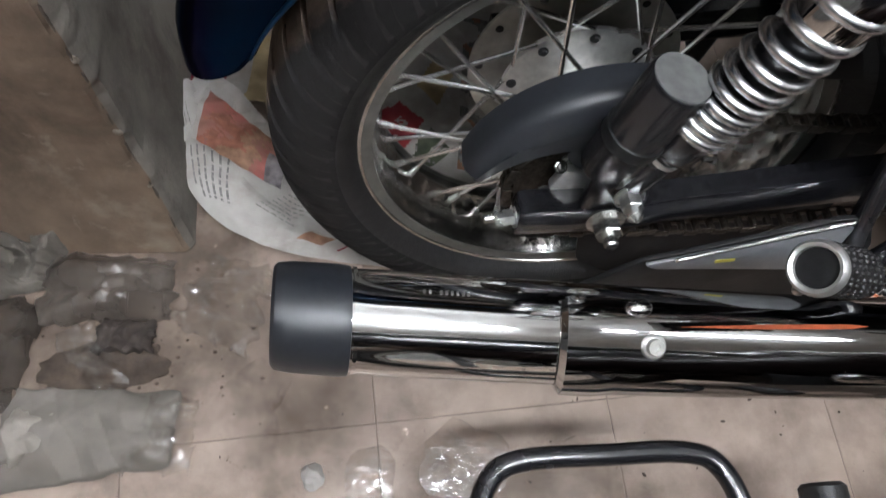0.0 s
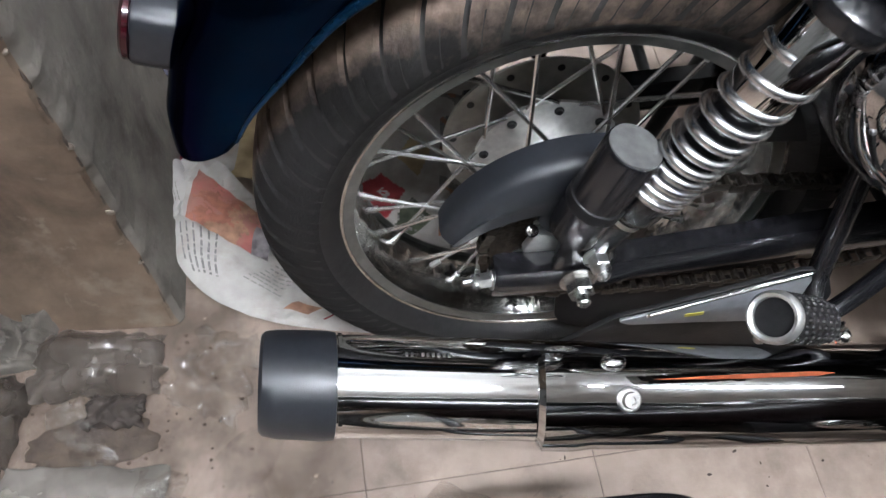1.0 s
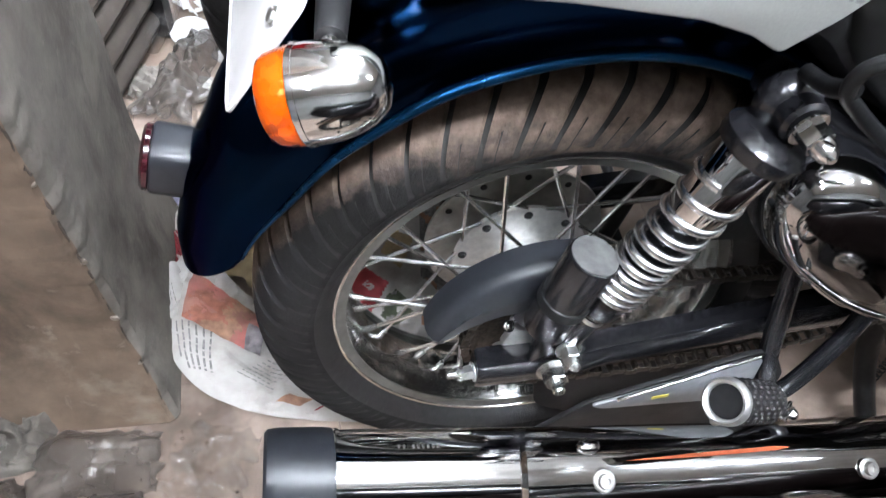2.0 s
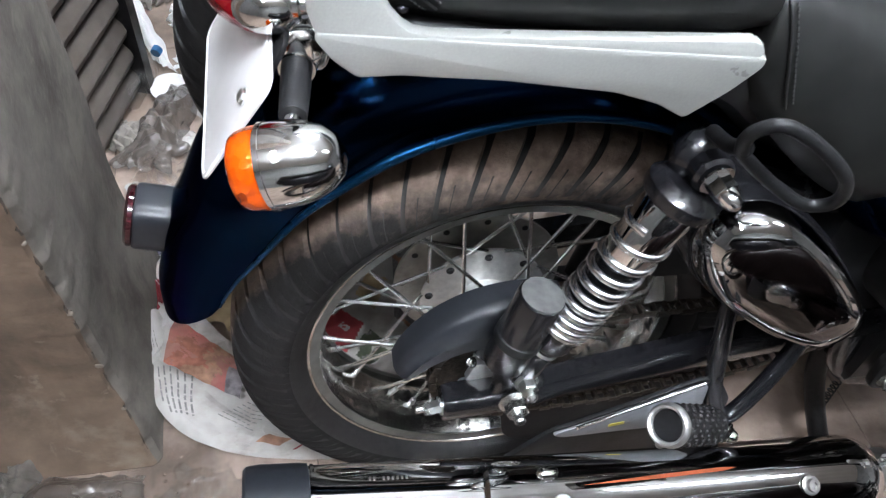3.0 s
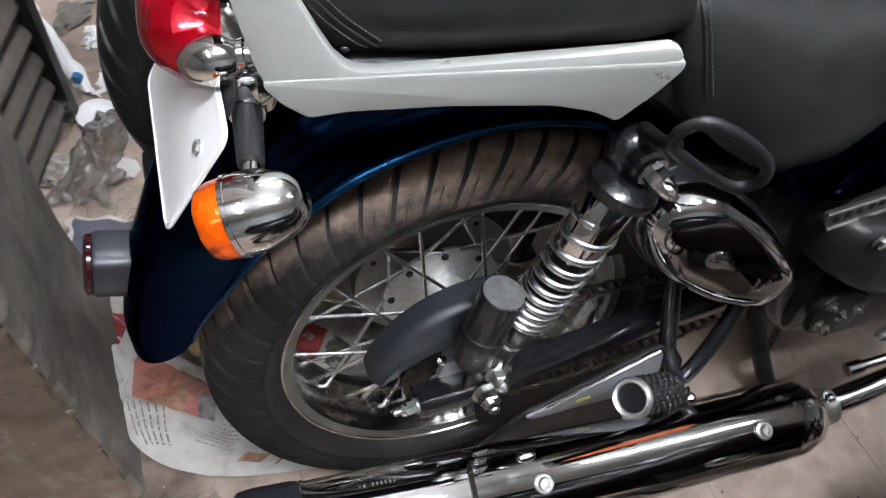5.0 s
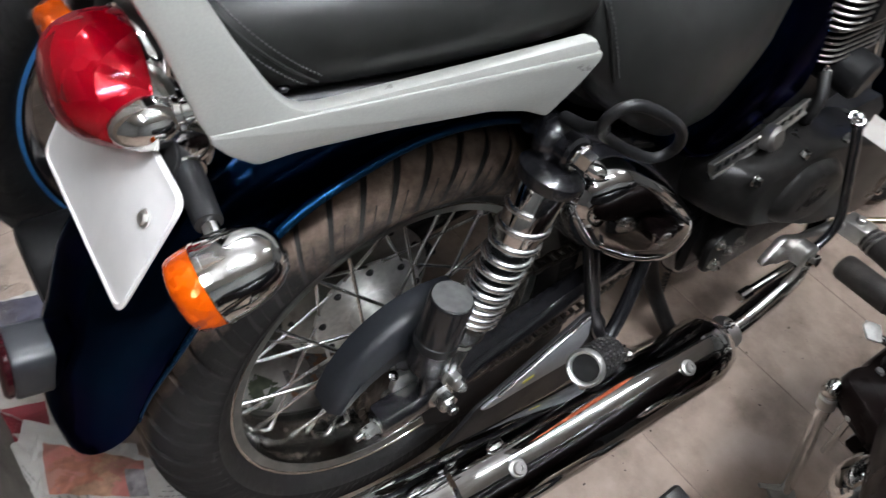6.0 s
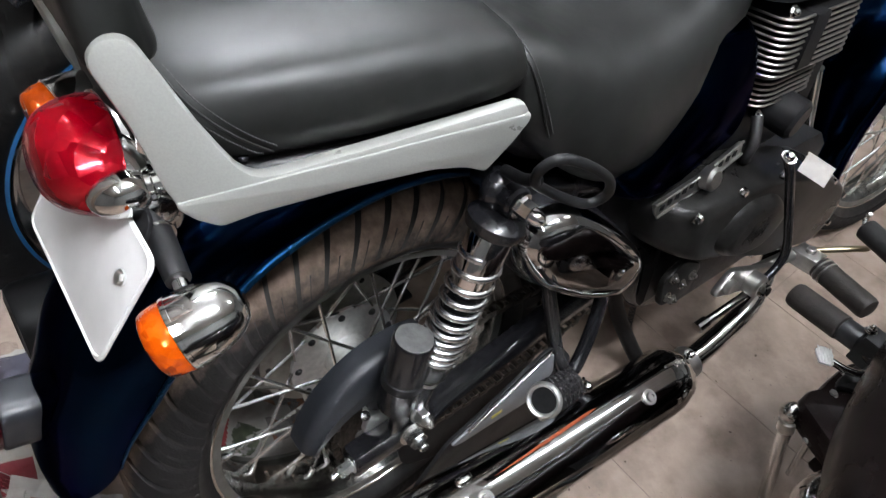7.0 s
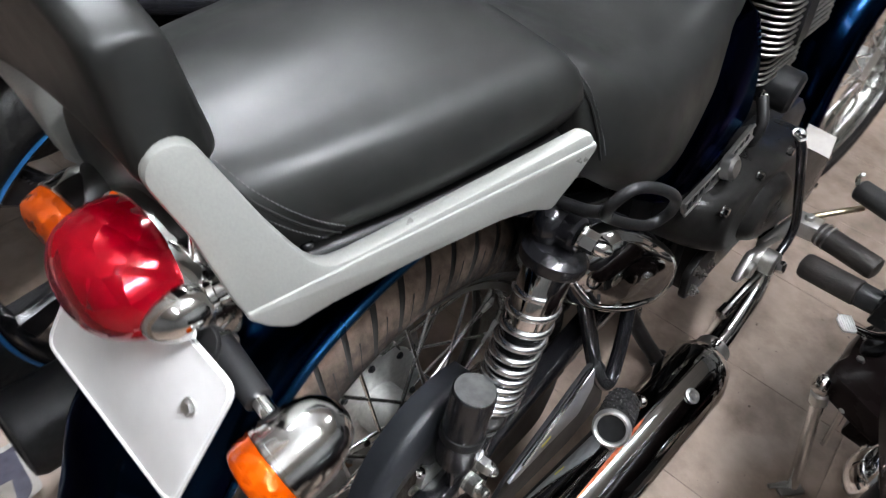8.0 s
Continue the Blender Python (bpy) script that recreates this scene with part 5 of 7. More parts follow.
part("badge_edge", tube([(0.356, -0.166, 0.522), (0.43, -0.166, 0.533), (0.522, -0.166, 0.561)], 0.0022, 6), SATIN, side_panel)
for k in range(11):
    t = (k + 0.8) / 12
    q = V((0.350, -0.1663, 0.534)).lerp(V((0.518, -0.1663, 0.572)), t)
    part("badge_mark", box(q.x - 0.004, q.x + 0.004, q.y - 0.0005, q.y + 0.0006, q.z - 0.0045, q.z + 0.0045, 0.0002), SATIN_BLACK, side_panel)


def tank_geo():
    rows = [(0.56, 0.05, 0.82, 0.72), (0.58, 0.09, 0.845, 0.70), (0.64, 0.125, 0.885, 0.70), (0.74, 0.15, 0.925, 0.72), (0.86, 0.155, 0.945, 0.75), (0.96, 0.135, 0.94, 0.79), (1.03, 0.09, 0.92, 0.83), (1.05, 0.04, 0.90, 0.86)]
    return seat_geo(rows)


part("fuel_tank", tank_geo(), BLUE, bike, "deep blue fuel tank", angle=60)

# engine: crankcase, round side cover, finned barrel and head
case = part("engine", box(0.46, 0.90, -0.135, 0.135, 0.25, 0.46, 0.03), SATIN_BLACK, bike, "black air-cooled engine with bright-edged fins")
part("upper_case", box(0.50, 0.78, -0.10, 0.10, 0.455, 0.60, 0.02), SATIN_BLACK, case)
part("sump", box(0.495, 0.82, -0.168, 0.15, 0.268, 0.40, 0.02), SATIN_BLACK, case)
cover = rounded([(0.376, 0.445), (0.360, 0.535), (0.448, 0.537), (0.56, 0.532), (0.80, 0.452), (0.945, 0.362), (0.965, 0.288), (0.90, 0.242), (0.651, 0.321), (0.475, 0.411)], 0.05, 6)
part("clutch_cover", bulged(cover, -0.12, -0.205, 0.20, 7), ENGINE_BLACK, case, "satin black engine cover", angle=60)
part("cover_swell", bulged(rounded([(0.445, 0.455), (0.50, 0.515), (0.60, 0.495), (0.66, 0.435), (0.60, 0.385), (0.50, 0.405)], 0.05, 6), -0.18, -0.222, 0.35, 6), ENGINE_BLACK, case, angle=60)
for x, z in ((0.40, 0.522), (0.50, 0.524), (0.61, 0.510), (0.72, 0.472), (0.83, 0.412), (0.915, 0.35), (0.915, 0.285), (0.78, 0.30), (0.62, 0.355)):
    bolt("cover_bolt", (x, -0.196, z), (0, -1, 0), 0.0062, 0.008, case, CHROME, "hex")
part("maker_label", slab([(-0.0195, -0.0225), (0.0190, -0.0215), (0.0200, 0.0225), (-0.0185, 0.0215)], 0.0006, 0.0001, along((0.664, -0.2185, 0.5108), (0.574, -0.3125, 0.7428)) @ Matrix.Rotation(radians(58), 4, "Z")), PAPER, case, "white paper label with grey print")
part("oil_filler", turned([(0.012, 0), (0.017, 0.002), (0.017, 0.014), (0.012, 0.018)], (0.445, -0.165, 0.552), (0.445, -0.28, 0.58), 20), SATIN, case, "bright filler plug")
part("oil_filler", turned([(0.009, 0), (0.012, 0.002), (0.012, 0.010), (0.009, 0.013)], (0.498, -0.175, 0.512), (0.498, -0.29, 0.54), 18), CHROME, case)
BRIGHT_EDGE = material("fin_edge", (0.40, 0.38, 0.36), 0.42, 1.0, 0.2, 60, 0.1, 300, stain=(0.15, 0.12, 0.10), stain_scale=20, stain_at=(0.45, 0.8))


def fin(z, cx, hx, hy):
    outline = rounded([(cx - hx, -hy), (cx + hx, -hy), (cx + hx, hy), (cx - hx, hy)], 0.03, 4)
    body = slab(outline, 0.0028, 0.0006, Matrix.Translation((0, 0, z)))
    edge = tube([V((q[0], q[1], z + 0.0014)) for q in outline], 0.0020, 6, True)
    return body, edge


barrel = part("cylinder_barrel", moved(lathe([(0.072, 0.58), (0.078, 0.60), (0.078, 0.76), (0.07, 0.78)], 32), Matrix.Translation((0.65, 0, 0))), SATIN_BLACK, bike, "black finned cylinder with machined fin edges")
for k in range(17):
    z = 0.588 + 0.0089 * k
    grow = 0.0 if k < 7 else 1.0
    body, edge = fin(z, 0.668 - 0.0010 * k, 0.074 + 0.026 * grow, 0.132 + 0.018 * grow)
    part("fin", body, SATIN_BLACK, barrel)
    part("fin_edge", edge, BRIGHT_EDGE, barrel, "machined bright fin edge")
part("pushrod_block", box(0.606, 0.638, -0.156, -0.12, 0.655, 0.735, 0.004), DEEP_BLACK, barrel)
part("head_cover", loft([[(0.62 + (q[0] - 0.62) * s, q[1] * s, z) for q in rounded([(0.52, -0.15), (0.75, -0.15), (0.75, 0.15), (0.52, 0.15)], 0.05, 5)] for s, z in ((0.9, 0.752), (1.0, 0.758), (1.0, 0.80), (0.93, 0.83), (0.8, 0.845))]), SATIN_BLACK, barrel, "black cylinder head cover")
for x, z in ((0.545, 0.748), (0.56, 0.60)):
    bolt("head_bolt", (x, -0.148, z), (0, -1, 0.1), 0.006, 0.010, barrel, CHROME, "acorn")
part("starter_cover", rod((0.665, -0.06, 0.575), (0.675, -0.165, 0.56), 0.032, 22), SATIN_BLACK, barrel, "matt black round cover")
part("breather_hose", tube(spline([(0.56, -0.150, 0.60), (0.548, -0.165, 0.57), (0.55, -0.16, 0.54), (0.58, -0.15, 0.52)], 6), 0.008, 10), RUBBER, barrel)

part("rectifier_box", box(0.83, 0.87, -0.085, 0.085, 0.43, 0.64, 0.012), DEEP_BLACK, bike, "black finned rectifier box")
part("battery_box", box(0.30, 0.50, -0.120, 0.12, 0.362, 0.62, 0.015), SATIN_BLACK, bike, "black battery box")
# rider footrest bracket, brake pedal and links
bracket = part("rider_bracket", joined(slab(rounded([(0.485, 0.350), (0.52, 0.388), (0.60, 0.352), (0.68, 0.318), (0.69, 0.30), (0.60, 0.305), (0.55, 0.325)], 0.012), 0.012, 0.003, side_plane(-0.215)), rod((0.585, -0.215, 0.335), (0.585, -0.250, 0.335), 0.020, 20), rod((0.515, -0.215, 0.362), (0.515, -0.236, 0.362), 0.013, 16)), SATIN, bike, "bare metal footrest bracket")
bolt("pivot_bolt", (0.585, -0.250, 0.335), (0, -1, 0.2), 0.010, 0.012, bracket, CHROME, "hex")
part("brake_tube", tube(spline([(0.560, -0.214, 0.562), (0.566, -0.222, 0.54), (0.60, -0.232, 0.465), (0.635, -0.240, 0.39), (0.632, -0.242, 0.355), (0.60, -0.240, 0.330)], 8), 0.0068, 12), BLACK, bike, "gloss black bent tube")
bolt("tube_bolt", (0.560, -0.212, 0.566), (-0.2, -0.4, 1), 0.008, 0.010, bracket, CHROME, "acorn")
part("link_rod", joined(rod((0.49, -0.225, 0.29), (0.585, -0.232, 0.305), 0.0068, 14), rod((0.478, -0.224, 0.287), (0.50, -0.226, 0.292), 0.0095, 16)), CHROME, bike, "chrome link rod")
part("brake_pedal_arm", rod((0.775, -0.212, 0.292), (0.850, -0.296, 0.322), 0.0056, 12), BRASS, bike, "brass-coloured pedal arm")
part("engine_plate", slab(rounded([(0.425, 0.325), (0.415, 0.385), (0.455, 0.405), (0.51, 0.375), (0.50, 0.315)], 0.015), 0.012, 0.003, side_plane(-0.168)), ENGINE_BLACK, bike, "black engine mounting plate")
for q in ((0.465, -0.18, 0.355), (0.435, -0.18, 0.382), (0.488, -0.18, 0.362), (0.435, -0.18, 0.345), (0.452, -0.18, 0.330)):
    bolt("frame_bolt", q, (0, -1, 0.2), 0.0065, 0.009, bike, DARK_STEEL, "nut")
part("side_stand_spring", tube([V((0.556 + 0.012 * k / 90, -0.070 + 0.005 * math.cos(k * 0.7), 0.16 - 0.10 * k / 90)) + V((0.005 * math.sin(k * 0.7), 0, 0)) for k in range(91)], 0.0013, 6), RUBBER, bike, "stand return spring")
part("side_stand", tube(spline([(0.50, -0.05, 0.26), (0.520, -0.055, 0.17), (0.545, -0.085, 0.09), (0.575, -0.125, 0.012)], 5), 0.015, 12), SATIN_BLACK, bike, "black stand leg")
part("side_stand_foot", ellipsoid((0.580, -0.128, 0.010), 0.026, 0.016, 0.008), SATIN_BLACK, bike)


def footrest(name, a, b, parent, label, bands, fat=1.0):
    a, b = V(a), V(b)
    n = (b - a).length
    prof = [(0.010, 0.0), (0.0142, 0.003)]
    steps = int(n / 0.004)
    for k in range(steps):
        prof.append((0.0158 + (0.0004 if k % 2 else 0.0), 0.004 + (n - 0.010) * k / steps))
    prof += [(0.0148, n - 0.003), (0.010, n)]
    prof = [(r * fat, h) for r, h in prof]
    peg = part(name, turned(prof, a, b, 22), SHOULDER, parent, label)
    for k in range(bands):
        part("band", turned([(0.0162 * fat, 0), (0.0176 * fat, 0.0006), (0.0176 * fat, 0.0030), (0.0162 * fat, 0.0036)], a + (b - a).normalized() * (0.010 + 0.010 * k), b, 24), SATIN, peg)
    return peg


rider_peg = footrest("rider_footrest", (0.776, -0.256, 0.290), (0.750, -0.366, 0.287), bike, "ribbed rubber rider footrest", 2, 1.28)
part("clevis", joined(box(0.758, 0.796, -0.258, -0.212, 0.274, 0.306, 0.005), rod((0.776, -0.236, 0.268), (0.776, -0.236, 0.315), 0.008, 12), rod((0.776, -0.215, 0.29), (0.66, -0.205, 0.30), 0.011, 12)), SATIN, rider_peg, "bare metal clevis")

# front wheel, fork and fender
FRONT = V((1.41, -0.085, 0.325))
front = spoked_wheel("front_wheel", FRONT, 0.325, 0.10, 0.255, 0.034, bike, 0.06, 0.035, 36, 42, turn=radians(-6), label="chrome-rimmed spoked front wheel")


def front_fender():
    rings = []
    for i in range(31):
        phi = radians(38 + 150 * i / 30)
        ring = []
        for inset in (0.0, 0.003):
            row = []
            for k in range(17):
                s = -1 + 2 * k / 16
                a = s * math.pi / 2
                r = 0.333 + 0.052 * max(0.0, math.cos(a)) ** 0.7 - inset
                row.append((r * math.cos(phi), (0.088 - inset) * math.sin(a), r * math.sin(phi)))
            ring += row if inset == 0 else row[::-1]
        rings.append(ring)
    return loft(rings)


part("front_fender", front_fender(), BLUE, bike, "deep blue metallic front fender", m=Matrix.Translation(FRONT) @ Matrix.Rotation(radians(-6), 4, "Z"))
for s in (1, -1):
    leg = part("fork_leg", joined(rod((1.42, -0.085 - 0.105 * s, 0.30), (1.31, -0.075 - 0.105 * s, 0.56), 0.028, 18), rod((1.32, -0.075 - 0.105 * s, 0.54), (1.13, -0.03 - 0.10 * s, 0.98), 0.0205, 16)), SATIN, bike, "bright fork leg")
    part("fender_stay", tube(spline([FRONT + V((0.0, -0.092 * s, 0.0)), FRONT + V((-0.18, -0.096 * s, 0.19)), FRONT + V((-0.27, -0.092 * s, 0.20))], 6), 0.006, 10), CHROME, leg)

# ---------- the motorcycle behind, on its centre stand: only its tail is in view ----------
behind = thing("motorcycle", None, None, "black motorcycle with blue rim tape, standing behind on its centre stand", "motorcycle", pose(-0.065, 0.433, 0, 0, 0, 1))
HIND = 0.424
hind = part("rear_wheel", rim_geo(0.238, 0.045), BLACK, behind, "black cast wheel", m=Matrix.Translation((0, 0, HIND)))
geo, slots = tyre_geo(0.308, 0.12, 0.238, 40)
part("tyre", geo, [RUBBER, RUBBER, GROOVE, RUBBER], hind, "black tyre", slots=slots, angle=50)
for s in (1, -1):
    part("rim_tape", torus_lathe([(0.2415, s * 0.0458), (0.2340, s * 0.0470), (0.2340, s * 0.0478), (0.2415, s * 0.0466)], 96), BLUE_LINE, hind, "blue rim tape")
part("hub", turned([(0.03, 0), (0.045, 0.002), (0.045, 0.078), (0.03, 0.08)], (0, 0.04, 0), (0, -0.04, 0), 28), BLACK, hind)
for k in range(6):
    a = 2 * math.pi * (k + 0.3) / 6
    d, e = V((math.cos(a), 0, math.sin(a))), V((-math.sin(a), 0, math.cos(a)))
    rings = []
    for r, w, h in ((0.035, 0.022, 0.022), (0.10, 0.013, 0.016), (0.16, 0.015, 0.016), (0.222, 0.028, 0.020)):
        rings.append([d * r + e * (w * u) + V((0, h * v, 0)) for u, v in ((-1, -0.6), (-0.7, -1), (0.7, -1), (1, -0.6), (1, 0.6), (0.7, 1), (-0.7, 1), (-1, 0.6))])
    part("wheel_spoke", loft(rings), BLACK, hind)
exhaust = part("muffler", turned([(0.03, 0.02), (0.04, 0.0), (0.050, 0.002), (0.055, 0.012), (0.056, 0.30), (0.048, 0.36), (0.024, 0.42), (0.02, 0.55)], (-0.285, -0.130, 0.342), (0.30, -0.130, 0.302), 32), SATIN_BLACK, behind, "matt black muffler")
part("muffler_hanger", slab(rounded([(-0.04, 0.38), (0.06, 0.38), (0.10, 0.50), (0.05, 0.52)], 0.01), 0.006, 0.001, side_plane(-0.085)), BLACK, behind)
part("mudguard", loft([[V((-0.335 * math.cos(f), 0.07 * math.sin(b), HIND + 0.335 * math.sin(f))) + V((-math.cos(f), 0, math.sin(f))) * (0.03 * math.cos(b) - k) for k, order in ((0.0, 1), (0.003, -1)) for b in [order * (-1.5 + 3.0 * j / 10) for j in range(11)]] for f in (radians(62 + 70 * i / 14) for i in range(15))]), BLACK, behind, "gloss black mudguard")
part("shock_absorber", rod((0.05, -0.10, 0.44), (0.16, -0.11, 0.73), 0.026, 18), BLACK, behind)
part("seat", seat_geo([(-0.20, 0.05, 0.90, 0.84), (-0.16, 0.10, 0.92, 0.82), (0.0, 0.13, 0.92, 0.81), (0.2, 0.14, 0.89, 0.78), (0.5, 0.12, 0.86, 0.75), (0.58, 0.06, 0.86, 0.80)]), LEATHER, behind, "black vinyl seat", angle=60)
part("grab_bar", tube(spline([(0.05, -0.14, 0.84), (-0.16, -0.14, 0.87), (-0.24, -0.10, 0.89), (-0.262, 0.0, 0.895), (-0.24, 0.10, 0.89), (-0.16, 0.14, 0.87), (0.05, 0.14, 0.84)], 6), 0.011, 12), SATIN_BLACK, behind)
part("engine", box(0.42, 0.85, -0.14, 0.14, 0.28, 0.60, 0.04), SATIN_BLACK, behind)
part("cylinder", box(0.5, 0.75, -0.11, 0.11, 0.595, 0.82, 0.03), SATIN_BLACK, behind)
part("fuel_tank", moved(tank_geo(), Matrix.Translation((0, 0, 0.05))), BLACK, behind, angle=60)
part("frame", joined(tube(spline([(-0.1, -0.1, 0.80), (0.2, -0.11, 0.72), (0.55, -0.05, 0.76)], 5), 0.014, 10), tube(spline([(-0.1, 0.1, 0.80), (0.2, 0.11, 0.72), (0.55, 0.05, 0.76)], 5), 0.014, 10), tube(spline([(0.4, 0, 0.6), (0.45, 0, 0.30), (0.8, 0, 0.28), (0.97, 0, 0.6), (1.0, 0, 0.85)], 5), 0.018, 10), rod((0.0, -0.08, HIND), (0.46, -0.09, 0.40), 0.018, 12), rod((0.0, 0.08, HIND), (0.46, 0.09, 0.40), 0.018, 12), rod((0.16, -0.11, 0.72), (0.16, 0.11, 0.72), 0.012, 10)), BLACK, behind)
part("centre_stand", joined(rod((0.40, -0.09, 0.34), (0.33, -0.15, 0.008), 0.013, 12), rod((0.40, 0.09, 0.34), (0.33, 0.15, 0.008), 0.013, 12), rod((0.345, -0.14, 0.07), (0.345, 0.14, 0.07), 0.010, 10), box(0.29, 0.36, -0.165, -0.135, 0.0, 0.014, 0.003), box(0.29, 0.36, 0.135, 0.165, 0.0, 0.014, 0.003)), SATIN_BLACK, behind, "black centre stand")
nose = part("front_wheel", rim_geo(0.222, 0.036), BLACK, behind, "black cast wheel", m=Matrix.Translation((1.34, 0, 0.30)))
part("tyre", tyre_geo(0.292, 0.10, 0.222, 40)[0], RUBBER, nose)
part("fork_leg", joined(rod((1.34, -0.085, 0.30), (1.08, -0.085, 0.95), 0.024, 14), rod((1.34, 0.085, 0.30), (1.08, 0.085, 0.95), 0.024, 14), rod((1.34, -0.09, 0.30), (1.34, 0.09, 0.30), 0.012, 12), rod((1.09, -0.09, 0.90), (1.09, 0.09, 0.90), 0.02, 12)), SATIN, behind)
bolt("chrome_nut", (-0.12, -0.07, 0.925), (0, -0.3, 1), 0.014, 0.020, behind, CHROME, "acorn")

copy_thing(behind, pose(-0.02, 1.04, 0, 0, 0, 3))

# ---------- the motorcycle beside, whose left side faces the first ----------
beside = thing("motorcycle", None, None, "black motorcycle standing close beside, on its side stand", "motorcycle", pose(0.0, -0.72, 0, 0, 0, 0))


def B(x, y, z):
    """A place in the room as a place on this machine."""
    return V((x, y + 0.72, z))


guard_z = 0.25
hoop = spline([B(-0.125, -0.42, guard_z - 0.02), B(-0.127, -0.345, guard_z), B(-0.112, -0.305, guard_z), B(-0.08, -0.2905, guard_z), B(0.0, -0.289, guard_z), B(0.072, -0.2895, guard_z), B(0.104, -0.303, guard_z), B(0.120, -0.345, guard_z), B(0.125, -0.42, guard_z - 0.02)], 8)
part("saree_guard", tube(hoop, 0.0102, 14), BLACK, beside, "gloss black tubular guard loop")
body_rows = [(-0.10, 0.10, 0.52, 0.40), (0.1, 0.20, 0.56, 0.36), (0.26, 0.25, 0.575, 0.33), (0.36, 0.29, 0.60, 0.32), (0.48, 0.335, 0.64, 0.33), (0.62, 0.35, 0.68, 0.37), (0.85, 0.22, 0.72, 0.44), (0.95, 0.08, 0.70, 0.52)]
part("side_body", seat_geo(body_rows), BODY_BLACK, beside, "dark smooth bodywork", angle=60)
part("engine", box(0.30, 0.75, -0.18, 0.25, 0.20, 0.40, 0.04), SATIN_BLACK, beside)
part("chrome_cover", joined(ellipsoid(B(0.415, -0.452, 0.30), 0.045, 0.03, 0.05), ellipsoid(B(0.47, -0.47, 0.26), 0.03, 0.02, 0.03)), CHROME, beside, "chrome engine cap")
for x in (0.0, 1.36):
    spoked_wheel("rear_wheel" if x == 0 else "front_wheel", (x, 0, 0.30), 0.30, 0.10, 0.225, 0.036, beside, 0.06, 0.03, 24, 36, label="spoked wheel")
part("frame", joined(rod((0.0, 0.09, 0.30), (0.45, 0.09, 0.34), 0.016, 12), rod((0.0, -0.09, 0.30), (0.45, -0.09, 0.34), 0.016, 12), rod((0.7, 0, 0.35), (1.1, 0, 0.8), 0.02, 12), rod((1.36, 0.08, 0.30), (1.1, 0.07, 0.85), 0.02, 12), rod((1.36, -0.08, 0.30), (1.1, -0.07, 0.85), 0.02, 12), rod((-0.1, 0.24, 0.24), (-0.1, 0.05, 0.45), 0.012, 10), rod((0.1, 0.24, 0.24), (0.1, 0.05, 0.45), 0.012, 10), rod((0.6, 0.1, 0.32), (0.645, 0.365, 0.355), 0.014, 12)), BLACK, beside)
footrest("footrest", B(0.656, -0.318, 0.350), B(0.677, -0.225, 0.326), beside, "ribbed rubber footrest", 0, 1.35)
part("footrest_mount", joined(rod(B(0.650, -0.350, 0.358), B(0.657, -0.314, 0.349), 0.020, 16), box(0.63, 0.67, 0.345, 0.375, 0.33, 0.385, 0.006)), SATIN_BLACK, beside)
bolt("mount_bolt", B(0.648, -0.345, 0.384), (0.2, 0.2, 1), 0.007, 0.012, beside, CHROME, "nut")
serr = [(-0.016, -0.011), (0.010, -0.014), (0.018, -0.004), (0.018, 0.004), (0.010, 0.014), (-0.016, 0.011)]
heel = part("heel_plate", slab(rounded(serr, 0.004, 2), 0.004, 0.001, Matrix.Translation(B(0.608, -0.327, 0.324)) @ Matrix.Rotation(radians(38), 4, "Z")), CAST, beside, "ribbed bare metal pedal plate")
for k in range(6):
    part("rib", moved(box(-0.014, 0.016, -0.0008, 0.0008, 0.0, 0.0014, 0.0002), Matrix.Translation(B(0.608, -0.327, 0.328)) @ Matrix.Rotation(radians(38), 4, "Z") @ Matrix.Translation((0, -0.010 + 0.004 * k, 0))), CAST, heel)
part("gear_rod", tube(spline([B(0.612, -0.335, 0.322), B(0.64, -0.385, 0.33), B(0.76, -0.39, 0.37), B(0.80, -0.31, 0.405)], 6), 0.006, 10), CHROME, beside)
part("toe_pad", rod(B(0.802, -0.318, 0.408), B(0.838, -0.222, 0.396), 0.019, 18), RUBBER, beside, "black rubber toe pad")
part("toe_rod_tip", tube(spline([B(0.838, -0.222, 0.396), B(0.846, -0.212, 0.405), B(0.84, -0.214, 0.422)], 4), 0.004, 8), ZINC, beside)
stand = part("side_stand", joined(rod(B(0.531, -0.356, 0.258), B(0.545, -0.432, 0.010), 0.0105, 18), ellipsoid(B(0.530, -0.352, 0.268), 0.018, 0.015, 0.018, 18, 12)), CHROME, beside, "dulled chrome side stand")
part("stand_collar", rod(B(0.5305, -0.357, 0.252), B(0.5325, -0.365, 0.228), 0.0135, 18), SATIN, stand)
part("stand_foot", slab(rounded([(-0.03, -0.012), (0.018, -0.014), (0.018, 0.014), (-0.03, 0.012)], 0.006, 3), 0.006, 0.0015, Matrix.Translation(B(0.545, -0.434, 0.0012)) @ Matrix.Rotation(radians(-35), 4, "Z")), SATIN, stand)
part("stand_peg", rod(B(0.540, -0.428, 0.012), B(0.510, -0.401, 0.011), 0.0042, 10), SATIN, stand)
part("spring_rod", rod(B(0.5275, -0.396, 0.250), B(0.540, -0.414, 0.150), 0.0052, 12), CHROME, stand)
part("spring_end", ellipsoid(B(0.5275, -0.395, 0.254), 0.009, 0.007, 0.006, 12, 8), SATIN, stand)
case_line = [(0.535, -0.352), (0.566, -0.346), (0.588, -0.356), (0.607, -0.353), (0.671, -0.354), (0.72, -0.385), (0.78, -0.42), (0.78, -0.55), (0.52, -0.55), (0.505, -0.45), (0.515, -0.41), (0.527, -0.378)]
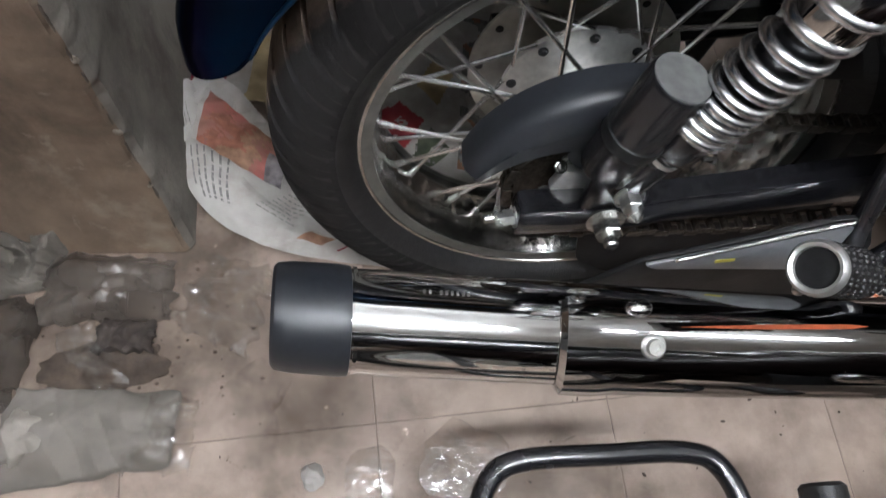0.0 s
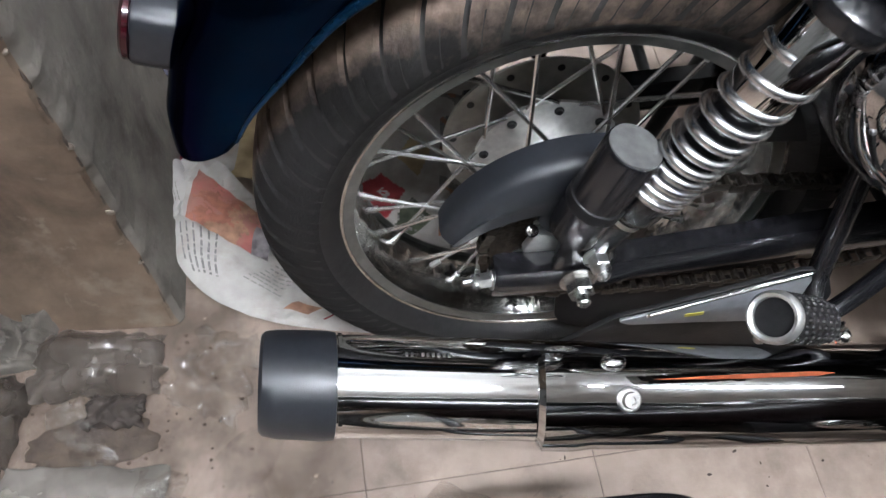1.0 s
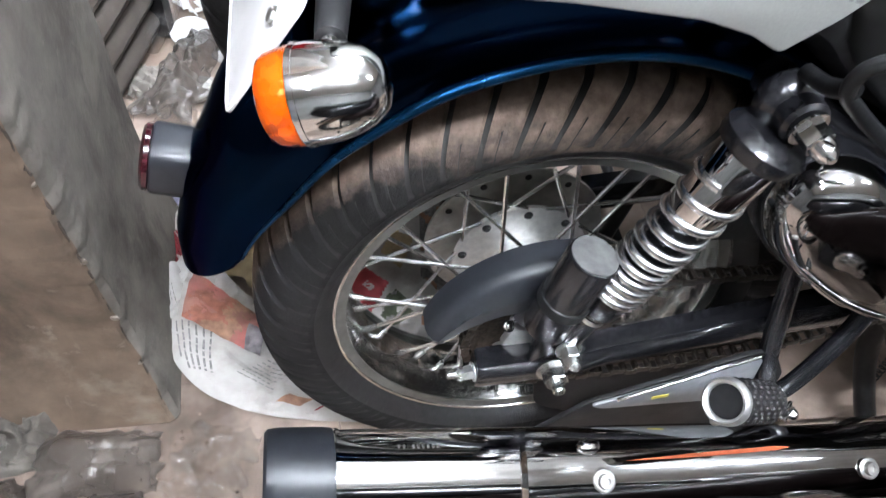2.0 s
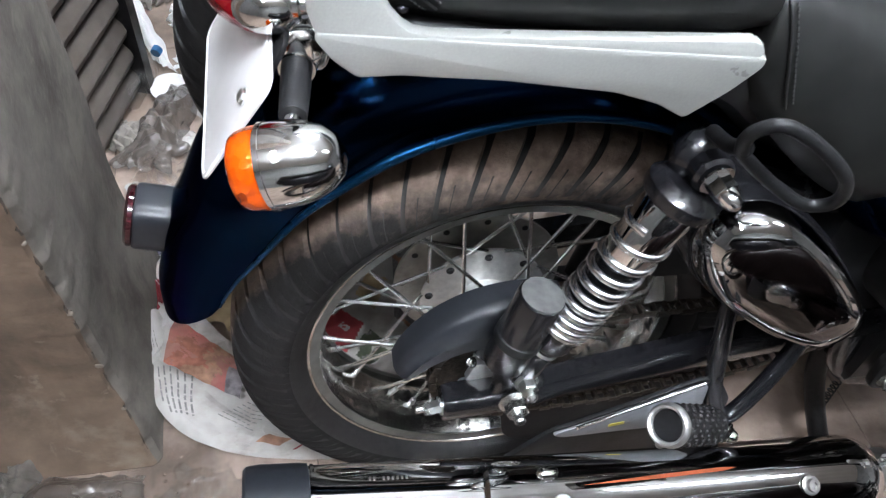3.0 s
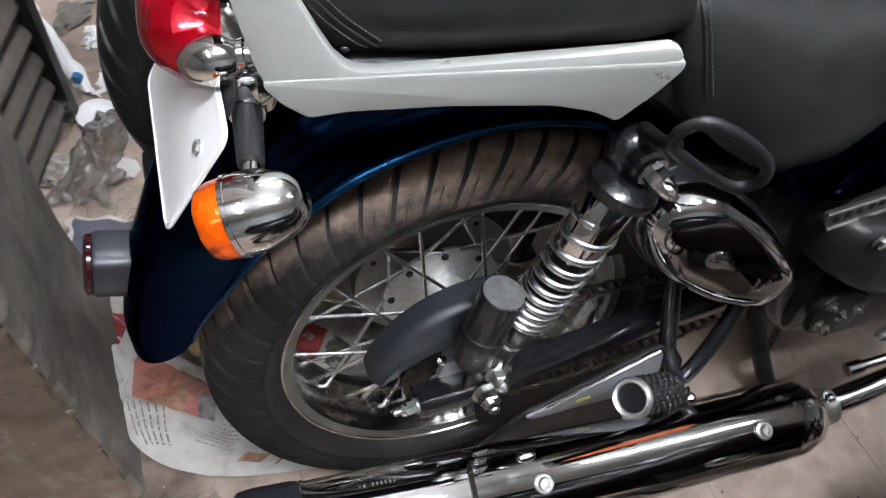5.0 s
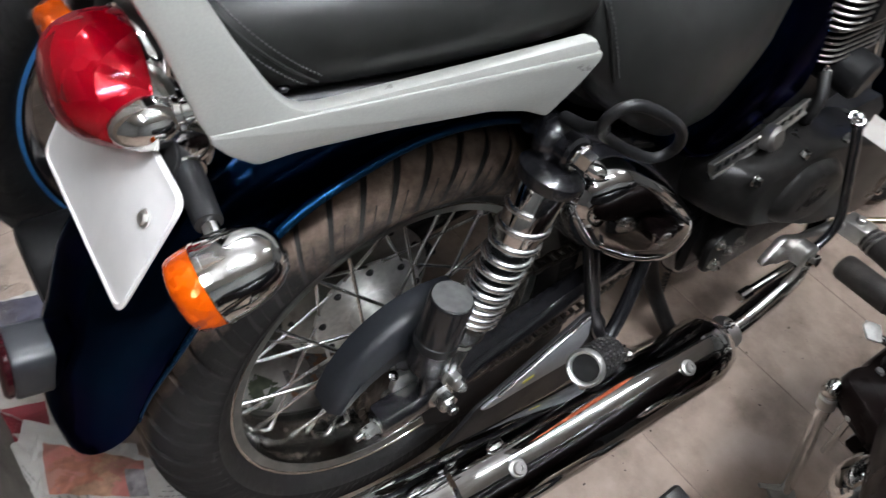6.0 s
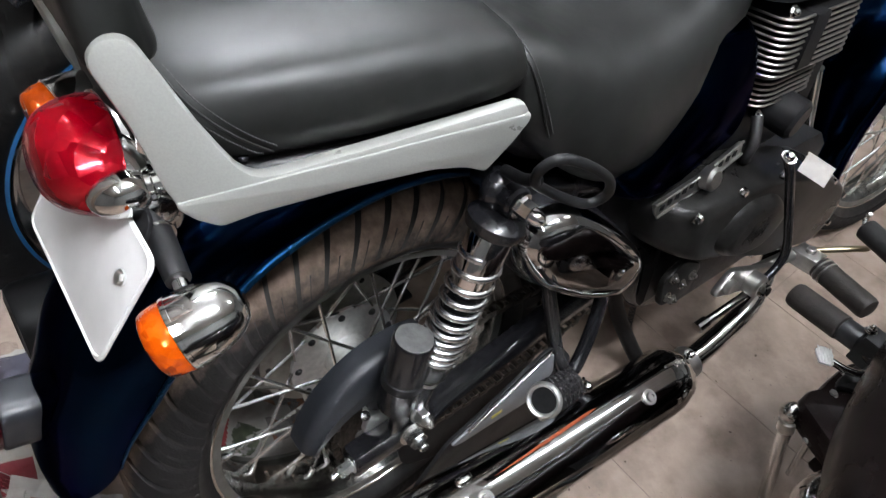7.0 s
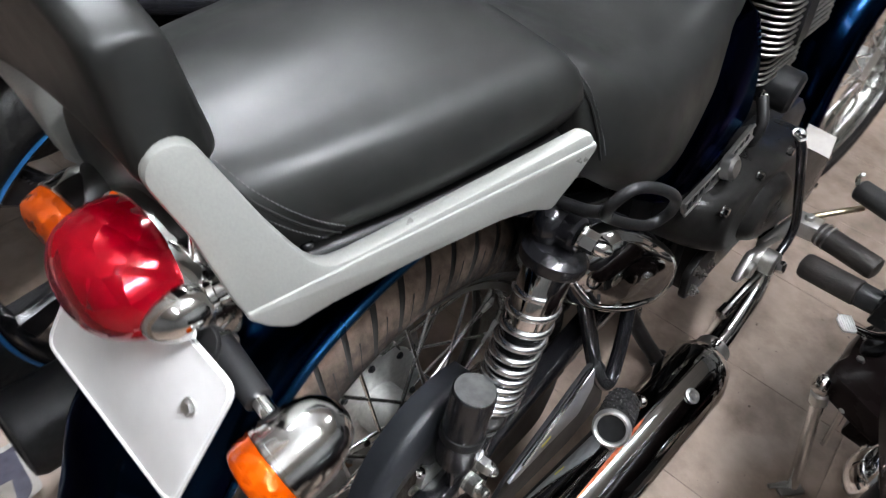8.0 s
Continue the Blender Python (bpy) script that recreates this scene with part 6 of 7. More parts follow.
crank = part("crankcase", joined(slab(rounded([(x, y + 0.72) for x, y in case_line], 0.010, 3), 0.050, 0.008, Matrix.Translation((0, 0, 0.245))), box(0.56, 0.77, 0.18, 0.30, 0.16, 0.255, 0.02)), BODY_BLACK, beside, "black crankcase and stand bracket")
bolt("case_bolt", B(0.592, -0.372, 0.293), (0, 0.1, 1), 0.006, 0.006, crank, SATIN, "hex")
bolt("case_bolt", B(0.640, -0.366, 0.293), (0, 0.1, 1), 0.006, 0.006, crank, SATIN, "hex")
part("case_web", slab(rounded([(0.60, 0.352), (0.615, 0.358), (0.665, 0.356), (0.70, 0.33), (0.69, 0.31), (0.62, 0.33)], 0.006, 2), 0.012, 0.003, Matrix.Translation((0, 0, 0.294))), SATIN_BLACK, crank)
part("tail_cowl", seat_geo([(-0.42, 0.03, 0.76, 0.70), (-0.38, 0.08, 0.80, 0.66), (-0.25, 0.12, 0.80, 0.60), (0.0, 0.135, 0.79, 0.56), (0.25, 0.14, 0.76, 0.54), (0.45, 0.12, 0.74, 0.56), (0.50, 0.06, 0.72, 0.62)]), BLACK, beside, "black tail bodywork", angle=60)
part("seat", seat_geo([(-0.40, 0.05, 0.84, 0.79), (-0.34, 0.11, 0.87, 0.785), (0.0, 0.14, 0.86, 0.78), (0.3, 0.14, 0.82, 0.75), (0.55, 0.11, 0.80, 0.72), (0.60, 0.05, 0.79, 0.74)]), LEATHER, beside, "black vinyl seat", angle=60)
part("rear_mudguard", loft([[V((-0.325 * math.cos(f), 0.068 * math.sin(b), 0.30 + 0.325 * math.sin(f))) + V((-math.cos(f), 0, math.sin(f))) * (0.03 * math.cos(b) - k) for k, order in ((0.0, 1), (0.003, -1)) for b in [order * (-1.5 + 3.0 * j / 10) for j in range(11)]] for f in (radians(20 + 110 * i / 18) for i in range(19))]), BLACK, beside, "black mudguard")
part("shock_absorber", rod((0.02, 0.10, 0.33), (0.12, 0.11, 0.62), 0.025, 18), BLACK, beside)
part("shock_absorber", rod((0.02, -0.10, 0.33), (0.12, -0.11, 0.62), 0.025, 18), BLACK, beside)
part("fuel_tank", moved(tank_geo(), Matrix.Translation((-0.02, 0, 0.0))), BLACK, beside, angle=60)
part("rear_footrest", joined(rod(B(0.238, -0.42, 0.20), B(0.238, -0.322, 0.195), 0.023, 20)), RUBBER, beside, "black rubber rear footrest")


# ---------- newspaper, bags and litter ----------
def crumple(x, y, k, seed=0.0):
    return k * (0.6 * abs(noise.noise((x * 14 + seed, y * 14, seed))) + 0.3 * abs(noise.noise((x * 33, y * 33 + seed, 2.0))) + 0.12 * noise.noise((x * 70, y * 70, 5.0 + seed)))


def paper_sheet(corners, nu, nv, lift, seed, paint, ragged=0.02):
    """A creased sheet over the floor; paint(u, v) gives each face its print."""
    a, b, c, d = (V(q) for q in corners)
    rows, slots = [], []
    for i in range(nv + 1):
        v = i / nv
        row = []
        for j in range(nu + 1):
            u = j / nu
            p = (a.lerp(b, u)).lerp(d.lerp(c, u), v)
            edge = min(u, 1 - u, v, 1 - v)
            wob = ragged * max(0.0, 1 - edge * 8)
            p += V((wob * noise.noise((v * 5, seed, u * 5)), wob * noise.noise((seed, u * 5, v * 5)), 0))
            row.append(V((p.x, p.y, p.z + 0.002 + lift(u, v) + crumple(p.x, p.y, 0.018, seed))))
        rows.append(row)
    for i in range(nv):
        for j in range(nu):
            slots.append(paint((j + 0.5) / nu, (i + 0.5) / nv))
    return sheet(rows), slots


def lines(u, v, u0, u1, v0, v1, rows, gap=0.5):
    """1 where a bar of print lies in that column."""
    if not (u0 < u < u1 and v0 < v < v1):
        return False
    k = (v - v0) / (v1 - v0) * rows
    ragged = 0.12 * abs(noise.noise((int(k) * 3.7, u0 * 11, 1.0)))
    return (k % 1.0) < gap and u < u1 - ragged * (u1 - u0) * 3


def creases(x, y, seed, size, depth):
    """Flat facets between sharp folds, as in paper that has been crushed and opened again."""
    h = 0.0
    for k in range(5):
        a = seed * 1.7 + k * 2.399
        reach = size * (0.55 + 0.45 * ((k * 0.618 + seed) % 1.0))
        w = (x * math.cos(a) + y * math.sin(a)) / reach + 0.9 * noise.noise((x * 9 + seed, y * 9, k * 3.1)) + k * 0.37
        h += abs(w % 1.0 - 0.5) / (1 + 0.5 * k)
    return depth * h


def curve_at(points, t):
    line = spline(points, 8)
    k = min(len(line) - 1.001, max(0.0, t) * (len(line) - 1))
    return line[int(k)].lerp(line[int(k) + 1], k % 1.0)


OUTER = [(-0.474, 0.232, 0.030), (-0.476, 0.180, 0.034), (-0.466, 0.120, 0.026), (-0.440, 0.072, 0.014), (-0.389, 0.031, 0.006), (-0.299, -0.002, 0.003), (-0.164, -0.020, 0.002), (-0.05, -0.024, 0.002)]
INNER = [(-0.440, 0.268, 0.050), (-0.395, 0.232, 0.040), (-0.345, 0.178, 0.024), (-0.300, 0.128, 0.012), (-0.240, 0.090, 0.006), (-0.160, 0.062, 0.003), (-0.08, 0.052, 0.002), (0.02, 0.05, 0.002)]


def page_at(u, v):
    """A place on the folded page: u along the fold, v from the rolled outer edge inwards."""
    p = curve_at(OUTER, u).lerp(curve_at(INNER, u), v)
    roll = 0.016 * (1 - u) * math.sin(min(1.0, v * 2.2) * math.pi) ** 0.7
    return V((p.x, p.y, p.z + roll + creases(p.x, p.y, 2.0, 0.10, 0.018 * (0.35 + 0.65 * v)) + creases(p.x, p.y, 6.3, 0.045, 0.0075 * (0.4 + 0.6 * u)) + 0.002))


paper = thing("newspaper", sheet([[page_at(i / 90, j / 34) for j in range(35)] for i in range(91)]), PAPER, "crumpled folded newspaper with a red photo, under the tyre", "newspaper", angle=14)


def photo_at(u, v):
    a, b, c, d = V((-0.432, 0.226, 0.056)), V((-0.322, 0.142, 0.026)), V((-0.333, 0.088, 0.022)), V((-0.446, 0.150, 0.054))
    p = a.lerp(b, u).lerp(d.lerp(c, u), v)
    return V((p.x, p.y, p.z + 0.010 * math.sin(math.pi * min(1.0, max(0.0, v))) + creases(p.x, p.y, 5.0, 0.05, 0.009) + 0.003))


def photo_tone(u, v):
    """Areas of the printed photo: deep red, orange, pale skin-brown and grey."""
    k = 0.9 * u + 0.35 * v + 0.30 * noise.noise((u * 5, v * 4, 1.3)) + 0.16 * noise.noise((u * 17, v * 15, 4.0))
    if u > 0.80 and v > 0.35:
        return 3
    return 0 if k < 0.34 else 1 if k < 0.62 else 2 if k < 0.84 else 0


nu, nv = 64, 44
part("photo_page", sheet([[photo_at(i / nu, j / nv) for j in range(nv + 1)] for i in range(nu + 1)]), [PRINT_RED, PRINT_ORANGE, PRINT_TAN, PRINT_GREY], paper, "red and orange photo", angle=20, slots=[photo_tone((i + 0.5) / nu, (j + 0.5) / nv) for i in range(nu) for j in range(nv)])
part("page_margin", sheet([[photo_at(j / 4 * 0.05 - 0.012, i / 24 * 1.06 - 0.04) + V((0, 0, 0.0012)) for j in range(5)] for i in range(25)]), PAPER, paper, angle=14)
part("page_margin", sheet([[photo_at(0.30 + 0.66 * i / 30, -0.02 - 0.42 * j / 10 * (0.3 + 0.7 * i / 30)) for j in range(11)] for i in range(31)]), PAPER, paper, angle=14)
part("page_corner", sheet([[V((-0.474, 0.206, 0.050)).lerp(V((-0.430, 0.238, 0.060)), i / 16).lerp(V((-0.468, 0.150, 0.046)).lerp(V((-0.442, 0.152, 0.057)), i / 16), j / 20) + V((0, 0, creases(i * 0.006, j * 0.006, 8.0, 0.05, 0.006))) for j in range(21)] for i in range(17)]), PAPER, paper, angle=14)
part("torn_corner", sheet([[V((-0.472, 0.318, 0.045)).lerp(V((-0.432, 0.258, 0.058)), i / 10).lerp(V((-0.466, 0.262, 0.030)).lerp(V((-0.446, 0.250, 0.040)), i / 10), j / 8) + V((0, 0, creases(i * 0.01, j * 0.01, 3.0, 0.05, 0.006))) for j in range(9)] for i in range(11)]), PAPER, paper, angle=14)
part("torn_print", sheet([[V((-0.466, 0.305, 0.049)).lerp(V((-0.437, 0.262, 0.060)), i / 10).lerp(V((-0.462, 0.270, 0.038)).lerp(V((-0.449, 0.256, 0.047)), i / 10), j / 8) + V((0, 0, 0.0015 + creases(i * 0.01, j * 0.01, 3.0, 0.05, 0.006))) for j in range(9)] for i in range(11)]), DEEP_RED, paper, "deep red print", angle=14)
# lines of small print, broken into words
ink = []


def bar(u0, v0, u1, v1, du, dv):
    """One word's bar on the page, from (u0, v0) to (u1, v1)."""
    return sheet([[page_at(u0 + (u1 - u0) * f + du * e, v0 + (v1 - v0) * f + dv * e) + V((0, 0, 0.0010)) for e in (0, 1)] for f in (0, 0.34, 0.67, 1)])


for k in range(6):
    f, at = k / 5, random.uniform(0, 0.08)
    u0, v0, u1, v1 = 0.235 + 0.07 * f, 0.17 + 0.30 * f, 0.405 + 0.065 * f, 0.04 + 0.14 * f
    while at < 0.97 - 0.25 * (k == 0):
        end = min(1.0, at + random.uniform(0.10, 0.24))
        ink.append(bar(u0 + (u1 - u0) * at, v0 + (v1 - v0) * at, u0 + (u1 - u0) * end, v0 + (v1 - v0) * end, 0.004, 0.015))
        at = end + random.uniform(0.025, 0.05)
for u0, u1, v0, count in ((0.10, 0.19, 0.08, 4), (0.50, 0.60, 0.34, 9), (0.78, 0.90, 0.15, 10)):
    for k in range(count):
        v, u = v0 + 0.05 * k, u0 + random.uniform(0, 0.01)
        while u < u1:
            length = random.uniform(0.008, 0.020)
            ink.append(bar(u, v, u + length, v, 0.0, 0.011))
            u += length + 0.005
part("small_picture", sheet([[page_at(0.655 + 0.05 * i / 6, 0.20 + 0.14 * j / 6) + V((0, 0, 0.0010)) for j in range(7)] for i in range(7)]), PRINT_TAN, paper, "small brown picture")
part("red_rule", bar(0.738, 0.15, 0.742, 0.36, 0.005, 0.0), DEEP_RED, paper, "thin red rule")
tagged(part("small_print", joined(*ink), INK, paper, "bars of grey print"), kind="stuff")


def inside(u, v, corners):
    """Whether (u, v) lies in a convex panel whose corners run clockwise."""
    return all((x1 - x0) * (v - y0) - (y1 - y0) * (u - x0) <= 0 for (x0, y0), (x1, y1) in zip(corners, corners[1:] + corners[:1]))


def back_page(u, v):
    """The prints on the spread sheet: a red panel with a pale emblem, an ochre one, and darker pictures round them."""
    if inside(u, v, [(0.18, 0.33), (0.26, 0.415), (0.345, 0.34), (0.27, 0.14)]):
        pale = inside(u, v, [(0.25, 0.32), (0.27, 0.345), (0.30, 0.31), (0.28, 0.285)]) and noise.noise((u * 90, v * 90, 2)) > -0.1
        return 0 if pale else 3
    if inside(u, v, [(0.31, 0.51), (0.36, 0.64), (0.435, 0.60), (0.385, 0.41)]):
        return 2
    if inside(u, v, [(0.335, 0.27), (0.37, 0.30), (0.44, 0.20), (0.36, 0.10), (0.31, 0.13)]) and noise.noise((u * 18, v * 18, 6)) > -0.25:
        return 4 if noise.noise((u * 30, v * 30, 1)) < 0.2 else 1
    if inside(u, v, [(0.16, 0.24), (0.20, 0.27), (0.25, 0.15), (0.20, 0.11)]) and noise.noise((u * 26, v * 26, 9)) > -0.1:
        return 5
    if u > 0.46 and 0.12 < v < 0.90 and noise.noise((u * 9, v * 8, 12)) > 0.05:
        return 5 if noise.noise((u * 21, v * 21, 3)) > 0.1 else 1
    if lines(v, u, 0.08, 0.9, 0.05, 0.16, 8, 0.4) and noise.noise((u * 60, v * 80, 3)) > 0:
        return 1
    return 0


geo, slots = paper_sheet([(-0.30, 0.12, 0), (0.16, 0.06, 0), (0.20, 0.42, 0), (-0.27, 0.46, 0)], 140, 110, lambda u, v: 0.004, 7.7, back_page)
thing("newspaper", geo, [PAPER, INK, PRINT_OCHRE, BACK_RED, PRINT_GREEN, PRINT_TAN], "spread newspaper sheet with red and ochre prints, behind the wheel", "newspaper", slots=slots, angle=25)
geo, slots = paper_sheet([(-0.475, 0.245, 0.01), (-0.33, 0.22, 0.01), (-0.31, 0.34, 0.01), (-0.47, 0.36, 0.01)], 30, 24, lambda u, v: 0.02 * (1 - u) + 0.008, 3.1, lambda u, v: 1 if u < 0.4 and v < 0.6 else (2 if u > 0.6 else 0))
thing("newspaper", geo, [PAPER, DEEP_RED, PRINT_OCHRE], "small torn sheet with deep red print by the wall", "newspaper", slots=slots, angle=25)


def crumpled_disc(cx, cy, rx, ry, turn, n, seed, rise, jitter=0.006):
    """A torn sheet: rings about its middle, with an uneven outline; rise(rho, x, y) gives the height."""
    rows, c, s = [], math.cos(turn), math.sin(turn)
    for i in range(n + 1):
        rho = max(0.02, i / n)
        row = []
        for j in range(2 * n + 1):
            b = 2 * math.pi * (j % (2 * n)) / (2 * n)
            square = (abs(math.cos(b)) ** 3 + abs(math.sin(b)) ** 3) ** (-1 / 3)
            k = square * (1 + 0.30 * noise.noise((1.3 * math.cos(b) + seed, 1.3 * math.sin(b), 0.0)) + 0.14 * noise.noise((4 * math.cos(b), 4 * math.sin(b) + seed, 2.0)) + 0.04 * noise.noise((13 * math.cos(b), 13 * math.sin(b), seed)))
            x, y = rho * rx * k * math.cos(b), rho * ry * k * math.sin(b)
            px, py = cx + x * c - y * s, cy + x * s + y * c
            if 0 < i < n:
                px, py = px + jitter * noise.noise((px * 91, py * 91, seed)), py + jitter * noise.noise((py * 91, seed, px * 91))
            row.append((px, py, rise(rho, px, py)))
        rows.append(row)
    return sheet(rows)


def film_patch(name, cx, cy, rx, ry, turn, height, mat, label, seed, category="plastic film"):
    def rise(rho, x, y):
        return 0.0012 + height * (1 - rho ** 3) * (0.2 + 1.5 * abs(noise.noise((x * 26 + seed, y * 26, seed))) + 0.9 * abs(noise.noise((x * 60, y * 60 + seed, 1.0))))
    return thing(name, crumpled_disc(cx, cy, rx, ry, turn, max(7, int(max(rx, ry) / 0.0045)), seed, rise), mat, label, category, angle=25)


film_patch("plastic_film", -0.215, -0.292, 0.030, 0.046, 0.2, 0.004, FILM, "small clear plastic scrap on the floor", 5.0)
film_patch("plastic_film", -0.10, -0.275, 0.05, 0.05, 0.9, 0.005, FILM, "thin clear plastic scrap on the floor", 8.0)
for k, (x, y, rx, ry) in enumerate(((-0.02, -0.30, 0.20, 0.07), (-0.27, -0.20, 0.12, 0.10))):
    film_patch("floor_dirt", x, y, rx, ry, 0.4 * k, 0.0002, DUST, "thin smear of brown dirt on the tiles", 50.0 + 7 * k, "dirt")
film_patch("paper_scrap", -0.286, -0.283, 0.013, 0.016, 0.4, 0.012, PAPER, "small crumpled white paper scrap", 4.0, "paper scrap")


def bag(name, cx, cy, rx, ry, turn, height, seed, mat, label, category="plastic bag"):
    """A slack, creased bag or wrapping thrown in a heap."""
    def rise(rho, x, y):
        ridge = 1 - 1.5 * abs(noise.noise((x * 7 + seed, y * 7, seed))) - 0.7 * abs(noise.noise((x * 16, y * 16 + seed, 1.0))) - 0.5 * abs(noise.noise((x * 47, y * 47, seed))) + 0.05 * noise.noise((x * 130, y * 130, seed))
        return 0.002 + height * (1 - rho ** 2.4) ** 0.7 * max(0.04, 0.3 + 0.75 * ridge)
    return thing(name, crumpled_disc(cx, cy, rx, ry, turn, 44, seed, rise, 0.002), mat, label, category, angle=24)


def fold(corners, rise, seed, mat, name, label, category, ragged=0.03, size=0.06, depth=0.016):
    """A slack sheet, folded and creased, lying in a heap."""
    a, b, c, d = (V(q) for q in corners)
    rows = []
    for i in range(61):
        v = i / 60
        row = []
        for j in range(77):
            u = j / 76
            p = a.lerp(b, u).lerp(d.lerp(c, u), v)
            edge = min(u, 1 - u, v, 1 - v)
            wob = ragged * max(0.0, 1 - edge * 5)
            p += V((wob * noise.noise((v * 6, seed, u * 6)), wob * noise.noise((seed, u * 6, v * 6)), 0))
            dome = (4 * u * (1 - u)) ** 0.6 * (4 * v * (1 - v)) ** 0.6
            row.append(V((p.x, p.y, p.z + 0.002 + rise * dome * (0.55 + 0.8 * abs(noise.noise((u * 2.3 + seed, v * 2.1, seed)))) + (0.25 + 0.75 * dome) * (creases(p.x, p.y, seed, size, depth) + 0.22 * creases(p.x, p.y, seed + 4.4, size * 0.45, depth)))))
        rows.append(row)
    return thing(name, sheet(rows), mat, label, category, angle=12)


fold([(-0.470, -0.084, 0), (-0.375, -0.135, 0), (-0.330, -0.020, 0), (-0.418, 0.004, 0)], 0.010, 2.0, FILM, "plastic_film", "crumpled clear plastic film on the floor", "plastic film", 0.02, 0.05, 0.018)
film_patch("floor_dirt", -0.55, -0.10, 0.23, 0.19, 0.2, 0.0004, DUST, "brown dirt spread over the floor by the wall", 33.0, "dirt")
film_patch("floor_dirt", -0.42, 0.02, 0.10, 0.07, 0.9, 0.0004, DUST, "thin brown dirt at the foot of the wall", 39.0, "dirt")
fold([(-0.634, -0.086, 0), (-0.468, -0.086, 0), (-0.466, -0.004, 0), (-0.622, 0.010, 0)], 0.040, 1.0, BAG, "plastic_bag", "dusty grey plastic bag on the floor by the wall", "plastic bag", 0.012, 0.075, 0.024)
fold([(-0.76, -0.20, 0), (-0.640, -0.19, 0), (-0.620, -0.06, 0), (-0.75, -0.05, 0)], 0.045, 9.0, SHADED_BAG, "plastic_bag", "dusty torn plastic sheet in a heap, coloured dark for the shade there", "plastic bag", 0.02, 0.08, 0.026)
fold([(-0.67, -0.290, 0), (-0.452, -0.264, 0), (-0.446, -0.176, 0), (-0.640, -0.165, 0)], 0.020, 4.0, OLD_PAPER, "paper_wrapping", "dusty crumpled grey paper wrapping on the floor", "paper", 0.008, 0.13, 0.022)
fold([(-0.650, -0.258, 0.012), (-0.578, -0.250, 0.012), (-0.568, -0.196, 0.012), (-0.632, -0.192, 0.012)], 0.020, 15.0, LIGHT_PAPER, "paper_sheet", "torn sheet of lighter paper on the wrapping", "paper", 0.010, 0.08, 0.020)
fold([(-0.520, -0.266, 0.010), (-0.430, -0.272, 0.003), (-0.424, -0.185, 0.003), (-0.505, -0.178, 0.010)], 0.012, 27.0, FILM, "plastic_film", "clear plastic film over the paper wrapping", "plastic film", 0.015, 0.06, 0.016)
fold([(-0.610, -0.100, 0.004), (-0.560, -0.085, 0.006), (-0.512, -0.165, 0.004), (-0.548, -0.178, 0.003)], 0.014, 12.0, FILM, "plastic_film", "twisted strip of clear plastic", "plastic film", 0.012, 0.03, 0.012)
bag("dusty_cloth", -0.73, 0.0, 0.12, 0.06, 0.1, 0.13, 6.0, CEMENT, "grey dusty cloth heap against the wall", "cloth")
bag("cardboard_piece", -0.545, -0.145, 0.075, 0.035, 0.2, 0.008, 21.0, DARK_DIRT, "torn piece of dirty dark brown cardboard", "cardboard")
# dark sheet put in for the shade of the hollow between the bags
fold([(-0.558, -0.124, 0.004), (-0.486, -0.126, 0.004), (-0.482, -0.088, 0.004), (-0.550, -0.082, 0.004)], 0.012, 31.0, GAP_DARK, "rubber_scrap", "crumpled dark brown patch standing for the shaded gap among the bags", "scrap", 0.008)
lumps = []
for k in range(260):
    x, y, r = random.gauss(-0.53, 0.075), random.gauss(-0.12, 0.06), 0.0006 + 0.0020 * random.random() ** 3
    if x < -0.72 or y > 0.06:
        continue
    lump = ellipsoid((x, y, r * 0.5), r * random.uniform(0.8, 1.6), r, r * 0.7, 7, 5)
    lumps.append(([q + V((0.25 * r * noise.noise(q * 300), 0.25 * r * noise.noise(q * 311), 0)) for q in lump[0]], lump[1]))
thing("rubble", joined(*lumps), DIRT, "scattered crumbs of brown rubble and dirt", "rubble", kind="stuff", angle=20)

specks = []
for k in range(240):
    x, y, r = random.uniform(-0.45, 1.0), random.uniform(-0.62, -0.20), 0.0004 + 0.0017 * random.random() ** 4
    turn, long = random.uniform(0, 6.28), random.uniform(1.0, 2.6)
    ring = [(x + r * (long * math.cos(b) * math.cos(turn) - math.sin(b) * math.sin(turn)), y + r * (long * math.cos(b) * math.sin(turn) + math.sin(b) * math.cos(turn))) for b in (2 * math.pi * j / 7 for j in range(7))]
    specks.append(loft([[(px, py, 0.0004) for px, py in ring], [(x + (px - x) * 0.7, y + (py - y) * 0.7, 0.0004 + 0.4 * r) for px, py in ring]]))
thing("floor_specks", joined(*specks), DARK_DIRT, "small specks of dark dirt scattered over the tiles", "dirt", kind="stuff", angle=20)

# litter by the shutter
fold([(-0.470, 0.885, 0.006), (-0.520, 0.925, 0.006), (-0.655, 1.235, 0.02), (-0.610, 1.250, 0.02)], 0.020, 31.0, WHITE, "packing_strip", "long torn strip of white packing sheet", "packing", 0.012, 0.12, 0.010)
fold([(-0.480, 0.900, 0.002), (-0.330, 0.910, 0.002), (-0.320, 0.975, 0.002), (-0.470, 0.985, 0.002)], 0.006, 33.0, WHITE, "packing_sheet", "flat white packing sheet on the floor", "packing", 0.02, 0.10, 0.008)
fold([(-0.500, 1.060, 0.002), (-0.440, 1.050, 0.002), (-0.430, 1.120, 0.002), (-0.490, 1.130, 0.002)], 0.030, 35.0, WHITE, "paper_scrap", "crumpled ball of white paper", "paper scrap", 0.02, 0.03, 0.014)
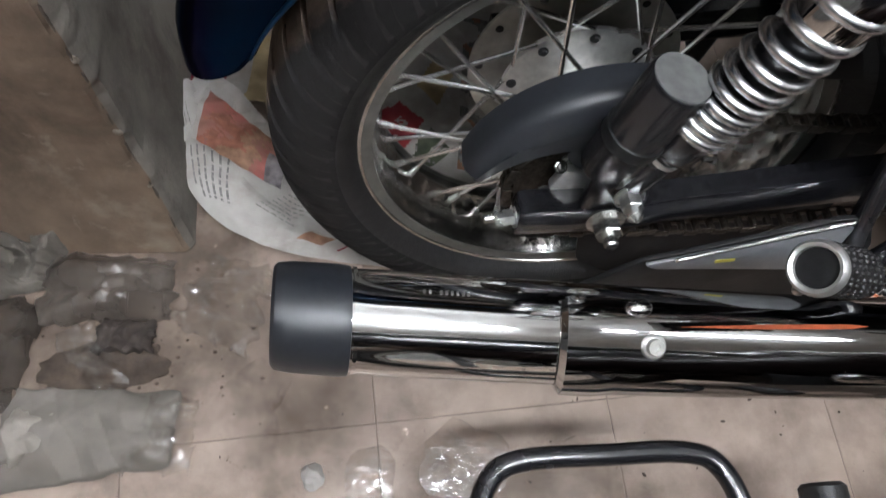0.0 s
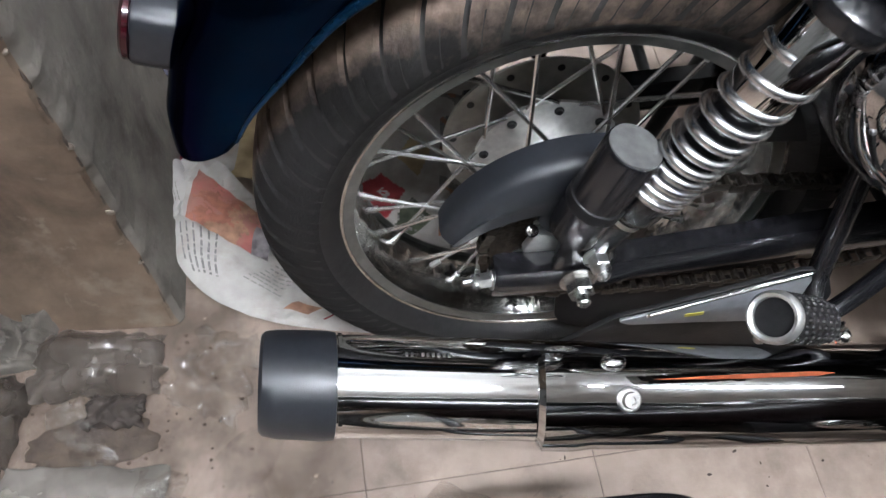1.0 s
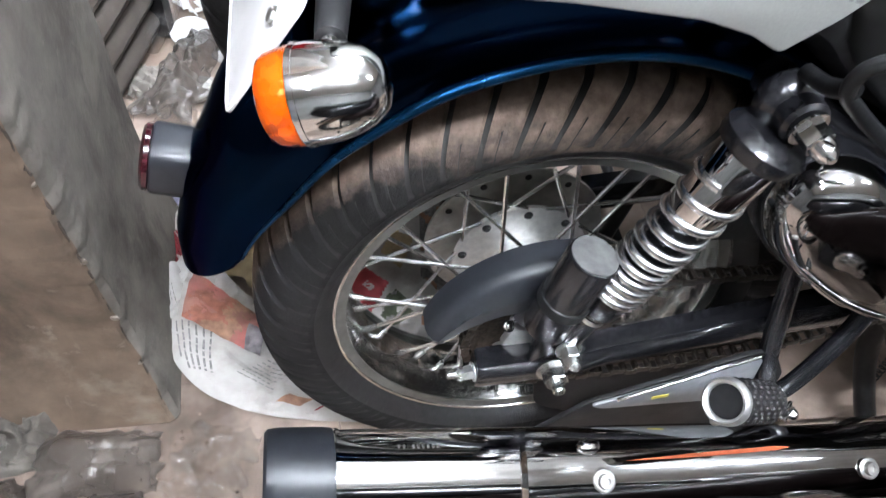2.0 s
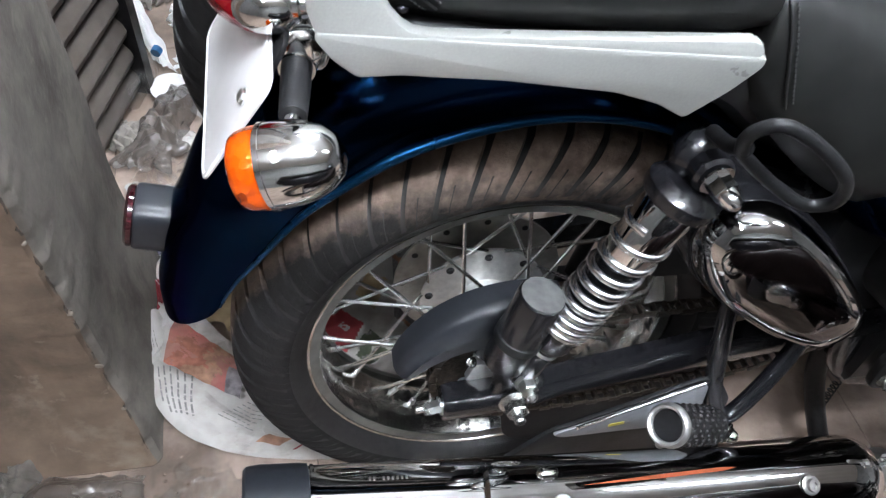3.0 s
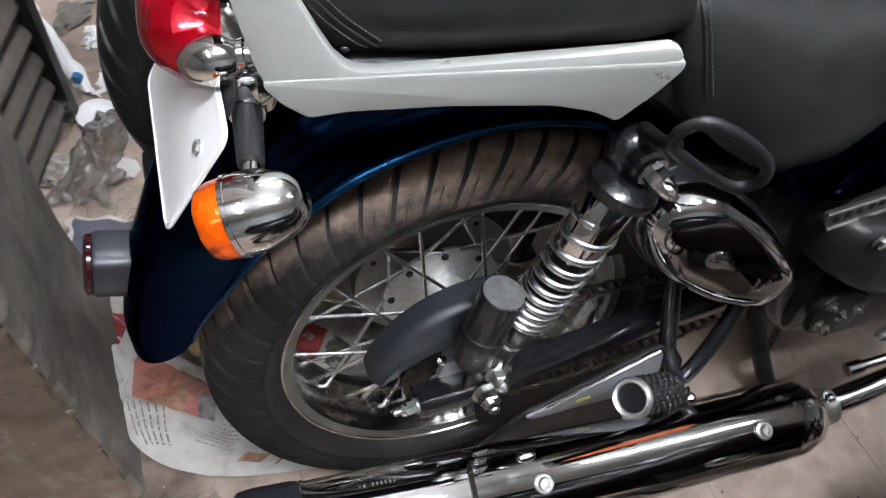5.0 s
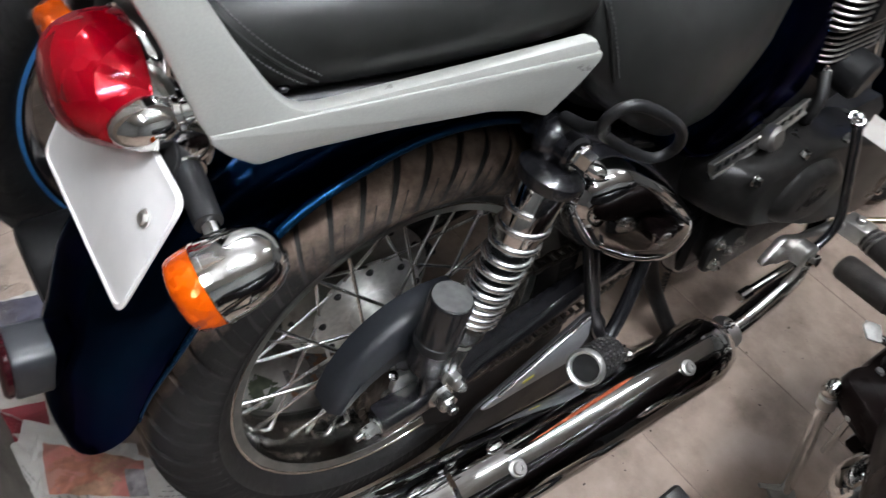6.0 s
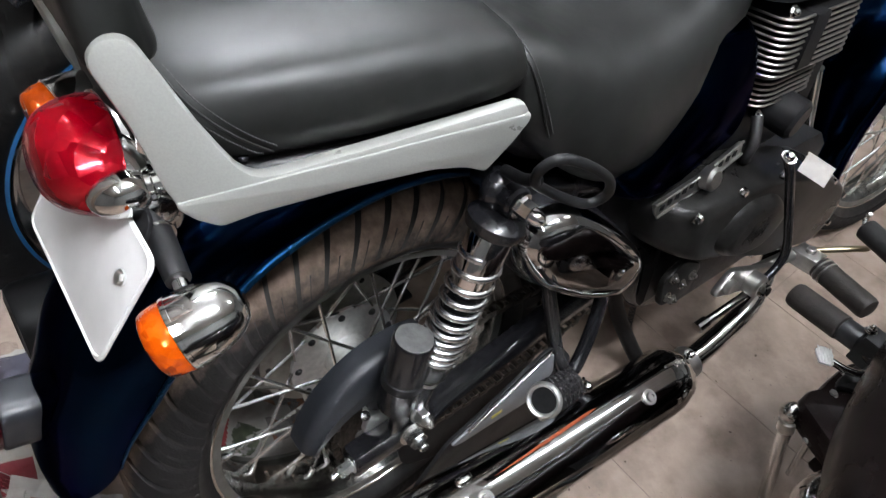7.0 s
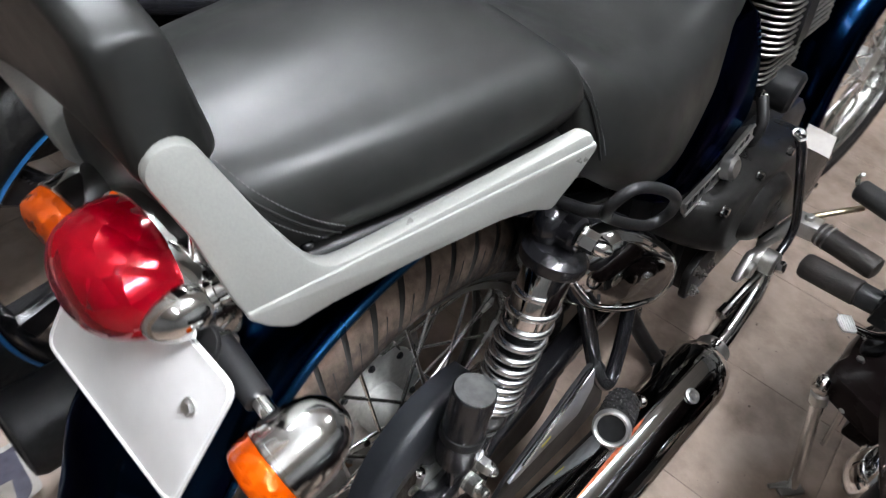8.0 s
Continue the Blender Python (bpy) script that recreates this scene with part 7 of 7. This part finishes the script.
fold([(-0.420, 1.010, 0.002), (-0.360, 1.000, 0.002), (-0.350, 1.060, 0.002), (-0.410, 1.070, 0.002)], 0.024, 36.0, LIGHT_PAPER, "paper_scrap", "crumpled grey paper on the floor", "paper scrap", 0.02, 0.03, 0.012)
fold([(-0.560, 1.120, 0.002), (-0.500, 1.150, 0.002), (-0.470, 1.240, 0.002), (-0.550, 1.230, 0.002)], 0.020, 38.0, OLD_PAPER, "cardboard_piece", "torn brown cardboard among the litter", "cardboard", 0.02, 0.06, 0.012)
thing("paper_plate", moved(lathe([(0.010, 0.002), (0.030, 0.002), (0.034, 0.004), (0.040, 0.010), (0.041, 0.011), (0.039, 0.011), (0.033, 0.0055), (0.010, 0.0035)], 32), Matrix.Translation((-0.480, 0.832, 0.004)) @ Matrix.Rotation(0.12, 4, "X")), WHITE, "small white paper plate on the floor", "plate")
fold([(-0.575, 0.610, 0.002), (-0.470, 0.590, 0.002), (-0.400, 0.830, 0.004), (-0.480, 0.840, 0.004)], 0.030, 41.0, BAG, "plastic_bag", "dusty see-through plastic sheet by the shutter", "plastic bag", 0.03, 0.06, 0.020)
fold([(-0.590, 0.660, 0.002), (-0.520, 0.640, 0.002), (-0.500, 0.720, 0.002), (-0.570, 0.740, 0.002)], 0.014, 43.0, LIGHT_PAPER, "paper_scrap", "crushed pale paper by the shutter", "paper scrap", 0.02, 0.04, 0.012)
for k, (x, y, r) in enumerate(((-0.46, 0.60, 0.06), (-0.42, 0.52, 0.05), (-0.47, 0.48, 0.04), (-0.50, 0.57, 0.04))):
    film_patch("plastic_film", x, y, r, r * 0.8, k * 1.1, 0.03, FILM, "crumpled clear plastic litter", 20.0 + k)
for k, (x, y, r, t) in enumerate(((-0.40, 0.78, 0.04, 0.7), (-0.33, 1.12, 0.06, 1.7), (-0.44, 0.68, 0.035, 2.4), (-0.30, 0.80, 0.05, 0.2))):
    film_patch("paper_scrap", x, y, r, r * 0.7, t, 0.012, PAPER, "crumpled white paper litter", 3.0 + k * 2.7, "paper scrap")
laid = Matrix.Translation((-0.555, 0.765, 0.032)) @ Matrix.Rotation(radians(70), 4, "Z") @ Matrix.Rotation(radians(82), 4, "Y") @ Matrix.Scale(0.75, 4)
bottle = thing("plastic_bottle", moved(lathe([(0.010, 0.004), (0.028, 0.0), (0.032, 0.004), (0.032, 0.05), (0.030, 0.055), (0.032, 0.06), (0.032, 0.13), (0.022, 0.165), (0.013, 0.18), (0.013, 0.2)], 24), laid), FILM, "clear empty plastic bottle lying by the shutter", "bottle")
part("bottle_cap", moved(lathe([(0.014, 0.188), (0.0145, 0.19), (0.0145, 0.207), (0.012, 0.209)], 18), laid), BLUE_LINE, bottle, "blue cap")
# printed sheet between the wall's end and the machine behind
flyer_geo, flyer_slots = paper_sheet([(-0.560, 0.395, 0.003), (-0.385, 0.360, 0.003), (-0.340, 0.520, 0.003), (-0.530, 0.560, 0.003)], 60, 50, lambda u, v: 0.004, 6.2, lambda u, v: 0 if min(u, 1 - u, v, 1 - v) < 0.05 else (2 if 0.52 < u < 0.86 and 0.15 < v < 0.60 else 1))
thing("newspaper", flyer_geo, [PAPER, VIOLET_PRINT, LIGHT_PAPER], "printed advertising sheet in dull violet with a pale panel", "newspaper", slots=flyer_slots, angle=20)


# ---------- floor tiles ----------
def floor_tiles():
    floor = bpy.data.objects["floor"]
    side, gap = 0.305, 0.0014
    turn = Matrix.Rotation(radians(3.9), 4, "Z")
    h = side / 2 - gap / 2
    e = 0.0008
    tile = mesh_of("tile", loft([[(-h, -h, -0.0024), (h, -h, -0.0024), (h, h, -0.0024), (-h, h, -0.0024)], [(-h, -h, -e), (h, -h, -e), (h, h, -e), (-h, h, -e)],
                                 [(-h + e, -h + e, 0), (h - e, -h + e, 0), (h - e, h - e, 0), (-h + e, h - e, 0)]]), TILE, 20)
    rest = []
    for i in range(-11, 17):
        for j in range(-11, 13):
            c = turn @ V((-0.223 + side * (i + 0.5), -0.207 + side * (j + 0.5), 0))
            if not (-3.0 < c.x < 4.4 and -3.0 < c.y < 3.0):
                continue
            place = Matrix.Translation((c.x, c.y, 0.0003 * random.uniform(-1, 1))) @ turn
            if -7 <= i < 10 and -6 <= j < 8:
                part("tile", tile, None, floor, m=place)
            else:
                rest.append(place)
    far = part("far_tiles", joined(*[([place @ q.co for q in tile.vertices], [tuple(f.vertices) for f in tile.polygons]) for place in rest]), TILE, floor)
    tagged(far, kind="stuff")


floor_tiles()
